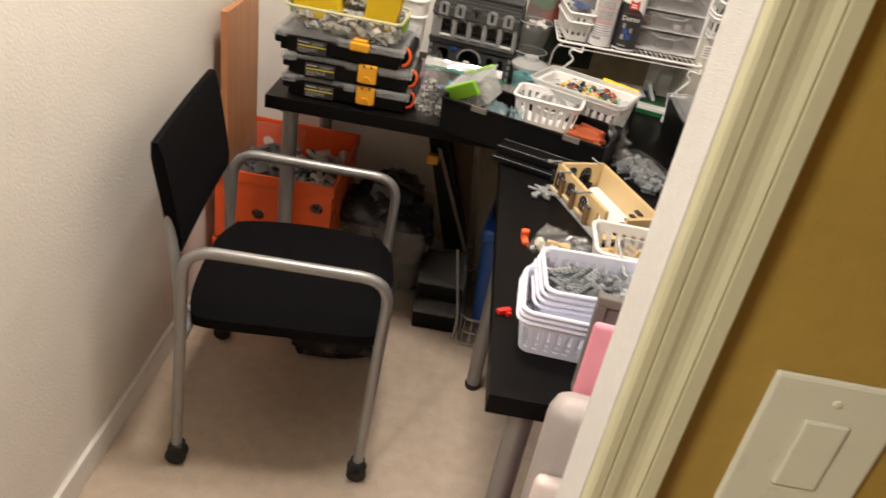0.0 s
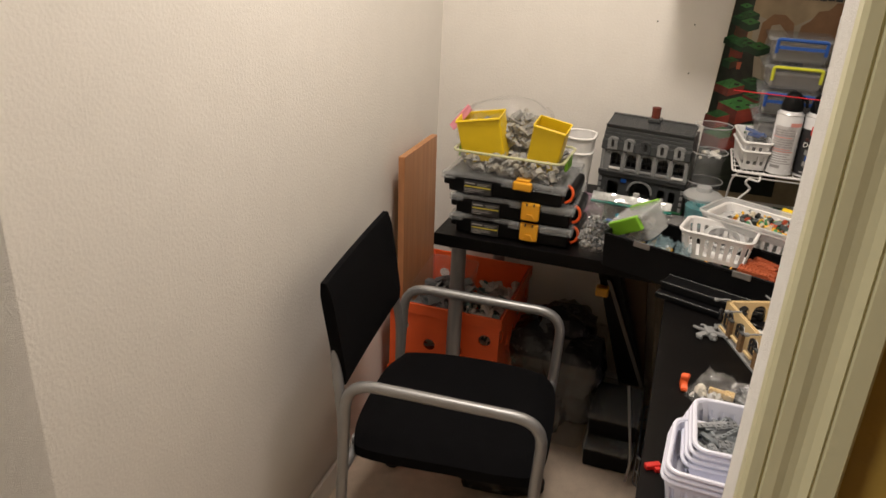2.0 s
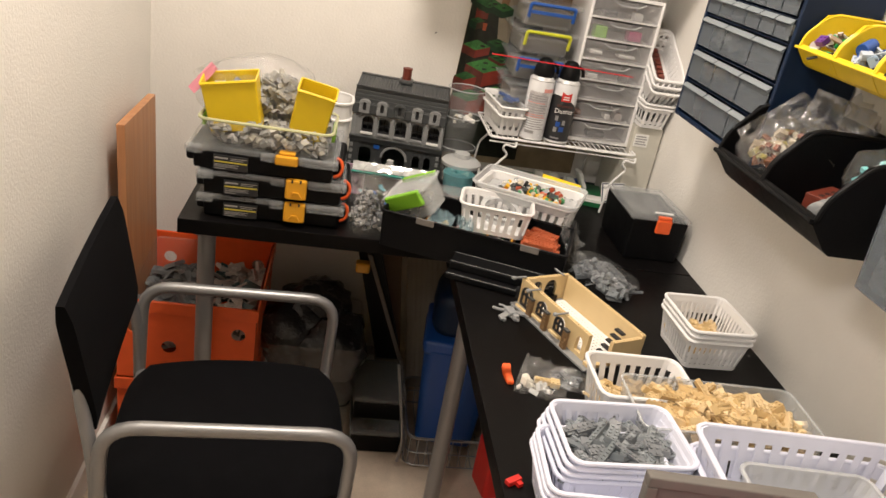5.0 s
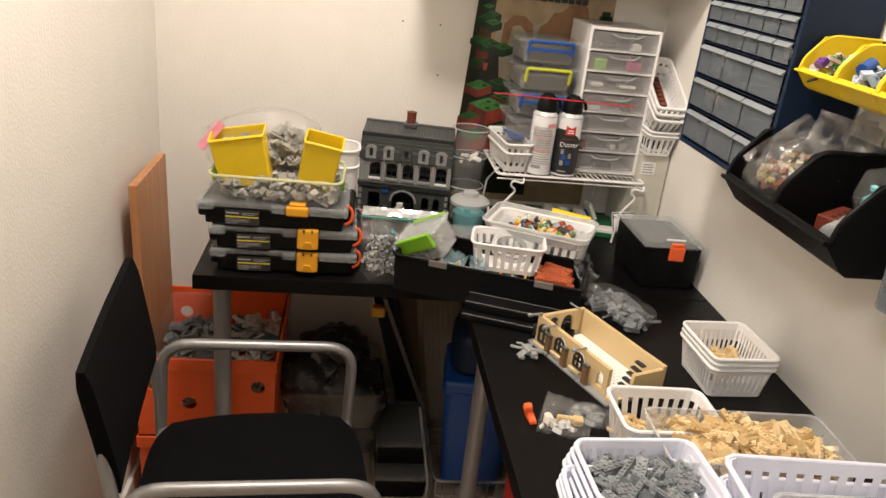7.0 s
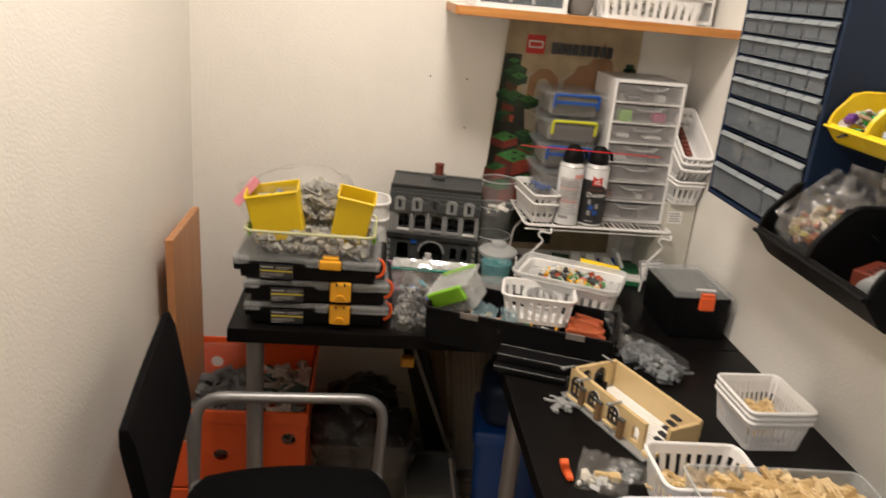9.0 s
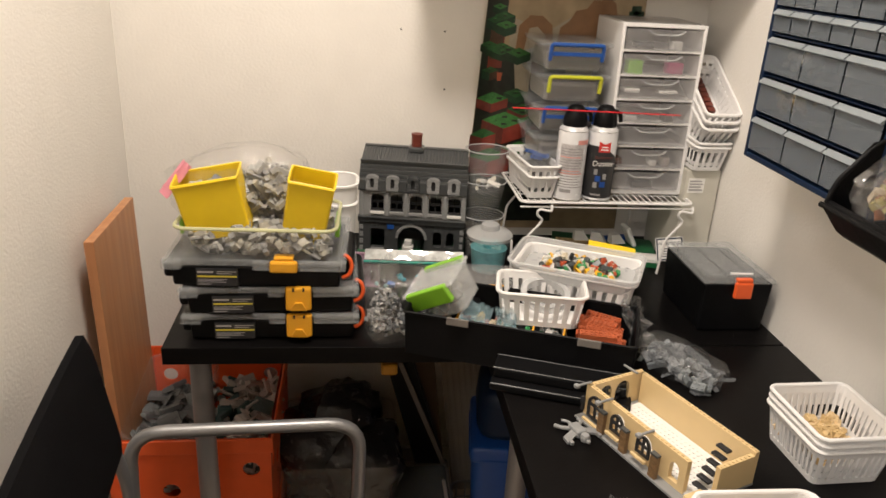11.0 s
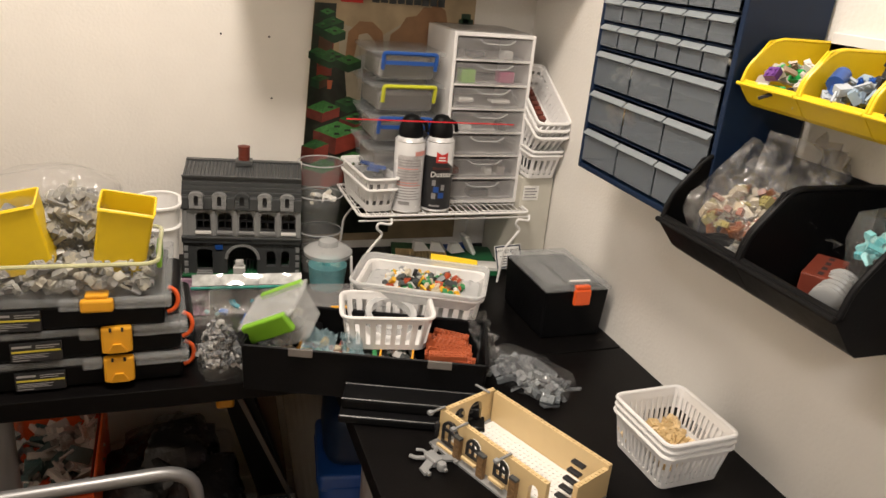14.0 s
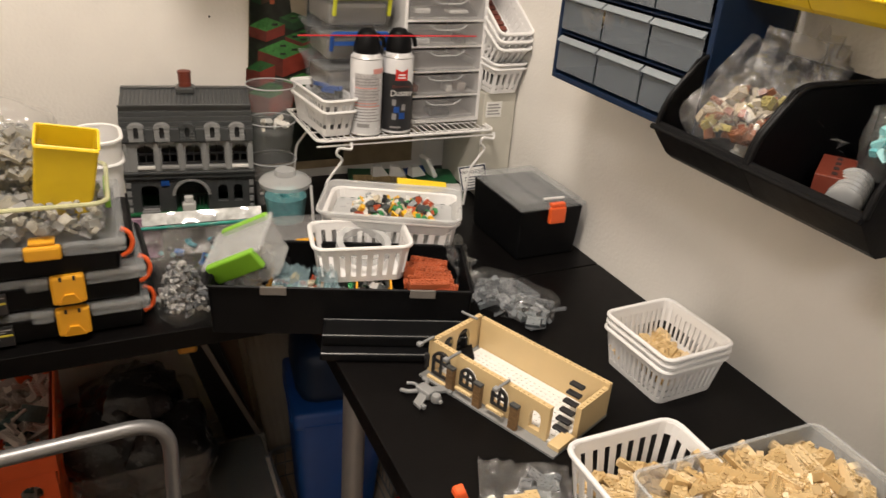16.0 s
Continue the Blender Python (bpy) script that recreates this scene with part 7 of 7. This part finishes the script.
def tackle(z, y, label):
    t_ = thing("small_case", label, "organizer case", pose(0.722, y, z), "black cases on the floor")
    bm = B(); box(bm, (-0.072, -0.11, 0.0), (0.072, 0.11, 0.062), 0.006, taper=0.95); part("body", bm, M_BLACK, t_)
    bm = B(); box(bm, (-0.077, -0.114, 0.0625), (0.077, 0.114, 0.080), 0.006)
    for k in range(6):
        box(bm, (-0.072 + 0.0285 * k, -0.1165, 0.060), (-0.0695 + 0.0285 * k, -0.114, 0.078), 0.0008)
    part("lid", bm, M_LID, t_)


tackle(0.001, -0.335, "small black case with smoky lid on the carpet")
tackle(0.081, -0.290, "small black case with smoky lid, stacked")
fs = thing("folding_stand", "black folded stand leaning under the table", "stand", pose(0.668, -0.175, 0.16))
bm = B(); hexa(bm, [(0.045, -0.02, 0.0), (0.120, -0.02, 0.0), (0.120, 0.04, 0.0), (0.045, 0.04, 0.0), (-0.065, -0.13, 0.44), (-0.005, -0.13, 0.44), (-0.005, -0.06, 0.44), (-0.065, -0.06, 0.44)]); part("panel", bm, M_BLACK, fs)
bm = B(); hexa(bm, [(0.112, -0.026, 0.0), (0.124, -0.026, 0.0), (0.124, -0.018, 0.0), (0.112, -0.018, 0.0), (-0.030, -0.138, 0.40), (-0.018, -0.138, 0.40), (-0.018, -0.128, 0.40), (-0.030, -0.128, 0.40)]); part("rail", bm, M_BOARD, fs, "grey edge rail")
bm = B(); box(bm, (-0.058, -0.145, 0.345), (-0.020, -0.115, 0.375), 0.006); part("clamp", bm, M_AMBER, fs, "amber clamp")
M_PANEL = mat("grey_beige_panel", (0.36, 0.32, 0.27), 0.6, var=0.12, scale=20)
bm = B(); box(bm, (-0.040, -0.009, 0.0), (0.040, 0.009, 0.62), 0.002); solo("brown_board", bm, mat("dull_brown_board", (0.17, 0.115, 0.075), 0.6, var=0.2, scale=12), "narrow brown board leaning under the table", "board", pose(0.768, -0.15, 0.002, -4, -7, 0))
gbd = solo("grey_board", box(B(), (-0.075, -0.008, 0.0), (0.075, 0.010, 0.62), 0.002), M_PANEL, "grey ribbed board leaning on the back wall", "board", pose(0.905, -0.10, 0.002, -6, -7, 0))
for k in range(9):
    part("rib", box(B(), (-0.071 + 0.0165 * k, -0.0115, 0.004), (-0.062 + 0.0165 * k, -0.0082, 0.616), 0.001, seg=1), M_PANEL, gbd)
bl = thing("blue_bin", "blue plastic bin with dark swing lid", "bin", pose(0.928, -0.345, 0.045, 0, 0, -8))
bm = B(); open_tub(bm, 0.20, 0.22, 0.31, 0.82, 0.03, 0.003, 0.006); part("body", bm, M_BLUE, bl, smooth=True)
bm = B(); box(bm, (-0.103, -0.113, 0.300), (0.103, 0.113, 0.345), 0.012, seg=3); part("collar", bm, M_BLUE, bl, smooth=True)
bm = B(); box(bm, (-0.088, -0.098, 0.345), (0.088, 0.098, 0.485), 0.045, taper=1.08, seg=5); part("lid", bm, M_NAVY, bl, "dark navy lid", smooth=True)
wk = thing("wire_basket", "grey wire basket on the carpet under the bin", "wire basket", pose(0.940, -0.345, 0.002))
bm = B()
for z in (0.006, 0.05, 0.10):
    tube(bm, [Vector((p.x, p.y, z)) for p in oval(0.27, 0.29, 0.03)], 0.0022 if z < 0.1 else 0.004, 6, closed=True)
part("rim_wire", bm, M_TUBE, wk, smooth=True)
pts = perimeter(0.27, 0.29, 0.03, 0.024)
for k in range(0, len(pts)):
    bm = B(); tube(bm, [(pts[k].x, pts[k].y, 0.006), (pts[k].x, pts[k].y, 0.10)], 0.0014, 5); part("wire", bm, M_TUBE, wk)
bm = B()
for k in range(9):
    tube(bm, [(-0.12 + 0.03 * k, -0.143, 0.004), (-0.12 + 0.03 * k, 0.143, 0.004)], 0.0014, 5)
part("bottom_wires", bm, M_TUBE, wk)
bm = B(); tube(bm, rounded_path([(-0.155, -0.15, 0.02), (-0.150, -0.155, 0.10), (-0.19, -0.12, 0.32)], 0.03), 0.004, 8); part("handle", bm, M_TUBE, wk, smooth=True)
bm = B(); box(bm, (-0.05, -0.05, 0), (0.05, 0.05, 0.16), 0.012, seg=3); solo("red_box", bm, P_LOGO, "red box on the carpet under the side table", "box", pose(1.055, -0.55, 0.001, 0, 0, 12))
bm = B(); box(bm, (-0.10, -0.12, 0), (0.10, 0.12, 0.30), 0.01); solo("dark_carton", bm, M_BOARD, "dark carton under the side table", "carton", pose(1.22, -0.35, 0.001))
